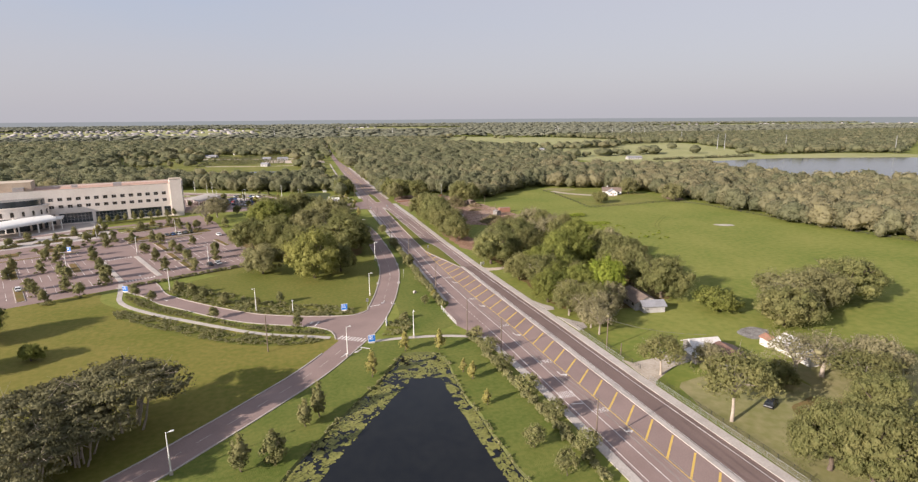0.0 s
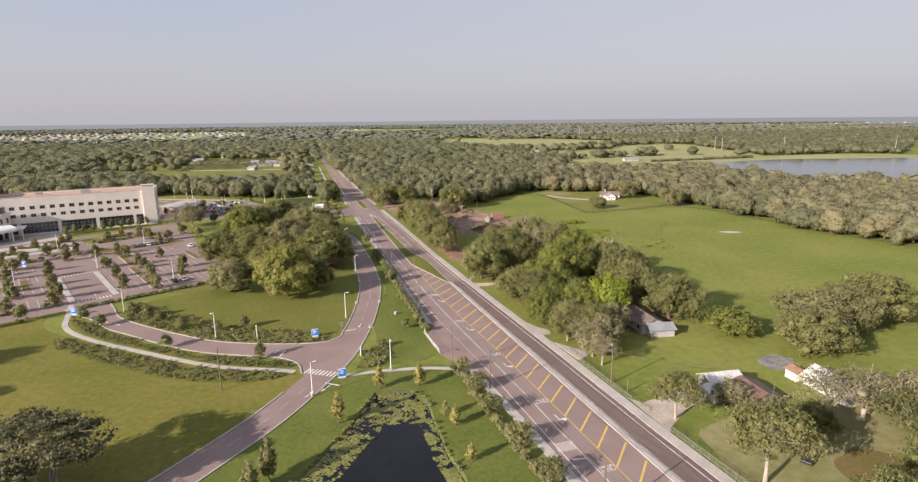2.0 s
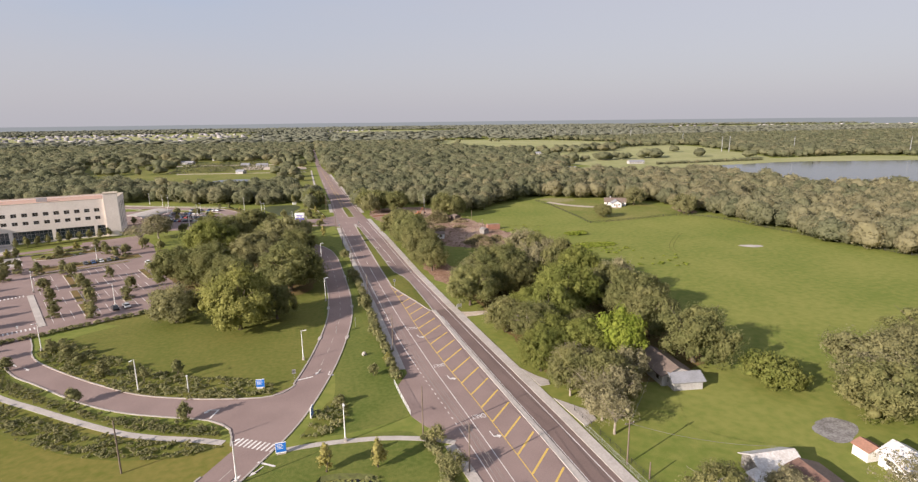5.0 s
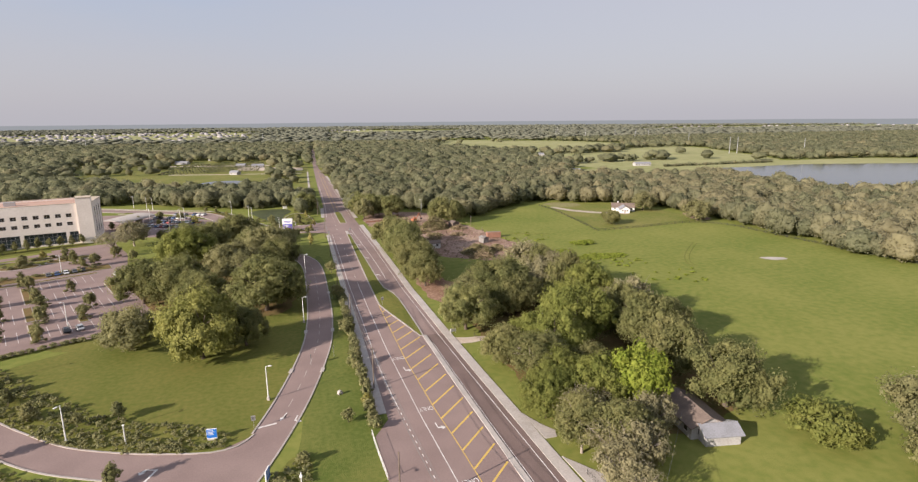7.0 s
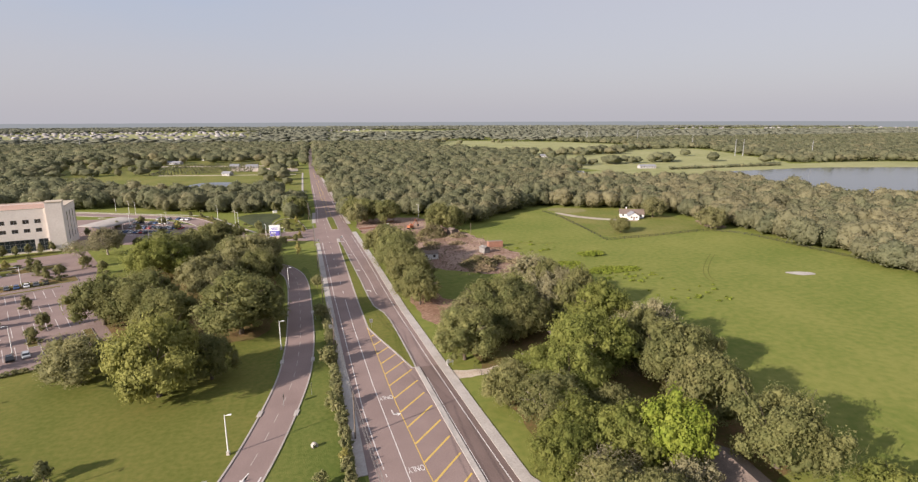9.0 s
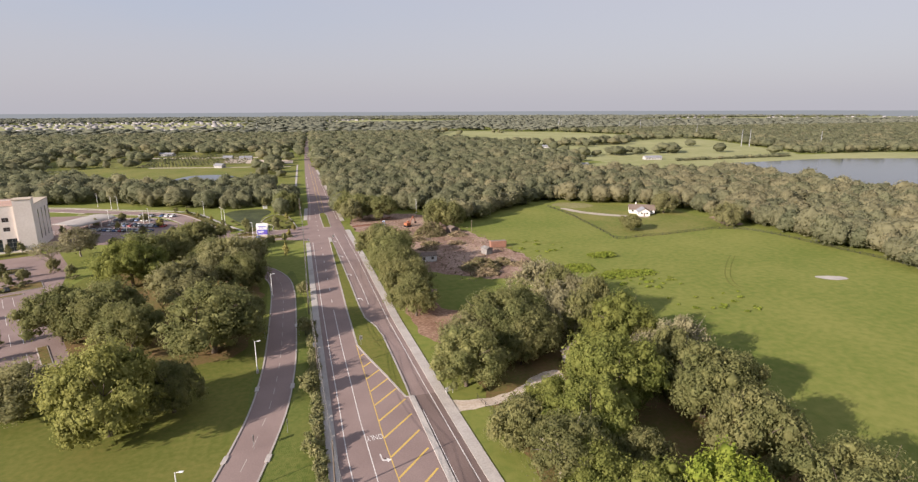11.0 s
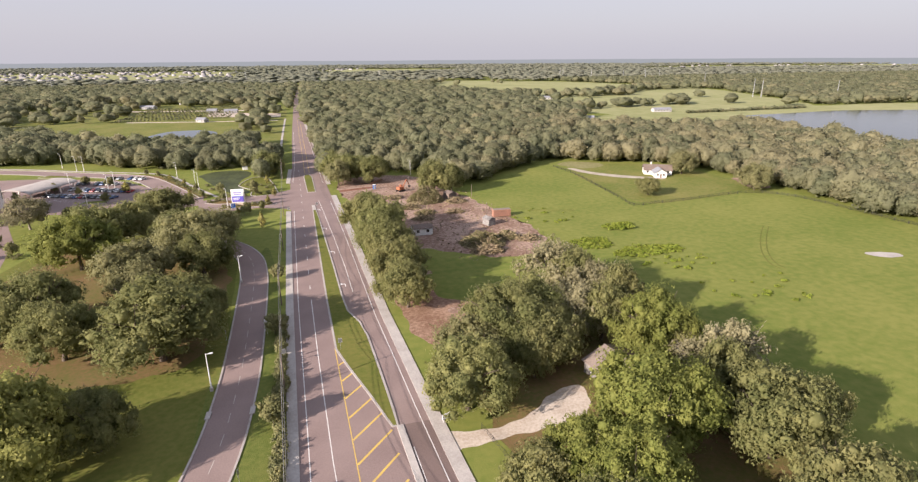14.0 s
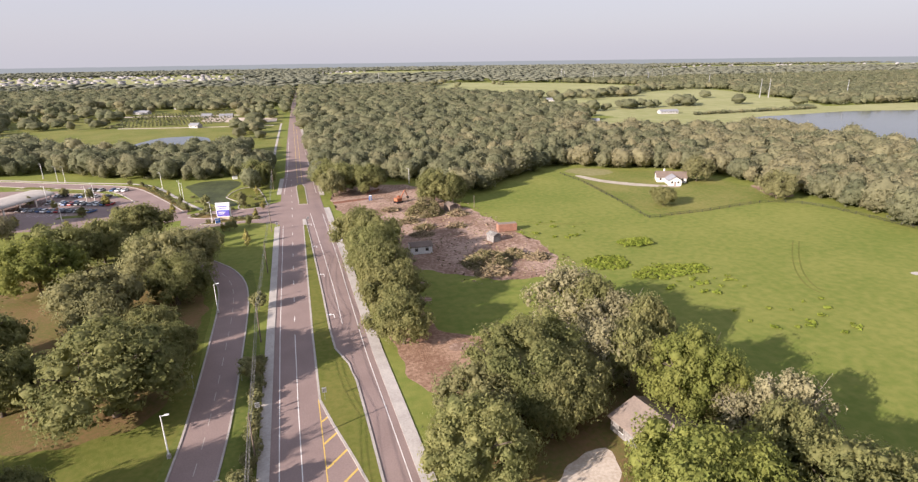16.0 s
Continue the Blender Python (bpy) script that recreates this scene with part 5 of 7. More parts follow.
def woods(name, seed, x, y, rng, r, h, mat, label, models=8, east=0.0, hull=True, **kw):
    """Trees joined into one object."""
    lib = [(hull_crown if hull else crown)(seed + 31 * k, r, 0.1 * h, h, **kw) for k in range(models)]
    vs, fs, n = [], [], 0
    tones, tone = [], np.clip(rng.uniform(-0.5, 0.8, len(x)) + east * np.clip((x - 130) / 200, 0, 1) * (y < 700) + 0.25 * np.sin(x * 0.041 + 1.3 * np.sin(y * 0.03)) * np.sin(y * 0.037 + x * 0.011), 0, 1)
    pick, turn = rng.integers(0, models, len(x)), rng.uniform(0, 2 * math.pi, len(x))
    rr = 0.55 + 0.95 * rng.uniform(0, 1, len(x)) ** 1.3
    hh = rr ** 0.45 * rng.uniform(0.86, 1.16, len(x))
    for k in range(models):
        v, f = lib[k]
        m = np.flatnonzero(pick == k)
        if not len(m):
            continue
        c, s = np.cos(turn[m])[:, None], np.sin(turn[m])[:, None]
        w = np.stack([x[m, None] + rr[m, None] * (c * v[:, 0] - s * v[:, 1]), y[m, None] + rr[m, None] * (s * v[:, 0] + c * v[:, 1]), hh[m, None] * v[:, 2]], -1)
        vs.append(w.reshape(-1, 3))
        fs.append((f[None] + len(v) * np.arange(len(m))[:, None, None] + n).reshape(-1, 3))
        n += len(v) * len(m)
        tones.append(np.repeat(tone[m], len(v)))
    ob = new(name, tri_mesh(name, np.concatenate(vs), np.concatenate(fs), mat))
    ob.data.attributes.new("tone", "FLOAT", "POINT").data.foreach_set("value", np.concatenate(tones).astype(np.float32))
    return tagged(ob, label, "woods", kind="stuff")


FIELD = [(60, -50), (330, -50), (300, 110), (277, 200), (268, 240), (268, 295), (276, 340), (268, 362), (268, 395), (245, 425), (222, 432), (210, 446), (188, 442), (165, 425), (140, 402), (128, 400), (120, 430), (96, 440), (72, 440), (60, 400)]
FAR_FIELD = [(330, 1300), (450, 1700), (600, 1560), (720, 1480), (800, 1280), (830, 1050), (730, 780), (660, 640), (400, 640), (360, 760), (400, 1000), (320, 1150)]
LAKE_SHORE = [(285, 570), (305, 545), (390, 531), (424, 526), (430, 515), (426, 460), (430, 396), (476, 338), (560, 312), (660, 310), (810, 345), (900, 470), (900, 640), (830, 690), (690, 690), (560, 690), (350, 680)]
MEADOW_W = [(44, 530), (44, 1000), (-60, 990), (-200, 1030), (-260, 930), (-235, 800), (-200, 705), (-130, 640), (-76, 578), (-40, 566), (-4, 566), (20, 590), (30, 560), (26, 540), (30, 520)]
SITE = [(46, 0), (46, 430), (31, 440), (31, 476), (22, 478), (2, 476), (-18, 485), (-40, 494), (-71, 514), (-98, 525), (-140, 531), (-260, 542), (-420, 535), (-420, 0)]


def open_ground(x, y):
    o = inside(FIELD, x, y) | inside(FAR_FIELD, x, y) | inside(LAKE_SHORE, x, y) | inside(MEADOW_W, x, y) | inside(SITE, x, y)
    mid = 56 + np.interp(y, (800, 1000, 1300, 2500), (0, 2.5, 9, 40))
    half = np.where(x > mid, np.interp(y, (430, 600, 750, 1500), (10.5, 9.5, 8, 7)), np.interp(y, (400, 600, 750, 1500), (16, 14, 9, 7)))
    return o | ((np.abs(x - mid) < half) & (y < 1600))


near_want = lambda x, y: ~open_ground(x, y) & (y > 60) & (x < y * 1.5 + 40) & (x > -0.55 * y - 60)
x_, y_, rng_ = scatter(5, -420, 900, 60, 640, 7.4, near_want)
front_ = np.hypot(x_ - 57, y_ - 160) < 400
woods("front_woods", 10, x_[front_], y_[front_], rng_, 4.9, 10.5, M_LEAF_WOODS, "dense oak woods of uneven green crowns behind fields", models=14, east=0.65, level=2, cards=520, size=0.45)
x_, y_ = x_[~front_], y_[~front_]
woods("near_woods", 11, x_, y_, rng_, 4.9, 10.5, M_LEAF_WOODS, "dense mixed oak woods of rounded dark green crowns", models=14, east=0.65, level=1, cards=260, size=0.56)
x_, y_, rng_ = scatter(6, -900, 2100, 640, 1500, 13.0, lambda x, y: ~open_ground(x, y) & (x < 1.55 * y - 100) & (x > -0.5 * y - 40))
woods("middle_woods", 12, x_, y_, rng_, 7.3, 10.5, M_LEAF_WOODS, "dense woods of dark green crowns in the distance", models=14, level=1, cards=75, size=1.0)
x_, y_, rng_ = scatter(15, -240, 44, 560, 1000, 16.0, lambda x, y: inside(MEADOW_W, x, y) & ~inside(W_POND, x, y) & (x < 38) & ((y > 800 + 0.25 * x) & ~((x > -128) & (x < -8) & (y > 770) & (y < 945)) | (x > -4) & (y > 640)))
k_ = rng_.uniform(0, 1, len(x_)) < 0.7
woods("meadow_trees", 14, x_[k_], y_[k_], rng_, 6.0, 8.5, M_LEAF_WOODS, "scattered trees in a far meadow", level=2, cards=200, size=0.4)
x_, y_, rng_ = scatter(16, 320, 850, 640, 1700, 17.0, lambda x, y: inside(FAR_FIELD, x, y))
k_ = (np.abs((y_ - 985) - 0.35 * (x_ - 500) - 30 * np.sin(x_ * 0.02)) < 26) | (np.abs((y_ - 770) - 0.1 * (x_ - 500)) < 12) & (x_ < 560) | (rng_.uniform(0, 1, len(x_)) < 0.015)
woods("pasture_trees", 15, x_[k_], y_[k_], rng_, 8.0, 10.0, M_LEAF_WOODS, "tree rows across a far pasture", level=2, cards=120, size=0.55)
x_ = np.arange(470, 642, 3.4)
rng_ = np.random.default_rng(72)
woods("field_hedge", 18, x_, 664 + 0.035 * (x_ - 470) + rng_.normal(0, 0.8, len(x_)), rng_, 2.4, 3.2, M_LEAF_WOODS, "dark hedge row between pastures", models=5, level=1, cards=60, size=0.5)
FAR_OPEN = [[(-1900, 2000), (-650, 1880), (-360, 1780), (-80, 1990), (-120, 2400), (-200, 2900), (100, 3100), (-500, 3300), (-2400, 2700)], [(150, 2550), (620, 2500), (1100, 3200), (400, 3500), (150, 3100)], [(1500, 2600), (4000, 2000), (4500, 2700), (2600, 3300)]]
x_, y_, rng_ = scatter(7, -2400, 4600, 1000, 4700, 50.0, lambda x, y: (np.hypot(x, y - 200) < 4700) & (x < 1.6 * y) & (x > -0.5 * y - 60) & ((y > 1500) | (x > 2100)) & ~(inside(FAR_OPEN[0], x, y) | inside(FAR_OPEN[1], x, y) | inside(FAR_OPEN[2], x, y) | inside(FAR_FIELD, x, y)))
woods("far_woods", 13, x_, y_, rng_, 30.0, 11.0, M_LEAF_FAR_HAZED, "far woods up to the horizon, haze put into the leaf colour", hull=False, lumps=5, cards=16, size=2.6, low=0.05, core=0.9, wild=0.4, level=1)
x_, y_ = np.meshgrid(np.arange(-120, -14, 3.6), np.arange(790, 935, 18.0))
x_, y_ = x_.ravel(), (y_ + 0.12 * x_).ravel()
rng_ = np.random.default_rng(71)
woods("orchard_rows", 17, x_, y_ + rng_.normal(0, 0.4, len(x_)), rng_, 1.5, 2.0, M_LEAF_WOODS, "long rows of low orchard bushes in a far meadow", hull=False, lumps=4, cards=34, size=0.6, low=-0.3, wild=0.4)


# ---- lamps, signs, planting round the drive ----
def lamp_post(x, y, h=8.0, turn=0.0, group="drive lamps"):
    p = thing("street_lamp", "white tapered lamp post with a flat lamp head", "lamp", (x, y, 0), turn, group)
    part("base", bevelled(boxes((-0.28, 0.28, -0.28, 0.28, -0.1, 0.75)), 0.05), M_CONCRETE, p)
    part("pole", rod(bmesh.new(), (0, 0, 0.7), (0, 0, h), 0.14, 0.08, 10), M_WHITE, p)
    part("arm", rod(bmesh.new(), (0, 0, h - 0.15), (-0.7, 0, h - 0.02), 0.05, 0.05, 6), M_WHITE, p)
    part("lamp_head", bevelled(boxes((-1.25, -0.55, -0.2, 0.2, h - 0.08, h + 0.06)), 0.04), M_WHITE, p)
    return p


LAMPS = [(12.6, 147.8, 200), (31.2, 155.1, 90), (-11.9, 189, 60), (24.2, 195.3, 170), (32.3, 241.8, 180), (-20.5, 108.6, 200), (-43, 222.6, 40), (-35.2, 258.5, 25), (-27.5, 290, 25), (-60.5, 327, 25), (-68.5, 285, 115), (-88, 262, 25), (33.6, 297, 180), (-98, 330, 25)]
NORTH_LAMPS = [(21.6, 386.4, 60), (4.4, 429.3, 60), (2.1, 435.8, 60), (-10.6, 461, 60), (-65.3, 498, 60), (-69.5, 500, 60), (-80.8, 513, 60), (-36.6, 436.6, 60), (-35.6, 443.5, 60), (-36.5, 406, 60), (-55, 444.4, 60)]
for x, y, a in LAMPS:
    lamp_post(x, y, 8.0, a)
for x, y, a in NORTH_LAMPS:
    lamp_post(x, y, 8.5, a, "car park lamps")


def bars(parent, rows, y, mat):
    """Plain bars in place of writing that cannot be read."""
    for x0, x1, z, hgt in rows:
        part("lettering_bar", boxes((x0, x1, y - 0.012, y, z, z + hgt)), mat, parent)


def wayfinding_sign(x, y, turn, post=False):
    s = thing("wayfinding_sign", "blue and white wayfinding sign on a white frame", "sign", (x, y, 0), turn, "wayfinding signs")
    part("panel", bevelled(boxes((-0.95, 0.95, -0.12, 0.12, 0.25, 2.35)), 0.03), M_WHITE, s)
    part("blue_field", boxes((-0.9, 0.9, -0.14, -0.1, 0.5, 2.3)), M_BLUE, s)
    part("foot", boxes((-0.8, 0.8, -0.18, 0.18, -0.1, 0.28)), M_CONCRETE, s)
    bars(s, ((-0.7, 0.3, 1.95, 0.12), (-0.7, 0.5, 1.65, 0.1), (-0.7, 0.2, 1.4, 0.1), (-0.7, 0.4, 1.15, 0.1)), -0.14, M_WHITE)
    return s


for x, y, a in ((-57.4, 224.4, -20), (14.6, 182.3, -5), (19.6, 154.6, 0), (25.4, 166.3, 75), (-100, 300, -20), (24, 384, 20)):
    wayfinding_sign(x, y, a)

s = thing("entrance_sign", "tall white entrance sign with a purple display panel", "sign", (25.8, 389.8, 0), -8)
s.scale = (0.78, 0.9, 0.78)
part("plinth", bevelled(boxes((-3.4, 3.4, -0.6, 0.6, -0.1, 1.6)), 0.06), M_STUCCO_TAN, s)
part("frame", bevelled(boxes((-3.5, 3.5, -0.45, 0.45, 1.6, 9.0)), 0.06), M_WHITE, s)
part("display_panel", boxes((-3.1, 3.1, -0.5, -0.44, 2.0, 5.2)), M_PURPLE, s, "purple and blue display panel")
bars(s, ((-2.4, 2.2, 6.9, 0.5), (-2.0, 1.8, 6.0, 0.4)), -0.45, M_PURPLE)
bars(s, ((-2.4, 1.0, 3.9, 0.45), (-2.4, 0.2, 3.1, 0.35)), -0.5, M_WHITE)

p = thing("marker_post", "slim white marker post in a planting bed", "post", (-0.9, 185.2, 0))
part("pole", rod(bmesh.new(), (0, 0, -0.1), (0, 0, 4.1), 0.13, 0.11, 8), M_WHITE, p)
part("cap", boxes((-0.2, 0.2, -0.2, 0.2, 4.1, 4.2)), M_WHITE, p)
for x, y, a in ((33.6, 210.5, 80), (39.4, 214.2, 80), (33.0, 262, 90), (41.8, 262, 90), (57.3, 250.2, 0), (45.6, 249, 0), (22, 184, 0), (58.0, 372.5, 0), (46.6, 368, 0)):
    s = thing("road_sign", "small rectangular road sign on a steel post", "sign", (x, y, 0), a, "road signs")
    part("post", rod(bmesh.new(), (0, 0, -0.1), (0, 0, 2.9), 0.035, sides=6), M_GALV, s)
    part("panel", bevelled(boxes((-0.42, 0.42, -0.05, -0.03, 1.8, 2.9)), 0.005), M_GALV, s)
    bars(s, ((-0.35, 0.35, 2.5, 0.1), (-0.3, 0.3, 2.25, 0.1), (-0.35, 0.2, 2.0, 0.1)), -0.05, M_BLACK)

# planting beds: mulch with masses of low shrubs
BED_N = [(-44.5, 221.5), (-39.2, 214.3), (-30.7, 203.3), (-21, 194.7), (-12, 187.4), (-0.6, 181.9), (9.6, 179), (17.3, 178.2), (18, 182.5), (9, 189), (-1, 193), (-8.5, 198), (-16, 205), (-24, 212), (-33, 222), (-40, 230)]
BED_S = [(-57, 221.5), (-50.5, 214), (-44, 205.5), (-36.5, 198.2), (-27, 188.6), (-19, 181.8), (-11.5, 177), (-3.5, 173), (4.5, 169), (8.5, 165), (8.5, 163), (2.5, 166), (-3, 168.4), (-9.2, 171.8), (-16, 176.4), (-24.2, 183), (-32, 189.6), (-40, 196.2), (-50, 206.6), (-55.2, 215)]
BED_S2 = [(-56, 204), (-50, 200.5), (-41, 192.4), (-33, 185.6), (-25, 179), (-16.5, 172.8), (-10, 168.6), (-3, 165.4), (3, 163), (9, 159.5), (2, 158.6), (-7, 160.6), (-16, 164.4), (-24, 170), (-32, 176.4), (-42, 185.6), (-53, 196)]
BED_E = [(22.3, 158.5), (24.5, 162.4), (27, 168), (29.5, 172.5), (32.5, 171), (33, 165), (30, 159.5), (26, 157.3)]


def bed(k, outline, seed, size=0.62, pitch=1.05):
    patch("planting_bed_%d" % k, outline, M_LAWN, "planting bed of ground cover and shrubs", 0.012, seed, 0.15, 1.5)
    a = np.array(outline)
    x, y, rng = scatter(seed, a[:, 0].min(), a[:, 0].max(), a[:, 1].min(), a[:, 1].max(), pitch, lambda x, y: inside(outline, x, y))
    keep = rng.uniform(0, 1, len(x)) < 0.93 - 0.5 * (np.sin(x * 0.5 + y * 0.3) * np.sin(y * 0.45 - x * 0.2) > 0.15)
    w = woods("bed_shrubs", seed, x[keep], y[keep], rng, size, 0.75, M_SHRUB, "masses of low rounded shrubs in a planting bed", hull=False, models=5, lumps=5, cards=46, size=0.13, low=0.0, core=0.6)
    tagged(w, "", "shrubs")


for k, o in enumerate((BED_N, BED_S, BED_S2, BED_E)):
    bed(k + 1, o, 40 + k)

YOUNG = [
    ("young", 0.5, 172.2, 1.7, 4.2), ("young", -5, 195.7, 1.8, 4.4), ("young", -22.4, 200.5, 1.9, 4.4), ("young", -24, 187, 1.9, 4.2), ("young", -40, 220.4, 2.0, 4.2),
    ("young", -34.5, 214.7, 1.9, 4.5), ("young", -46, 211, 2.0, 4.0), ("young", -53, 219, 2.0, 4.0), ("young", -30, 209, 1.8, 4.0), ("young", -12, 195, 1.4, 3.4),
    ("cypress", 27.2, 146.9, 1.7, 6.0), ("cypress", 36, 145.4, 1.7, 6.0), ("cypress", 17.2, 135, 1.8, 7.2), ("cypress", 39.2, 127, 1.5, 4.8), ("cypress", 38.6, 115, 1.3, 4.0),
    ("conical", -9, 106, 2.4, 7.4), ("conical", -3.6, 106.4, 2.6, 7.6), ("conical", 1.8, 117.6, 2.1, 6.0), ("conical", 4.6, 120.4, 2.2, 8.0), ("cypress", 38.2, 131, 1.2, 3.8),
]
ROADSIDE = [
    ("wispy", 42, 98, 2.0, 4.6), ("wispy", 44, 89, 2.0, 5.0), ("wispy", 48.8, 117, 2.6, 4.8), ("wispy", 50, 105.5, 2.5, 4.6), ("wispy", 47.5, 128.5, 2.4, 4.6),
    ("wispy", 48.2, 139.5, 2.2, 4.4), ("wispy", 47.6, 149.6, 1.8, 3.6), ("wispy", 50.6, 94, 2.3, 4.6), ("small", 44, 228, 2.4, 5.0), ("young", 43.4, 206, 2.0, 4.6), ("cypress", 44.6, 187, 1.6, 3.0),
    ("young", 40.2, 181, 1.4, 3.4), ("young", 31.5, 169.5, 1.3, 2.6), ("small", 43.6, 296, 2.2, 4.5), ("small", 43.4, 262, 2.3, 5.0),
]
for g, rows_ in (("young trees in beds and by the pond", YOUNG), ("roadside bushes", ROADSIDE)):
    for kind_, x, y, r, h in rows_:
        plant(kind_, x, y, r, h, g)
rr_ = random.Random(8)
for k in range(62):
    y = 177 + 1.5 * k + rr_.uniform(-0.5, 0.5)
    plant("shrub", 45.0 + rr_.uniform(-0.5, 0.4), y, rr_.uniform(0.9, 1.4), rr_.uniform(1.2, 2.3), "hedge along the pavement")
for k in range(46):
    y = 86 + 1.45 * k + rr_.uniform(-0.5, 0.5)
    plant("shrub", 51.4 - 0.062 * (y - 86) + rr_.uniform(-0.5, 0.4) - 1.4, y, rr_.uniform(0.8, 1.3), rr_.uniform(0.9, 1.8), "hedge along the pavement")
LOT_TREES = [(-103.6, 284.6), (-79.7, 218.2), (-78, 231.6), (-71, 223.5), (-89, 259), (-97.1, 278), (-102.6, 306.7), (-83.2, 277.8), (-77.1, 264.9), (-68.9, 245), (-88.2, 322.5), (-77.1, 312.5), (-65.7, 286.5), (-57.3, 269.2), (-50.3, 252), (-54.4, 287.9), (-50.3, 281.3), (-38.7, 248.2), (-44.4, 264.9), (-33.4, 265.9), (-55.7, 335.3), (-52.1, 337.9), (-90.1, 316.9), (-110, 271), (-84, 250), (-86, 228.5), (-67.5, 236.5), (-101, 293.5), (-87.5, 289), (-74, 255), (-35, 277), (-91, 237), (-106, 257), (-63, 305), (-68, 312), (-48, 299), (-30, 300), (-97, 262), (-86, 305), (-99, 320), (-112, 310), (-62, 344), (-48, 352), (-82, 348), (-100, 350), (-38, 340), (-70, 358)]
for k, (x, y) in enumerate(LOT_TREES):
    plant("young" if k % 3 else "small", x, y, 1.8 + 0.6 * ((k * 7) % 5) / 5, 4.8 + 1.2 * ((k * 3) % 4) / 4, "car park trees")
rng_ = np.random.default_rng(73)
x_, y_ = np.array([(x + 1.5 * math.cos(2.1 * j + k), y + 1.5 * math.sin(2.1 * j + k)) for k, (x, y) in enumerate(LOT_TREES) for j in range(3)]).T
tagged(woods("island_shrubs", 74, x_, y_, rng_, 1.0, 0.9, M_SHRUB, "low rounded shrubs under car park trees", hull=False, models=4, lumps=10, cards=260, size=0.13, low=-0.1, core=0.6), "", "shrubs")
for k in range(22):
    plant("shrub", *(np.array([-58.0, 230.5]) + np.array([2.05, 1.0]) * k + [rr_.uniform(-0.5, 0.5), rr_.uniform(-0.6, 0.6)]), 1.2, 1.1, "hedge at the car park edge")
for k, (u, v, ru, rv, turn) in enumerate(BEDS):
    for j in range(7):
        a = 0.9 * j + k
        x, y = lot(u + 0.72 * ru * math.cos(a) * (0.4 + 0.6 * (j % 2)), v + 0.62 * rv * math.sin(a))
        plant("shrub", x, y, 0.9 + 0.25 * (j % 3), 0.9 + 0.3 * (j % 2), "shrubs on the forecourt", z=0.15)
    plant(("small", "young", "cypress")[k % 3], *lot(u + 0.2 * ru, v), 1.9, 4.4, "forecourt trees", z=0.15)
for k in range(26):
    plant("shrub", *lot(-68 + 4.7 * k + rr_.uniform(-1, 1), 79.5 + rr_.uniform(-2.5, 2.5)), rr_.uniform(1.0, 1.6), rr_.uniform(0.9, 1.6), "shrubs on the forecourt", z=0.15)
for k in range(10):
    plant("young", *lot(14 + 4.4 * k, 138 + 2 * (k % 2)), 1.7, 5.5, "trees along the hospital front", z=0.05)
NORTH_TREES = [(-60, 440, 2.3, 5.5), (-47, 430, 2.2, 5), (-38, 445, 2.3, 5.5), (-70, 425, 2.2, 5), (-28, 432, 2.4, 5.5), (-52, 456, 2.0, 4.6), (-21, 467, 1.6, 3.6), (-4, 441, 1.5, 3.6), (19, 398, 1.6, 4.5), (24, 396, 1.4, 4), (38, 388, 1.4, 4.5), (36, 376, 1.3, 4.6), (31, 374, 1.3, 4.2), (27, 372, 1.4, 3.8), (16.6, 410, 2.0, 6), (4, 424, 1.5, 3.6), (40, 402, 1.5, 4), (-16, 405, 2.4, 5), (-31, 412, 2.2, 5), (4, 406, 2, 5), (31, 411, 2, 6.5), (31.5, 405.8, 2, 6.5), (36, 431, 1.6, 5), (22.1, 478, 1.8, 7), (28.2, 353, 2.0, 6), (37, 351.5, 1.8, 6.5), (29.4, 372, 1.8, 4), (25.6, 359, 2, 6), (-28, 387, 2.4, 6), (-35.7, 382.6, 2.4, 6), (30, 448, 1.4, 7), (-13, 455, 1.5, 3.6), (8, 411, 1.4, 3.4), (-28, 474, 1.5, 3.6), (-52, 405, 2, 5)]
for k, (x, y, r, h) in enumerate(NORTH_TREES):
    plant(("young", "cypress", "small")[k % 3], x, y, r, h, "young trees at the hospital entrance")
for k, o in enumerate(([(11, 397.5), (16, 402.5), (22, 399.5), (24.5, 394), (17, 394)], [(17, 385), (25, 392.5), (37, 390.5), (41, 386), (31, 384.5), (20, 384)], [(22.5, 430), (24.5, 441), (29, 449), (35, 447), (38.5, 432), (41, 414), (41, 407), (32, 404.5), (29.5, 408), (29.5, 417), (25, 425)])):
    patch("verge_%d" % (k + 1), o, M_LAWN if k == 2 else M_LITTER, "kerbed planted island at an entrance", 0.05, 60 + k, 0.1, 1.2)
    part_ = np.array(o + [o[0]], float)
    isl_ = tagged(new("island_kerb"), "pale concrete kerb round a planted island", "kerb", kind="structure")
    kerb(curve(part_, 1.5), -0.2, 0.2, isl_, 0.18)
q_ = np.array([N_PATH[-17 + k % 16] + (N_PATH[-16 + k % 16] - N_PATH[-17 + k % 16]) * rr_.uniform(0, 1) - [rr_.uniform(1.6, 4.6), rr_.uniform(0.4, 2.2)] for k in range(70)])
tagged(woods("bed_shrubs", 75, q_[:, 0], q_[:, 1], rng_, 0.9, 0.9, M_SHRUB, "low shrubs in a strip beside an entrance drive", hull=False, models=4, lumps=10, cards=200, size=0.13, low=-0.1, core=0.6), "", "shrubs")
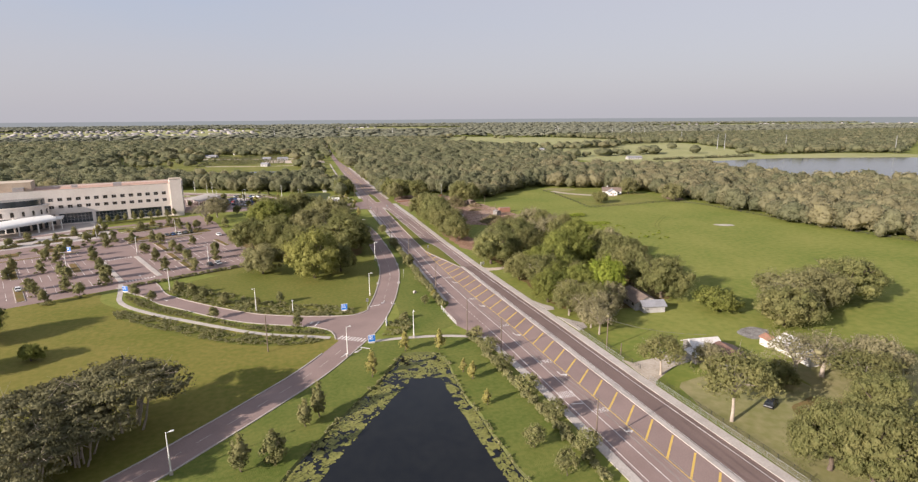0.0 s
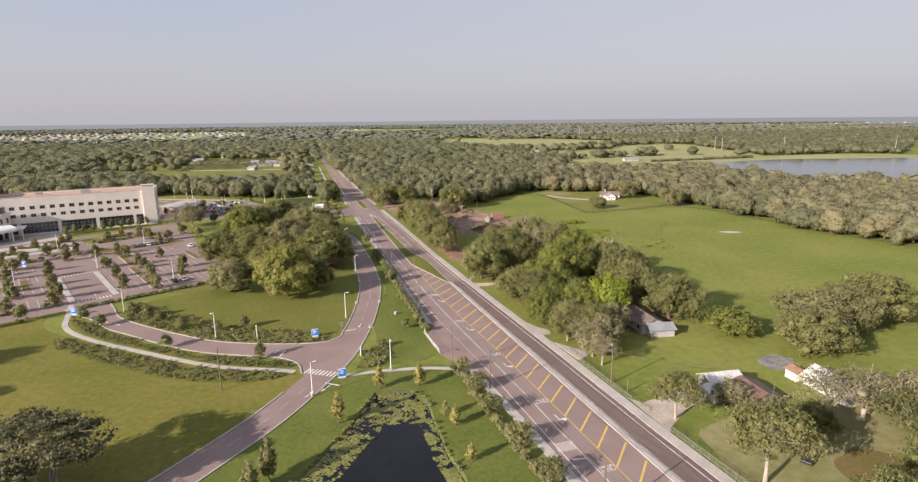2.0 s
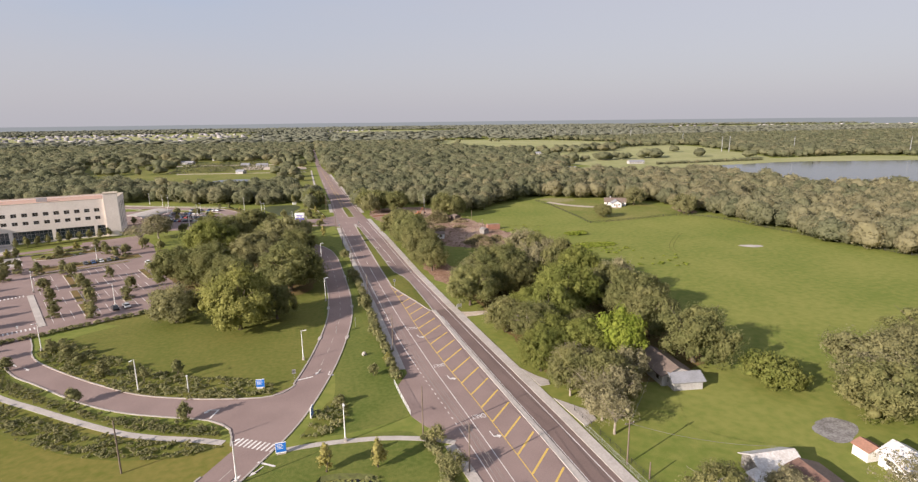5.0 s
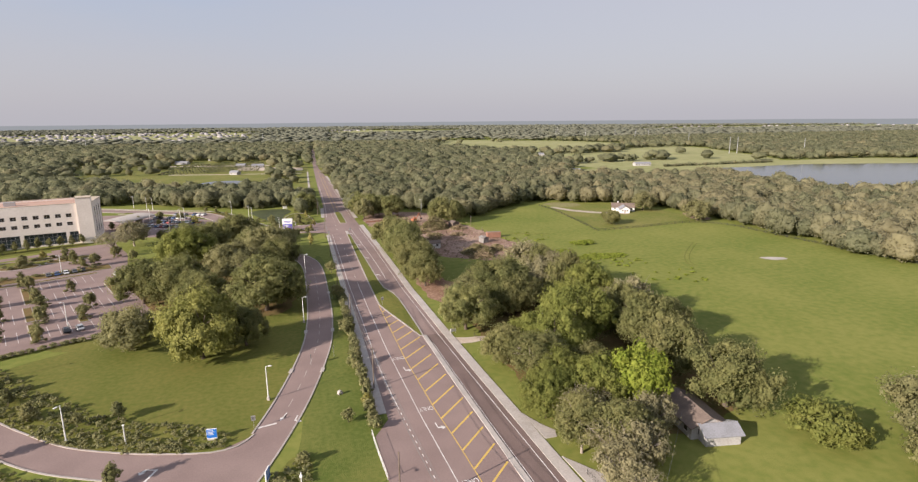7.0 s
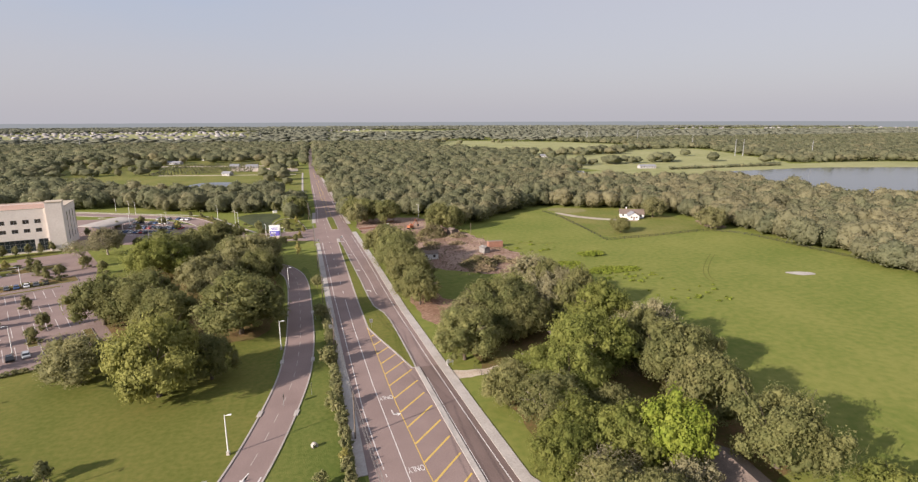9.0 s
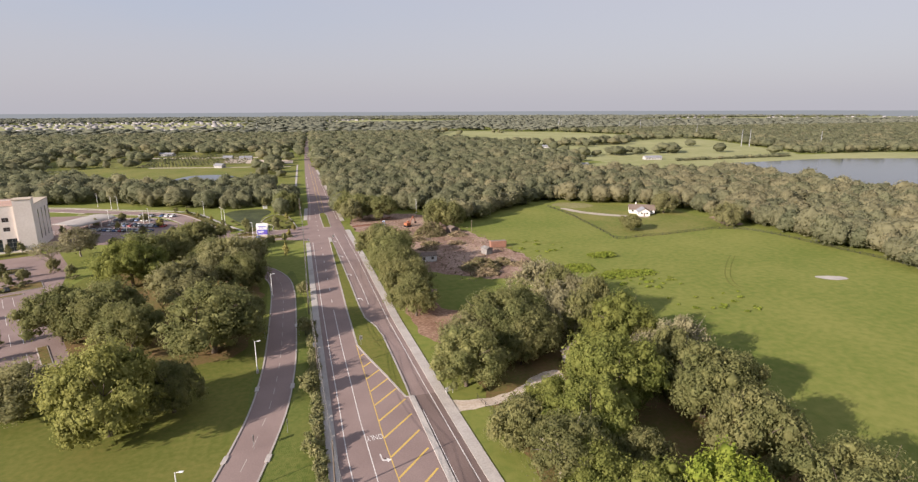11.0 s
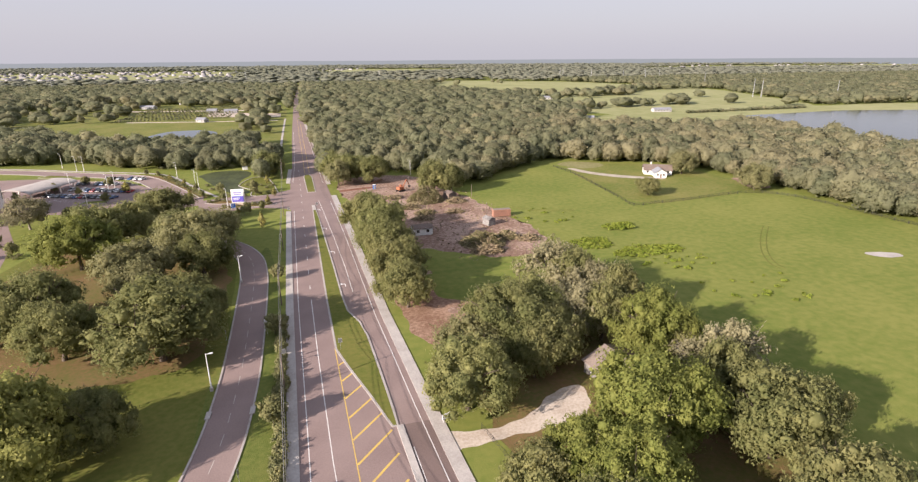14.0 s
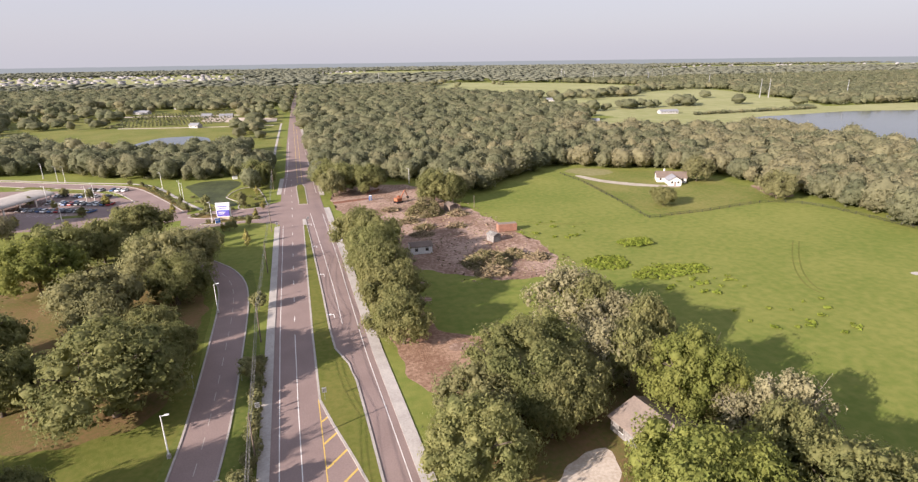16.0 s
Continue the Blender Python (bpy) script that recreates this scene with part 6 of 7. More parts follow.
for k, (x, y) in enumerate(((13, 398), (16, 400.6), (19, 398.4), (20, 387), (23.5, 388), (29, 389), (32, 388), (35.5, 387.5), (38, 387), (24, 404.5), (27, 404), (34, 406.8), (38, 409), (20.5, 408), (36, 420), (33.5, 426), (38.6, 425), (11, 424), (7.5, 434), (27, 430), (24, 482), (15, 481), (6, 479), (-3, 480), (-12, 485), (-24, 491), (-36, 496), (-48, 503), (-60, 511))):
    plant("shrub", x, y, rr_.uniform(0.9, 1.7) * (1.6 if y > 470 else 1), rr_.uniform(0.9, 1.5) * (2.0 if y > 470 else 1), "shrubs at the hospital entrance")
b_ = thing("pump_box", "small white pump box at a pond's edge", "utility box", (22.6, 474.5, 0), 10)
part("body", bevelled(boxes((-1.3, 1.3, -0.7, 0.7, -0.1, 1.5)), 0.06), M_WHITE, b_)
part("lid", bevelled(boxes((-1.4, 1.4, -0.8, 0.8, 1.5, 1.65)), 0.04), M_GALV, b_)

# pond: lily pads and reeds
def lilies():
    rng = np.random.default_rng(3)
    rim = ragged(POND, 3.0, 0.5, 3)
    c = rim.mean(0)
    vs, fs, n = [], [], 0
    hexa = np.array([(math.cos(a), math.sin(a), 0) for a in np.linspace(0, 2 * math.pi, 8)[:-1]])
    ff = np.array([(0, i, i + 1) for i in range(1, 6)])
    for _ in range(36000):
        i = rng.integers(0, len(rim))
        t = rng.uniform(0, 1)
        p = rim[i] * (1 - t) + rim[(i + 1) % len(rim)] * t
        if p[1] < 80:
            continue
        west, north = p[0] < 22, p[1] > 136
        e = rim[(i + 1) % len(rim)] - rim[i]
        d = np.array([-e[1], e[0]]) / np.linalg.norm(e)
        d = d if d @ (c - p) > 0 else -d
        dist = rng.uniform(0.7, 3.2) if not west else rng.uniform(0.6, 6.4)
        if north:
            dist = rng.uniform(0.5, 14.0)
        q = p + d * dist
        k = 0.6 * noise.noise(Vector((q[0] * 0.2, q[1] * 0.2, 3.0))) + 0.8 * noise.noise(Vector((q[0] * 0.7, q[1] * 0.7, 7.0)))
        if k < rng.uniform(-0.25, 0.4) - (0.1 if north or west else 0.0):
            continue
        s = rng.uniform(0.1, 0.27)
        vs.append(hexa * s + [q[0], q[1], -0.305 + rng.uniform(0, 0.015)])
        fs.append(ff + n)
        n += 7
    return np.concatenate(vs), np.concatenate(fs)


tagged(new("lily_pads", tri_mesh("lily_pads", *lilies(), M_LILY)), "yellow-green lily pads floating along a pond's edge", "water plants", kind="stuff")
rim_ = ragged(POND, 3.0, 0.5, 3)
x_, y_, rng_ = scatter(9, -10, 40, 80, 143, 1.0, lambda x, y: inside(list(map(tuple, rim_)), x, y) & ~inside(list(map(tuple, rim_.mean(0) + (rim_ - rim_.mean(0)) * 0.965)), x, y))
tagged(woods("bank_reeds", 51, x_, y_, rng_, 0.5, 0.5, M_SHRUB, "rough grasses along a pond's bank", hull=False, models=4, lumps=4, cards=22, size=0.14, level=0, low=0.0), "", "grasses")


# ---- cars ----
CAR_COLOURS = {"white": (0.75, 0.75, 0.74), "silver": (0.45, 0.46, 0.47), "black": (0.02, 0.02, 0.022), "blue": (0.05, 0.1, 0.22), "red": (0.3, 0.03, 0.03), "grey": (0.14, 0.145, 0.15)}
CAR_PAINT = {k: material("car_paint_" + k, c, 0.25, metal=0.3 if k in ("silver", "grey") else 0.0, spec=0.6) for k, c in CAR_COLOURS.items()}


def car(x, y, turn, colour):
    c = thing("parked_car", "%s parked car with dark windows" % colour, "car", (x, y, 0.03), turn, "parked cars")
    bm = bmesh.new()
    prof = [(-2.25, 0.35), (-2.3, 0.75), (-2.1, 0.95), (-1.2, 1.0), (1.2, 0.98), (2.1, 0.85), (2.25, 0.6), (2.2, 0.32)]
    rings = [[bm.verts.new((px, w, pz)) for px, pz in prof] for w in (-0.88, 0.88)]
    for i in range(len(prof)):
        j = (i + 1) % len(prof)
        bm.faces.new((rings[0][i], rings[0][j], rings[1][j], rings[1][i]))
    bm.faces.new(rings[0][::-1])
    bm.faces.new(rings[1])
    body = part("body", bevelled(bm, 0.06), CAR_PAINT[colour], c)
    bm = bmesh.new()
    lo = [bm.verts.new(p) for p in ((-1.75, -0.82, 0.97), (1.25, -0.82, 0.97), (1.25, 0.82, 0.97), (-1.75, 0.82, 0.97))]
    hi = [bm.verts.new(p) for p in ((-1.25, -0.66, 1.42), (0.45, -0.66, 1.44), (0.45, 0.66, 1.44), (-1.25, 0.66, 1.42))]
    for i in range(4):
        bm.faces.new((lo[i], lo[(i + 1) % 4], hi[(i + 1) % 4], hi[i]))
    bm.faces.new(hi)
    part("window_glass", bm, M_CAR_GLASS, c)
    part("roof", bevelled(boxes((-1.27, 0.47, -0.67, 0.67, 1.42, 1.48)), 0.02), CAR_PAINT[colour], c)
    for wx in (-1.4, 1.4):
        for wy in (-0.84, 0.84):
            w = part("wheel", rod(bmesh.new(), (wx, wy - 0.1, 0.32), (wx, wy + 0.1, 0.32), 0.32, sides=12), M_TYRE, c)
            part("rim", rod(bmesh.new(), (wx, wy - 0.11, 0.32), (wx, wy + 0.11, 0.32), 0.19, sides=10), M_GALV, w)
    return c


LOT_CARS = [(-34.2, 254.6, "black"), (-31.2, 256, "silver"), (-64.4, 325, "grey"), (-61.8, 326.2, "blue"), (-59.2, 327.4, "white"), (-56.6, 328.6, "grey"), (-54, 329.8, "black"), (-38.6, 318, "white"), (-95, 238, "white"), (-108, 262, "silver")]
for x, y, cl in LOT_CARS:
    car(x, y, 115, cl)
for k in range(16):
    q = np.array([-50.0, 428.0]) + np.array([0.94, -0.34]) * 3.0 * (k % 8) + np.array([0.34, 0.94]) * 12.0 * (k // 8)
    car(*q, 70, ("white", "silver", "grey", "black", "red", "blue")[(k * 5 + k // 8) % 6])

# canopy over the north entrance
for k in range(34):
    row, j = divmod(k, 9)
    q = np.array([-66.0, 428.0]) + np.array([0.94, -0.34]) * (j * 3.1 + 6 * (row % 2)) + np.array([0.34, 0.94]) * (row * 13.0 + 6)
    if (k * 7) % 5:
        car(*q, 70 + 180 * (k % 2), ("silver", "white", "grey", "black", "white", "blue", "silver")[(k * 3 + row) % 7])
n_can = thing("arched_canopy", "long pale arched canopy on columns over a drop-off", "canopy", (-66, 440, 0), 66)
bm = bmesh.new()
for k in range(12):
    a0, a1 = math.pi * k / 12, math.pi * (k + 1) / 12
    y0, y1, z0, z1 = -8 * math.cos(a0), -8 * math.cos(a1), 3.6 + 1.5 * math.sin(a0), 3.6 + 1.5 * math.sin(a1)
    q = [bm.verts.new(p) for p in ((-14, y0, z0), (14, y0, z0), (14, y1, z1), (-14, y1, z1))]
    q2 = [bm.verts.new((v.co.x, v.co.y, v.co.z - 0.3)) for v in q]
    bm.faces.new(q)
    bm.faces.new(q2[::-1])
    for i, j in ((0, 3), (1, 2)):
        bm.faces.new((q[i], q[j], q2[j], q2[i]))
bmesh.ops.remove_doubles(bm, verts=bm.verts[:], dist=0.001)
part("roof", bm, M_CONCRETE, n_can)
for x in (-12, -4, 4, 12):
    for y in (-7.2, 7.2):
        part("column", rod(bmesh.new(), (x, y, -0.1), (x, y, 3.8), 0.3, sides=8), M_STUCCO, n_can)


# ---- houses, sheds, cleared lot ----
def gable_house(name, label, x, y, turn, w, d, eave, ridge, wall_mat, roof_mats, category="house", over=0.5, windows=True, chimney=False, z=0.0):
    """A house with its ridge along its own y; roof_mats: for the slopes on its -x and +x sides."""
    h = thing(name, label, category, (x, y, z), turn)
    bm = bmesh.new()
    prof = [(-w / 2, -0.1), (w / 2, -0.1), (w / 2, eave), (0, ridge - 0.05), (-w / 2, eave)]
    ends = [[bm.verts.new((px, yy, pz)) for px, pz in prof] for yy in (-d / 2, d / 2)]
    bm.faces.new(ends[0])
    bm.faces.new(ends[1][::-1])
    for i in (0, 1, 4):
        j = (i + 1) % 5
        bm.faces.new((ends[0][j], ends[0][i], ends[1][i], ends[1][j]))
    bmesh.ops.recalc_face_normals(bm, faces=bm.faces[:])
    wall = part("wall", bm, wall_mat, h)
    slope = (ridge - eave) / (w / 2)
    for side, mat in zip((-1, 1), roof_mats):
        bm = bmesh.new()
        ex, ez = side * (w / 2 + over), eave - slope * over
        p = [(0, -d / 2 - over, ridge), (ex, -d / 2 - over, ez), (ex, d / 2 + over, ez), (0, d / 2 + over, ridge)]
        lo, hi = [bm.verts.new((a, b, c)) for a, b, c in p], [bm.verts.new((a, b, c + 0.16)) for a, b, c in p]
        bm.faces.new(hi)
        bm.faces.new(lo[::-1])
        for i in range(4):
            bm.faces.new((lo[i], lo[(i + 1) % 4], hi[(i + 1) % 4], hi[i]))
        bmesh.ops.recalc_face_normals(bm, faces=bm.faces[:])
        part("roof", bm, mat, h)
    if windows:
        n = max(1, int(d / 3.4))
        for side in (-1, 1):
            for k in range(n):
                yy = -d / 2 + d * (k + 0.5) / n
                win = part("window", boxes(sorted((side * (w / 2 - 0.03), side * (w / 2 + 0.03))) + [yy - 0.5, yy + 0.5, 1.0, 2.1]), M_GLASS_DARK, h)
                part("window_frame", boxes(sorted((side * w / 2, side * (w / 2 + 0.05))) + [yy - 0.6, yy + 0.6, 0.9, 1.0], sorted((side * w / 2, side * (w / 2 + 0.05))) + [yy - 0.6, yy + 0.6, 2.1, 2.2]), M_WHITE, win)
        for xx in (-w / 4, w / 4):
            part("window", boxes((xx - 0.5, xx + 0.5, -d / 2 - 0.03, -d / 2 + 0.03, 1.0, 2.1)), M_GLASS_DARK, h)
        part("door", boxes((-0.45, 0.45, -d / 2 - 0.04, -d / 2 + 0.02, -0.05, 2.0)), M_SHINGLE_BROWN, h)
    if chimney:
        part("chimney", boxes((w * 0.15, w * 0.15 + 0.7, d * 0.2, d * 0.2 + 0.7, eave, ridge + 1.0)), M_WALL_WHITE, h)
    return h


gable_house("cottage", "old grey cottage with weathered roof under oaks", 106, 161, -6, 7.5, 11.5, 2.6, 4.3, M_WALL_GREY, (M_SHINGLE_BROWN, M_SHINGLE_BROWN))
gable_house("porch_wing", "pale tin-roofed front wing of an old cottage", 106.5, 154.6, -100, 4.6, 6.8, 2.2, 3.3, M_WALL_GREY, (M_TIN, M_SHINGLE_GREY), over=0.5, windows=False)
gable_house("tin_barn", "small barn with a bright tin roof", 99.9, 123.9, 84, 4.8, 7.6, 2.5, 3.8, M_WEATHERED, (M_TIN, M_TIN), "barn", windows=False)
gable_house("brown_barn", "barn with a rusty brown metal roof", 102.4, 117.2, -6, 7.2, 7.6, 2.3, 3.6, M_WEATHERED, (M_RUST_TIN, M_SHINGLE_BROWN), "barn")
gable_house("lean_to_shed", "low grey lean-to shed beside a barn", 95.2, 120.3, -6, 3.0, 4.4, 1.9, 2.4, M_WEATHERED, (M_TIN, M_TIN), "shed", 0.3, False)
gable_house("white_cottage", "white cottage with a pale metal roof", 121.8, 114.2, -4, 6.0, 11.0, 2.6, 4.1, M_WALL_WHITE, (M_TIN, M_TIN))
gable_house("red_roofed_shed", "small white shed with a rusty red roof", 119.6, 122.2, -4, 3.2, 3.0, 2.1, 2.8, M_WALL_WHITE, (M_RED_BROWN, M_RED_BROWN), "shed", 0.3, False)
gable_house("tan_house", "low house with tan shingle roof under oaks", 109.4, 223.2, 10, 10.5, 9.5, 2.7, 4.6, M_WEATHERED, (M_SHINGLE_TAN, M_SHINGLE_BROWN))
gable_house("white_farmhouse", "white farmhouse with a dark shingle roof beside woods", 237.5, 392, 62, 8, 14, 2.6, 4.8, M_WALL_WHITE, (M_SHINGLE_BROWN, M_SHINGLE_BROWN), chimney=True)
gable_house("farmhouse_wing", "white gabled front wing of a farmhouse", 234, 385, -22, 6, 7, 2.5, 4.4, M_WALL_WHITE, (M_SHINGLE_GREY, M_SHINGLE_BROWN))
gable_house("derelict_house", "derelict white cottage with a dark sagging roof on bare soil", 92.6, 326.6, 88, 5.4, 7.0, 2.5, 3.3, M_WHITE, (M_SHINGLE_BROWN, M_SHINGLE_BROWN), "house", 0.3)
gable_house("grey_shed", "small weathered dark grey shed on bare soil", 119.4, 329.6, 20, 3.2, 3.8, 2.4, 3.1, M_WEATHERED, (M_WEATHERED, M_SHINGLE_GREY), "shed", 0.2, False)
for x, y, a, w, d in ((-126, 944, 70, 11, 32), (14, 806, 80, 9, 14), (-18, 850, 85, 12, 24), (-37, 754, 60, 9, 16), (-40, 862, 80, 10, 18), (-96, 1010, 20, 10, 16), (20, 862, 85, 8, 40), (330, 640, 60, 10, 30), (455, 690, 80, 11, 34), (306, 702, 60, 11, 34), (276, 695, 70, 9, 24), (468, 990, 60, 12, 30), (421, 917, 70, 10, 20)):
    gable_house("meadow_house", "pale low house among meadow trees", x, y, a, w * 0.8, d * 0.6, 2.8, 4.6, M_WALL_GREY, (M_SHINGLE_GREY, M_SHINGLE_TAN))

c = thing("shipping_container", "rusty red steel shipping container at a field's edge", "container", (127.9, 339.0, 0), -4)
part("body", bevelled(boxes((-3.6, 3.6, -1.25, 1.25, 0.1, 2.9)), 0.05), M_RED_BROWN, c)
part("roof", boxes((-3.55, 3.55, -1.2, 1.2, 2.9, 2.95)), M_SHINGLE_TAN, c)
for k in range(17):
    part("rib", boxes((-3.4 + 0.42 * k, -3.25 + 0.42 * k, -1.3, -1.24, 0.25, 2.75)), M_RED_BROWN, c)


def brush_heap(x, y, rx, ry, h, seed, leafy=True):
    """A heap of felled branches and logs."""
    rng = np.random.default_rng(seed)
    pieces = []
    for _ in range(260):
        a, q = rng.uniform(0, 6.28), rng.uniform(0, 1) ** 0.6
        top = h * (1 - q * q)
        p = np.array([math.cos(a) * rx * q, math.sin(a) * ry * q, rng.uniform(0.0, 1) * top])
        d = rng.normal(0, 1, 3) * [1, 1, 0.35]
        d /= np.linalg.norm(d)
        ln = rng.uniform(1.0, 4.5)
        r = rng.uniform(0.05, 0.24)
        pieces.append(tube([p - d * ln / 2, p, p + d * ln / 2 + [0, 0, 0.1]], [r, r * 0.9, r * 0.5], 5))
    v, f = join(*pieces)
    v[:, 2] = np.maximum(v[:, 2], -0.05)
    heap = thing("brush_heap", "heap of felled branches and logs on bare soil", "brush heap", (x, y, 0))
    ob = new("brushwood", tri_mesh("brushwood", v, f, M_BRUSH))
    ob.parent = heap
    cards = 6500 if leafy else 900
    a, q = rng.uniform(0, 6.28, cards), rng.uniform(0, 1, cards) ** 0.6
    at = np.stack([np.cos(a) * rx * q, np.sin(a) * ry * q, h * (1 - q * q) * rng.uniform(0.0, 1.0, cards) ** 0.4 * (1 + 0.25 * np.sin(3 * a + 5 * q)) + 0.1], 1)
    ob = new("withered_foliage", tri_mesh("withered_foliage", *leaf_cards(rng, at, np.tile([0, 0, 1.0], (cards, 1)), 0.3, 0.9), M_BRUSH if not leafy else M_BRUSH_LEAF))
    ob.parent = heap


for k, r in enumerate(((104.6, 372, 8.5, 7, 6.0), (110, 309.5, 8, 7.5, 3.4), (100, 352, 4, 3, 1.2), (120, 313, 4.5, 3.5, 2.0), (109, 301, 6, 3.5, 2.2), (104, 260, 5, 2.5, 1.0), (117, 366, 4, 3, 1.8), (96, 362, 4, 3, 1.6), (127, 309, 4, 3, 1.2), (97, 344, 4, 3, 0.9), (112, 350, 3.5, 2, 0.8), (92, 381, 3.5, 2.5, 1.1))):
    brush_heap(*r, 80 + k, k in (0, 1, 2, 3))

gable_house("dark_shed", "low dark timber shed beside a brush heap", 116, 372.4, 18, 4.2, 4.6, 2.8, 3.5, M_SHINGLE_BROWN, (M_SHINGLE_BROWN, M_SHINGLE_BROWN), "shed", 0.2, False)
for x, y, hgt in ((126.3, 373, 5.5), (122, 340.1, 5.5), (102.6, 398.9, 5.5)):
    q = thing("timber_post", "slim weathered timber post", "post", (x, y, 0), 0, "posts round the cleared lot")
    part("shaft", rod(bmesh.new(), (0, 0, -0.3), (0, 0, hgt), 0.14, 0.1, 7), M_WOOD_POLE, q)
    part("cap", rod(bmesh.new(), (0, 0, hgt), (0, 0, hgt + 0.06), 0.13, 0.13, 7), M_GALV, q)
for pts_ in (((69.6, 401), (78, 402.6), (86.5, 404.2)), ((86, 412), (89, 417), (93, 420.5))):
    f = thing("silt_fence", "low rusty orange silt fence on stakes", "fence", group="silt fences")
    line_ = curve(pts_, 2.2)
    for q in line_:
        part("stake", rod(bmesh.new(), (*q, -0.2), (*q, 1.1), 0.05, 0.05, 5), M_WOOD_POLE, f)
    part("fabric", slab(shifted(line_, -0.03), shifted(line_, 0.03), 0.0, 0.9), M_RED_BROWN, f)
for x, y, turn in ((82.7, 320.6, 20), (81.5, 306, -15)):
    q = thing("scrap_sheet_pile", "pile of rusty orange scrap sheets under trees", "scrap pile", (x, y, 0), turn, "scrap under the trees")
    for k, (dx, dy, z, a, b) in enumerate(((0, 0, 0.0, 1.9, 1.2), (0.3, 0.2, 0.3, 1.6, 1.1), (-0.3, -0.1, 0.6, 1.5, 1.0), (0.1, 0.3, 0.9, 1.2, 0.8))):
        part("sheet", bevelled(boxes((dx - a, dx + a, dy - b, dy + b, z - 0.05, z + 0.24)), 0.04), M_ORANGE if k % 2 else M_RED_BROWN, q)

e = thing("excavator", "orange tracked excavator with a raised arm", "excavator", (97.6, 393.5, 0), 30)
for yy in (-1.1, 1.1):
    part("track", bevelled(boxes((-1.9, 1.9, yy - 0.3, yy + 0.3, 0.0, 0.8)), 0.15), M_BLACK, e)
part("house", bevelled(boxes((-1.7, 1.2, -1.2, 1.2, 0.9, 2.3)), 0.1), M_ORANGE, e)
cab = part("cab", bevelled(boxes((0.2, 1.4, 0.2, 1.2, 1.8, 3.0)), 0.08), M_ORANGE, e)
part("cab_window", boxes((0.35, 1.42, 0.3, 1.1, 2.2, 2.9)), M_CAR_GLASS, cab)
part("boom", rod(bmesh.new(), (1.0, -0.2, 1.7), (3.6, -0.2, 5.2), 0.3, 0.22, 6), M_ORANGE, e)
part("stick", rod(bmesh.new(), (3.6, -0.2, 5.2), (5.2, -0.2, 2.2), 0.22, 0.16, 6), M_ORANGE, e)
part("bucket", bevelled(boxes((4.8, 5.7, -0.7, 0.3, 1.3, 2.2)), 0.1), M_BLACK, e)
t = thing("portable_toilet", "blue portable toilet cabin", "toilet cabin", (86.3, 402.2, 0))
part("cabin", bevelled(boxes((-0.6, 0.6, -0.6, 0.6, 0.0, 2.1)), 0.05), M_BLUE, t)
part("roof", bevelled(boxes((-0.65, 0.65, -0.65, 0.65, 2.1, 2.3)), 0.08), M_WHITE, t)
part("door", boxes((-0.4, 0.4, -0.63, -0.6, 0.1, 1.95)), M_GALV, t)
rng_ = np.random.default_rng(61)
at_ = np.stack([rng_.uniform(84, 138, 1500), rng_.uniform(294, 400, 1500), np.full(1500, 0.1)], 1)
mid_ = 112 - 0.12 * (at_[:, 1] - 345)
at_ = at_[np.abs(at_[:, 0] - mid_) < 21 - 0.04 * np.abs(at_[:, 1] - 335)]
tagged(new("cleared_debris", tri_mesh("cleared_debris", *leaf_cards(rng_, at_, np.tile([0, 0, 1.0], (len(at_), 1)), 0.42, 0.7), M_BRUSH)), "broken wood and clods strewn over cleared soil", "debris", kind="stuff")
lamp_post(110, 431, 8.0, 0, "roadside lamps")
for k, (x, y, s) in enumerate(((84, 408, 3.5), (90, 416, 4), (78, 415, 3), (88, 262, 3.5), (85, 300, 3.0), (84, 289, 3.2))):
    patch("soil_patch_%d" % (k + 1), [(x - s, y - s * 0.5), (x + s * 0.8, y - s * 0.6), (x + s, y + s * 0.4), (x - s * 0.7, y + s * 0.6)], M_DRY, "rusty bare soil beneath trees", 0.014, 90 + k, 0.5, 1.2)


# ---- far things ----
PYLONS = [(816, 1676), (824, 1672), (858, 1565), (896, 1466), (875, 1337), (977, 1425), (855, 1105), (727, 842), (738, 837), (783, 750), (905, 660), (1063, 1615), (993, 2026), (-420, 1500), (-60, 1750), (300, 1800)]
for x, y in PYLONS:
    p = thing("power_pylon", "tall pale steel power-line pole with crossarms", "pylon", (x, y, 0), 30, "power line")
    part("mast", rod(bmesh.new(), (0, 0, -0.5), (0, 0, 27), 0.7, 0.3, 8), M_GALV, p)
    for z in (20, 23, 26):
        part("crossarm", rod(bmesh.new(), (-3.2, 0, z), (3.2, 0, z), 0.16, 0.16, 5), M_GALV, p)


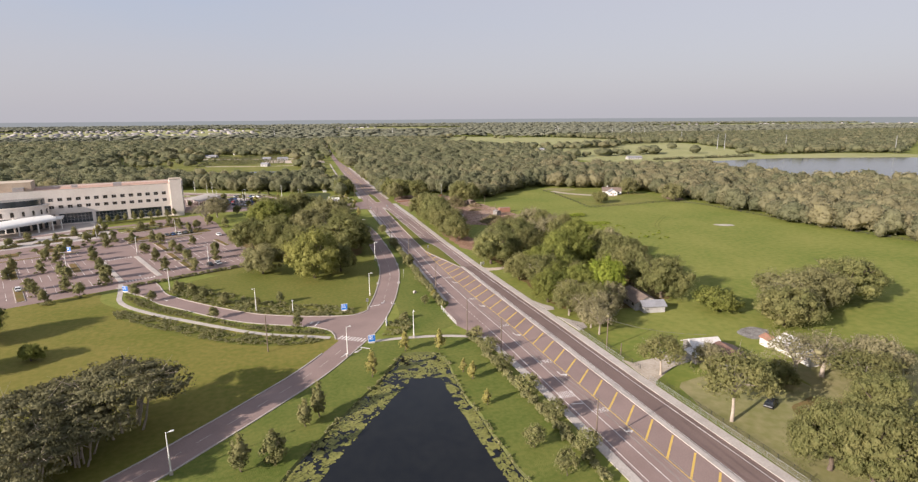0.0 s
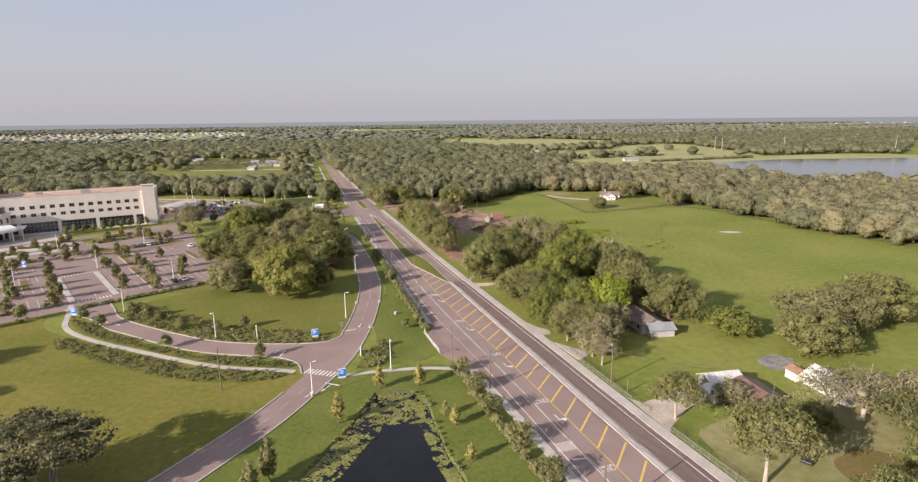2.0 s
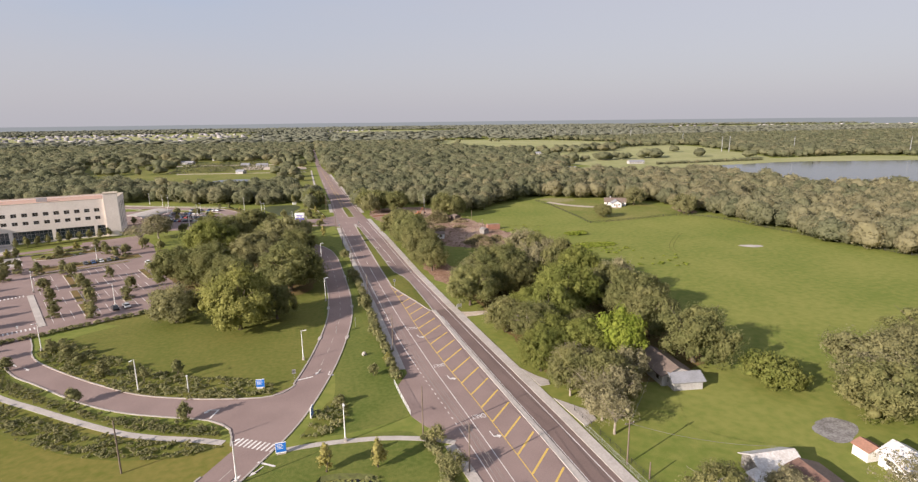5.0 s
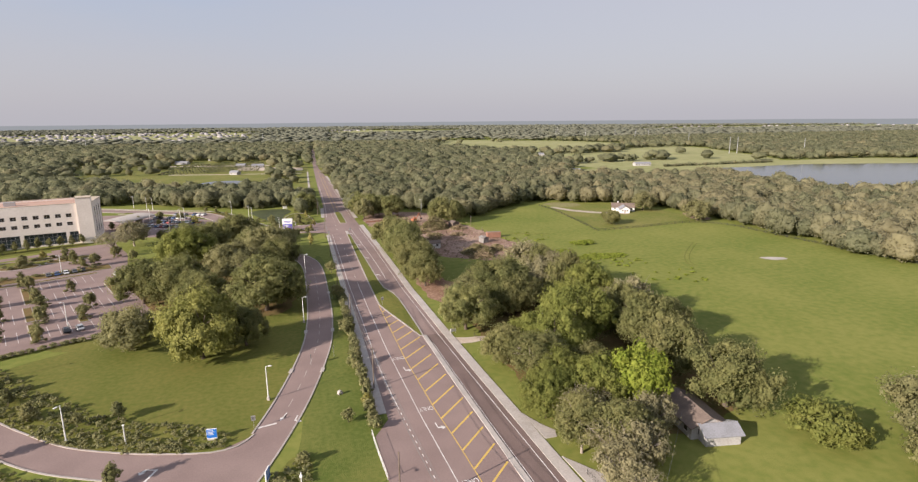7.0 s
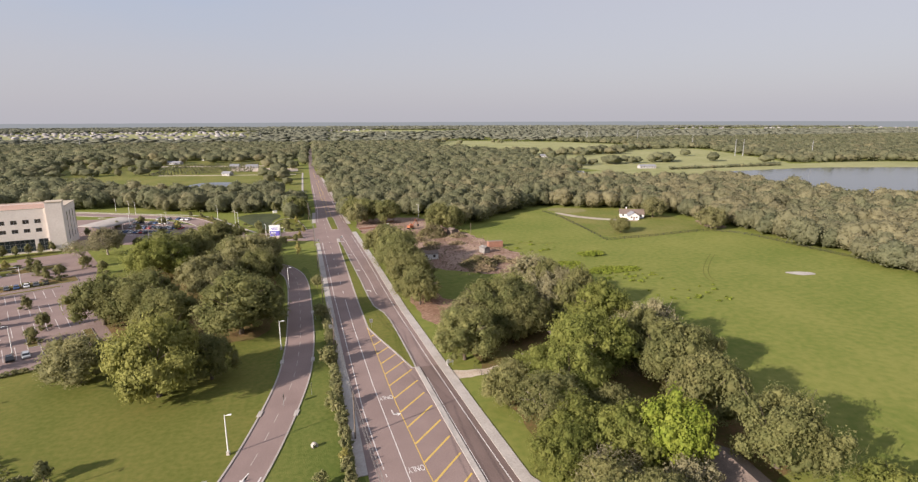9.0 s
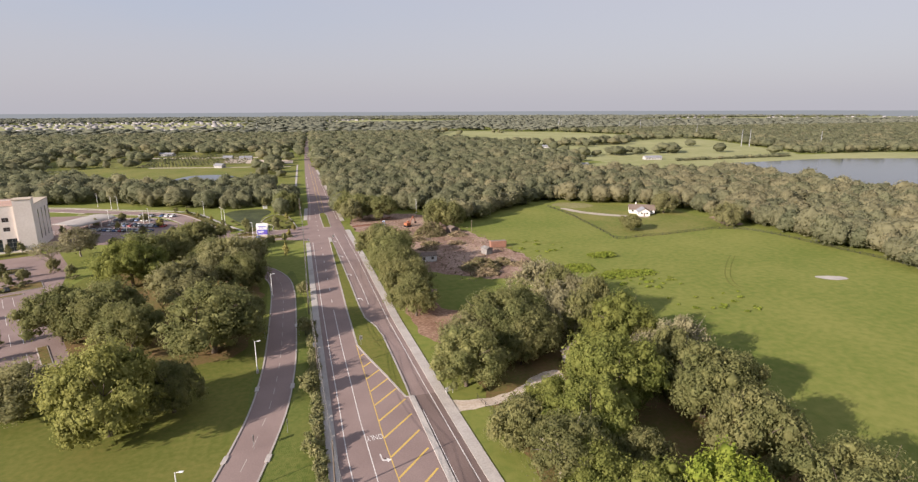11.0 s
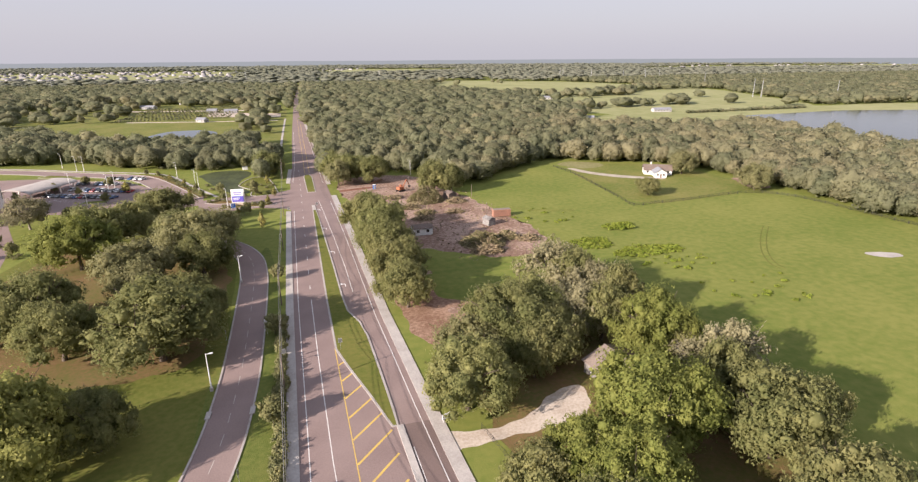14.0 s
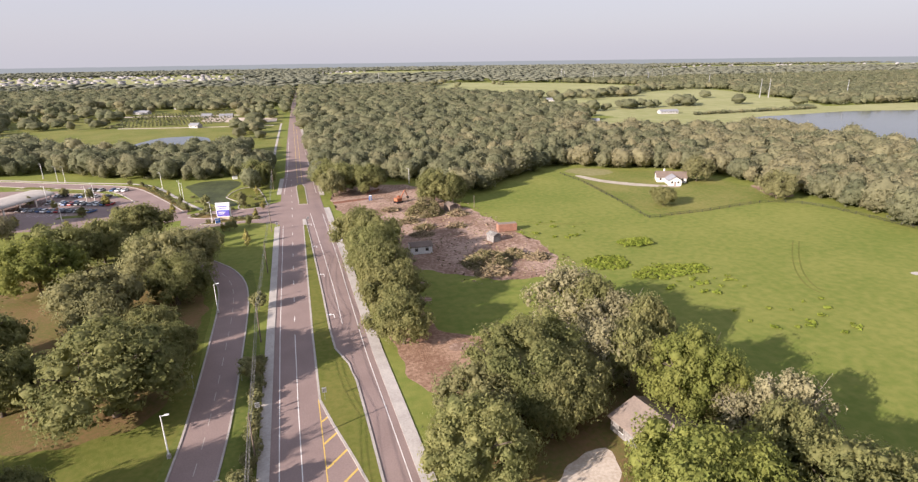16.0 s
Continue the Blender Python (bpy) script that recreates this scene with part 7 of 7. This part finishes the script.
def suburb(seed, outline, pitch, keep):
    a = np.array(outline)
    x, y, rng = scatter(seed, a[:, 0].min(), a[:, 0].max(), a[:, 1].min(), a[:, 1].max(), pitch, lambda x, y: inside(outline, x, y))
    ok = rng.uniform(0, 1, len(x)) < keep
    vs, fs = [], []
    base = np.array([(-1, -1, 0), (1, -1, 0), (1, 1, 0), (-1, 1, 0), (-1, -1, 1), (1, -1, 1), (1, 1, 1), (-1, 1, 1), (0, -1, 1.8), (0, 1, 1.8)], float)
    f = np.array([(0, 1, 5), (0, 5, 4), (1, 2, 6), (1, 6, 5), (2, 3, 7), (2, 7, 6), (3, 0, 4), (3, 4, 7), (4, 5, 8), (6, 7, 9), (5, 6, 9), (5, 9, 8), (7, 4, 8), (7, 8, 9)])
    for k, (px, py) in enumerate(zip(x[ok], y[ok])):
        s = base * [rng.uniform(5, 8), rng.uniform(6, 11), rng.uniform(3, 4.2)]
        t_ = rng.uniform(-0.3, 0.3) + (1.57 if rng.uniform() < 0.5 else 0)
        vs.append(np.stack([px + s[:, 0] * math.cos(t_) - s[:, 1] * math.sin(t_), py + s[:, 0] * math.sin(t_) + s[:, 1] * math.cos(t_), s[:, 2]], 1))
        fs.append(f + 10 * k)
    return tagged(new("far_suburb", tri_mesh("far_suburb", np.concatenate(vs), np.concatenate(fs), M_FAR_WALL)), "far suburb of small pale houses", "houses", kind="stuff")


suburb(21, FAR_OPEN[0], 46, 0.4)
suburb(22, [(-100, 2950), (150, 2900), (520, 3500), (-200, 3700)], 46, 0.35)
suburb(23, FAR_OPEN[2], 70, 0.2)
for k, o in enumerate(FAR_OPEN):
    patch("far_field_%d" % (k + 1), o, M_PASTURE, "pale far fields", 0.5, 100 + k, 20, 60)
patch("far_field_5", MEADOW_W, M_ROUGH_GRASS, "rough meadow with houses", 0.02, 105, 3, 12)

# Self-lit ring at the horizon: the haze of the distance is its emission colour.
M_DISTANCE = bpy.data.materials.new("glowing_haze")
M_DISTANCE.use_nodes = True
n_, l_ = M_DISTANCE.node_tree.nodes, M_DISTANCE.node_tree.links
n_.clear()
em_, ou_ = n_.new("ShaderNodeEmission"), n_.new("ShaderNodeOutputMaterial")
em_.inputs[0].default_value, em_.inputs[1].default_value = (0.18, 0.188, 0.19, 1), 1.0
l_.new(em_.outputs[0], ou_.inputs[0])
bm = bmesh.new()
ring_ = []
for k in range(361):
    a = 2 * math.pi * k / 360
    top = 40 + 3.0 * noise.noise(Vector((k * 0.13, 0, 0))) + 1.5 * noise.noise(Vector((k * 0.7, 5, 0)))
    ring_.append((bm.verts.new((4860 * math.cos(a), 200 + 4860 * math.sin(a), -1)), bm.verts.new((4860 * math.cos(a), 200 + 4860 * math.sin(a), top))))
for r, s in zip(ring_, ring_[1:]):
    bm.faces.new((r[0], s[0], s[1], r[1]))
tagged(part("backdrop", bm, M_DISTANCE), "glowing blue-grey ring standing in for haze along the horizon", "backdrop", kind="structure")


# ---- road markings ----
def painted_text(word, x, y, turn, size, stretch):
    cu = bpy.data.curves.new("lettering", "FONT")
    cu.body, cu.size, cu.align_x, cu.align_y = word, size, "CENTER", "CENTER"
    tmp = new("lettering", cu)
    bpy.context.view_layer.update()
    me = bpy.data.meshes.new_from_object(tmp.evaluated_get(bpy.context.evaluated_depsgraph_get()))
    bpy.data.objects.remove(tmp)
    me.materials.append(M_WHITE_PAINT)
    ob = new("painted_word", me)
    ob.matrix_basis = pose(x, y, 0.046, 0, 0, turn) @ Matrix.Diagonal((1, stretch, 1, 1))
    ob.parent = road
    return tagged(ob, "white painted word on asphalt")


def arrow(x, y, turn, bend, parent, straight=False):
    """A painted lane arrow; bend: -1 turns to its left, 1 to its right."""
    if straight:
        p = [(-0.12, -1.6), (0.12, -1.6), (0.12, 0.4), (0.5, 0.4), (0, 1.6), (-0.5, 0.4), (-0.12, 0.4)]
    else:
        p = [(-0.14, -1.6), (0.14, -1.6), (0.14, 0.1), (0.8, 0.3), (0.8, -0.15), (1.6, 0.55), (0.8, 1.2), (0.8, 0.75), (-0.05, 0.5)]
        p = [(bend * a, b) for a, b in p][:: 1 if bend > 0 else -1]
    bm = bmesh.new()
    bm.faces.new([bm.verts.new((a, b, 0)) for a, b in p])
    bmesh.ops.triangulate(bm, faces=bm.faces[:])
    ob = part("lane_arrow", bm, M_WHITE_PAINT, parent)
    ob.matrix_basis = pose(x, y, 0.047, 0, 0, turn)


for y in (106, 130.5, 156, 181.5, 208.0):
    painted_text("ONLY", (x_lane_l(y) + x_yellow(y)) / 2 + 0.05, y, 184, 1.15, 2.1)
for y in (98, 123, 148.5, 174, 200.9):
    arrow((x_lane_l(y) + x_yellow(y)) / 2 + 0.1, y, 184, -1, road)
for y in (286.7, 315.4, 343, 371.3):
    arrow(61.6 - 0.03 * (y - 287), y, 0, -1, road)
for x, y, a, b, st in ((15.5, 150.5, 135, 1, True), (12, 149, -40, 1, True), (27.5, 187, 155, 1, True), (29.8, 185.2, 160, -1, False), (5, 175.5, 70, -1, False), (-46, 214.5, 40, 1, True), (-42, 211, -140, 1, True), (-58, 246, 25, 1, True), (-53.5, 248, 205, 1, True)):
    arrow(x, y, a, b, ring_road, st)


def strip(x0, y0, x1, y1, width, mat, parent, name="stop_line", z=0.045):
    a, b = np.array([x0, y0]), np.array([x1, y1])
    n = np.array([b[1] - a[1], a[0] - b[0]]) / np.linalg.norm(b - a) * width / 2
    bm = bmesh.new()
    bm.faces.new([bm.verts.new((*p, z)) for p in (a + n, b + n, b - n, a - n)])
    part(name, bm, mat, parent)


strip(22.6, 184, 26.2, 184.8, 0.45, M_WHITE_PAINT, ring_road)
strip(15.6, 153.2, 18.6, 151, 0.45, M_WHITE_PAINT, ring_road)
strip(5.2, 171.8, 6.6, 175.2, 0.4, M_WHITE_PAINT, ring_road)
for k in range(9):
    q = np.array([11.8, 161.0]) + np.array([0.86, -0.56]) * k * 0.95
    strip(*(q + [-0.75, -1.0]), *(q + [0.75, 1.0]), 0.42, M_WHITE_PAINT, ring_road, "crossing_bar")
for k in range(10):
    q = lot(1.2 + k * 1.05, -1.2)
    strip(*(q - E_UP * 1.1), *(q + E_UP * 1.1), 0.4, M_WHITE_PAINT, car_park, "crossing_bar")
    q = lot(1.2 + k * 1.05, 40.5)
    strip(*(q - E_UP * 0.9), *(q + E_UP * 0.9), 0.4, M_WHITE_PAINT, car_park, "crossing_bar")
bm = bmesh.new()
mid_ = ring[8:]
for r, s in zip(mid_[::2], mid_[1::2]):
    if not 150 < r[1] < 188:
        d = (s - r) / np.linalg.norm(s - r)
        n = np.array([d[1], -d[0]]) * 0.06
        bm.faces.new([bm.verts.new((*p, 0.035)) for p in (r - n, r + n, s + n, s - n)])
part("centre_seam", bm, M_CONCRETE, ring_road, "pale worn centre line")
strip(55.8, 110, 58.4, 109.6, 0.35, M_WHITE_PAINT, road)
for k in range(9):
    strip(54.6 + k * 0.42, 112.6, 55.1 + k * 0.42, 115.4, 0.16, M_WHITE_PAINT, road, "rumble_bar")


# ---- poles, cables ----
def utility_pole(x, y, h, arm=True, lean=0.0):
    p = thing("utility_pole", "weathered wooden utility pole", "pole", (x, y, 0), 8, "utility poles")
    part("pole", rod(bmesh.new(), (0, 0, -0.3), (lean, 0, h), 0.16, 0.1, 8), M_WOOD_POLE, p)
    if arm:
        part("crossarm", boxes((lean - 1.0, lean + 1.0, -0.06, 0.06, h - 0.7, h - 0.55)), M_WOOD_POLE, p)
        for k in (-0.85, 0, 0.85):
            part("insulator", rod(bmesh.new(), (lean + k, 0, h - 0.55), (lean + k, 0, h - 0.35), 0.05, 0.03, 6), M_GALV, p)
    return p


POLES = [(47.0, 193.8, 10.0), (45.8, 236.2, 9.4), (45.5, 151.5, 11.0), (50.9, 139.3, 9.2), (53.2, 95.5, 9.6), (44.7, 277.7, 9.7), (44.7, 322, 10), (44.6, 366, 10.5), (43.5, 440, 10.5)]
for x, y, h in POLES:
    utility_pole(x, y, h, arm=False)
utility_pole(-7, 157, 10.1, arm=False)
utility_pole(77.9, 133, 8.6)
utility_pole(79.2, 128.4, 3.2, arm=False)


def cable(a, b, sag, r=0.022):
    cu = bpy.data.curves.new("cable", "CURVE")
    cu.dimensions, cu.bevel_depth, cu.bevel_resolution = "3D", r, 1
    sp = cu.splines.new("POLY")
    sp.points.add(16)
    for i, q in enumerate(np.linspace(0, 1, 17)):
        p = Vector(a).lerp(Vector(b), q)
        sp.points[i].co = (p.x, p.y, p.z - sag * 4 * q * (1 - q), 1)
    cu.materials.append(M_CABLE)
    return tagged(new("overhead_cable", cu), "thin sagging overhead service cable", "cable", "service cables")


cable((77.9, 133, 8.0), (101, 124, 4.6), 1.0, 0.03)
cable((77.9, 133, 8.0), (101, 158, 4.4), 0.8)
LINE_POLES = [(60, -20, 9.6), (53.2, 95.5, 9.6), (50.9, 139.3, 9.2), (47.0, 193.8, 10.0), (45.8, 236.2, 9.4), (44.7, 277.7, 9.7), (44.7, 322, 10.0), (44.6, 366, 10.5), (43.5, 440, 10.5)]
for (ax, ay, ah), (bx, by, bh) in zip(LINE_POLES, LINE_POLES[1:]):
    for off, drop, sag in ((0.0, 0.1, 0.6), (0.18, 0.9, 0.9), (-0.18, 1.5, 1.0), (0.12, 2.0, 1.1)):
        cable((ax + off, ay, ah - drop), (bx + off, by, bh - drop), sag, 0.028)


# ---- railings and fences ----
def railing(points, label, h=1.1, pitch=1.8, mat=M_GALV, z=0.12):
    r = thing("railing", label, "railing")
    p = curve(points, pitch)
    for a in p:
        part("post", rod(bmesh.new(), (*a, z - 0.2), (*a, z + h), 0.03, 0.03, 6), mat, r)
    for hh in (0.12, h):
        bm = bmesh.new()
        for a, b in zip(p, p[1:]):
            rod(bm, (*a, z + hh), (*b, z + hh), 0.025, 0.025, 5)
        part("rail", bm, mat, r)
    bm = bmesh.new()
    for a, b in zip(p, p[1:]):
        for q in np.linspace(0, 1, 13)[1:-1]:
            c = a * (1 - q) + b * q
            box(bm, c[0] - 0.009, c[0] + 0.009, c[1] - 0.009, c[1] + 0.009, z + 0.12, z + h)
    part("infill", bm, mat, r)
    return r


def fence_x(y0, y1, off):
    ys = np.linspace(y0, y1, 6)
    return np.stack([x_kerb_r(ys) + 2.6 + off, ys], 1)


railing(fence_x(124.5, 146, 0.15), "pale aluminium pedestrian railing beside a pavement")
railing(fence_x(36, 114.5, 0.15), "pale aluminium pedestrian railing beside a pavement")
railing([(44.1, 175), (44.4, 168), (44.9, 160.5)], "pale aluminium railing beside a road stub", mat=M_WHITE)


def wire_fence(points, label, h=1.2, pitch=3.0, wires=(0.3, 0.6, 0.9, 1.15), r=0.035, mesh_fill=False):
    f = thing("wire_fence", label, "fence")
    p = curve(points, pitch)
    for a in p:
        part("post", rod(bmesh.new(), (*a, -0.2), (*a, h), r * 1.6, r * 1.3, 5), M_BLACK, f)
    for w in wires:
        bm = bmesh.new()
        for a, b in zip(p, p[1:]):
            rod(bm, (*a, w), (*b, w), r * 0.6, r * 0.6, 3)
        part("wire", bm, M_BLACK, f)
    return f


wire_fence(fence_x(120, 152, 1.6), "dark chain-link yard fence")
wire_fence(fence_x(36, 113, 1.6), "dark chain-link yard fence")
wire_fence([(193, 426.5), (194, 401.5), (188.5, 351.5), (187, 336.5), (197.5, 337), (212.5, 337.5), (248.5, 340.5), (263.5, 327.5), (268, 292), (274, 238), (286, 184)], "dark post-and-wire field fence", 1.3, 5.0, (0.3, 0.6, 0.9, 1.2), 0.07)
wire_fence([(78, 216), (80, 205), (82, 196)], "dark wire fence beside a driveway", 1.3)

# ---- field details ----
for k, (path_, off_) in enumerate(((((217.1, 295.4), (205.7, 284.8), (195.3, 273.7), (189.3, 264.8), (188.4, 260.1)), 0.0), (((217.1, 295.4), (205.7, 284.8), (195.3, 273.7), (189.3, 264.8), (188.4, 260.1)), 1.8), (((137, 352), (143, 345), (150, 341), (160, 339)), 0.0), (((137, 352), (143, 345), (150, 341), (160, 339)), 1.8))):
    p_ = shifted(curve(path_, 1.5), off_)
    setting("field_track_%d" % (k + 1), slab(shifted(p_, -0.22), shifted(p_, 0.22), -0.05, 0.03), M_LAWN, "worn wheel track across a pasture", "ground")
patch("field_patch_1", [(221.5, 262.6), (225, 263.6), (233, 260.4), (232.6, 257.2), (226, 257.2)], M_CONCRETE, "pale bare slab lying in the field", 0.05, 110, 0.3, 1.0)
patch("farm_drive_1", [(197.5, 421), (202, 420), (206, 406), (216, 394), (229, 384), (235, 380.5), (233, 377.5), (225, 381), (211, 390), (201, 404)], M_GRAVEL, "pale sandy farm drive", 0.03, 111, 0.2, 2.0)
# Sand drawn in the dry-grass colour: shade of the wood is put into it.
patch("farm_drive_2", [(196, 432), (210, 440), (226, 428), (220, 418), (206, 416)], M_DRY_LAWN, "bare sandy yard at a wood's edge, darkened for tree shade", 0.025, 112, 0.8, 2.0)
patch("yard_1", [(266, 372), (276, 366), (270, 345), (258, 346)], M_DRY, "bare sandy patch at a wood's edge", 0.025, 113, 0.8, 2.0)
patch("yard_3", [(112, 112), (130, 118), (150, 112), (152, 92), (138, 78), (118, 82), (110, 98)], M_DRY_LAWN, "dry browning grass of a neglected yard", 0.02, 116, 1.0, 2.5)
patch("yard_4", [(82, 90), (92, 94), (100, 86), (98, 70), (88, 58), (80.5, 62), (80, 78)], M_DRY_LAWN, "dry browning grass of a neglected yard", 0.02, 117, 0.8, 2.0)
patch("yard_5", [(80.5, 111), (92, 113), (108, 112), (112, 98), (106, 76), (98, 58), (86, 50), (81, 56), (80, 80)], M_DRY_LAWN, "dry browning grass of a neglected yard", 0.014, 118, 1.0, 2.5)
patch("yard_2", [(98, 96), (108, 98), (112, 92), (106, 86), (97, 90)], M_LITTER, "bare soil in a yard", 0.025, 114, 0.6, 1.5)
for k, (x0, x1, y0, y1, n_) in enumerate(((158, 169, 307, 315, 60), (138, 152, 292, 304, 110), (146, 172, 281, 291, 130), (150, 175, 268, 280, 24), (150, 190, 240, 262, 26), (130, 160, 320, 345, 20))):
    x_, y_, rng_ = scatter(120 + k, x0, x1, y0, y1, math.sqrt((x1 - x0) * (y1 - y0) / n_), lambda x, y: ((x - (x0 + x1) / 2) / (x1 - x0)) ** 2 + ((y - (y0 + y1) / 2) / (y1 - y0)) ** 2 < 0.25)
    tagged(woods("field_weeds", 130 + k, x_, y_, rng_, 1.0, 0.45 if k != 0 else 1.2, M_LEAF_LIME, "low clumps of weeds in a pasture", hull=False, models=4, lumps=6, cards=40, size=0.25, level=0, low=0.0, wild=0.35), "", "weeds")
c = thing("mailbox_sign", "small white roadside panel on two posts", "sign", (72.9, 219.6, 0.1), 20)
part("panel", bevelled(boxes((-1.0, 1.0, -0.06, 0.06, 0.6, 1.7)), 0.02), M_WHITE, c)
for x in (-0.8, 0.8):
    part("post", rod(bmesh.new(), (x, 0, -0.1), (x, 0, 1.7), 0.05, sides=6), M_WHITE, c)
car(95.2, 97.4, 30, "black")
d = thing("drain_pipe_end", "pale concrete culvert end in a grassy swale", "culvert", (39.4, 193.3, 0), 30)
bm = bmesh.new()
for k in range(12):
    a0, a1 = math.pi * 2 * k / 12, math.pi * 2 * (k + 1) / 12
    q = [bm.verts.new((r * math.cos(a), y, 0.35 + r * math.sin(a))) for a in (a0, a1) for r in (0.4, 0.58) for y in (-0.35, 0.35)]
    bm.faces.new((q[0], q[2], q[6], q[4]))
    bm.faces.new((q[1], q[5], q[7], q[3]))
    bm.faces.new((q[2], q[3], q[7], q[6]))
    bm.faces.new((q[0], q[4], q[5], q[1]))
part("pipe", bm, M_CONCRETE, d)
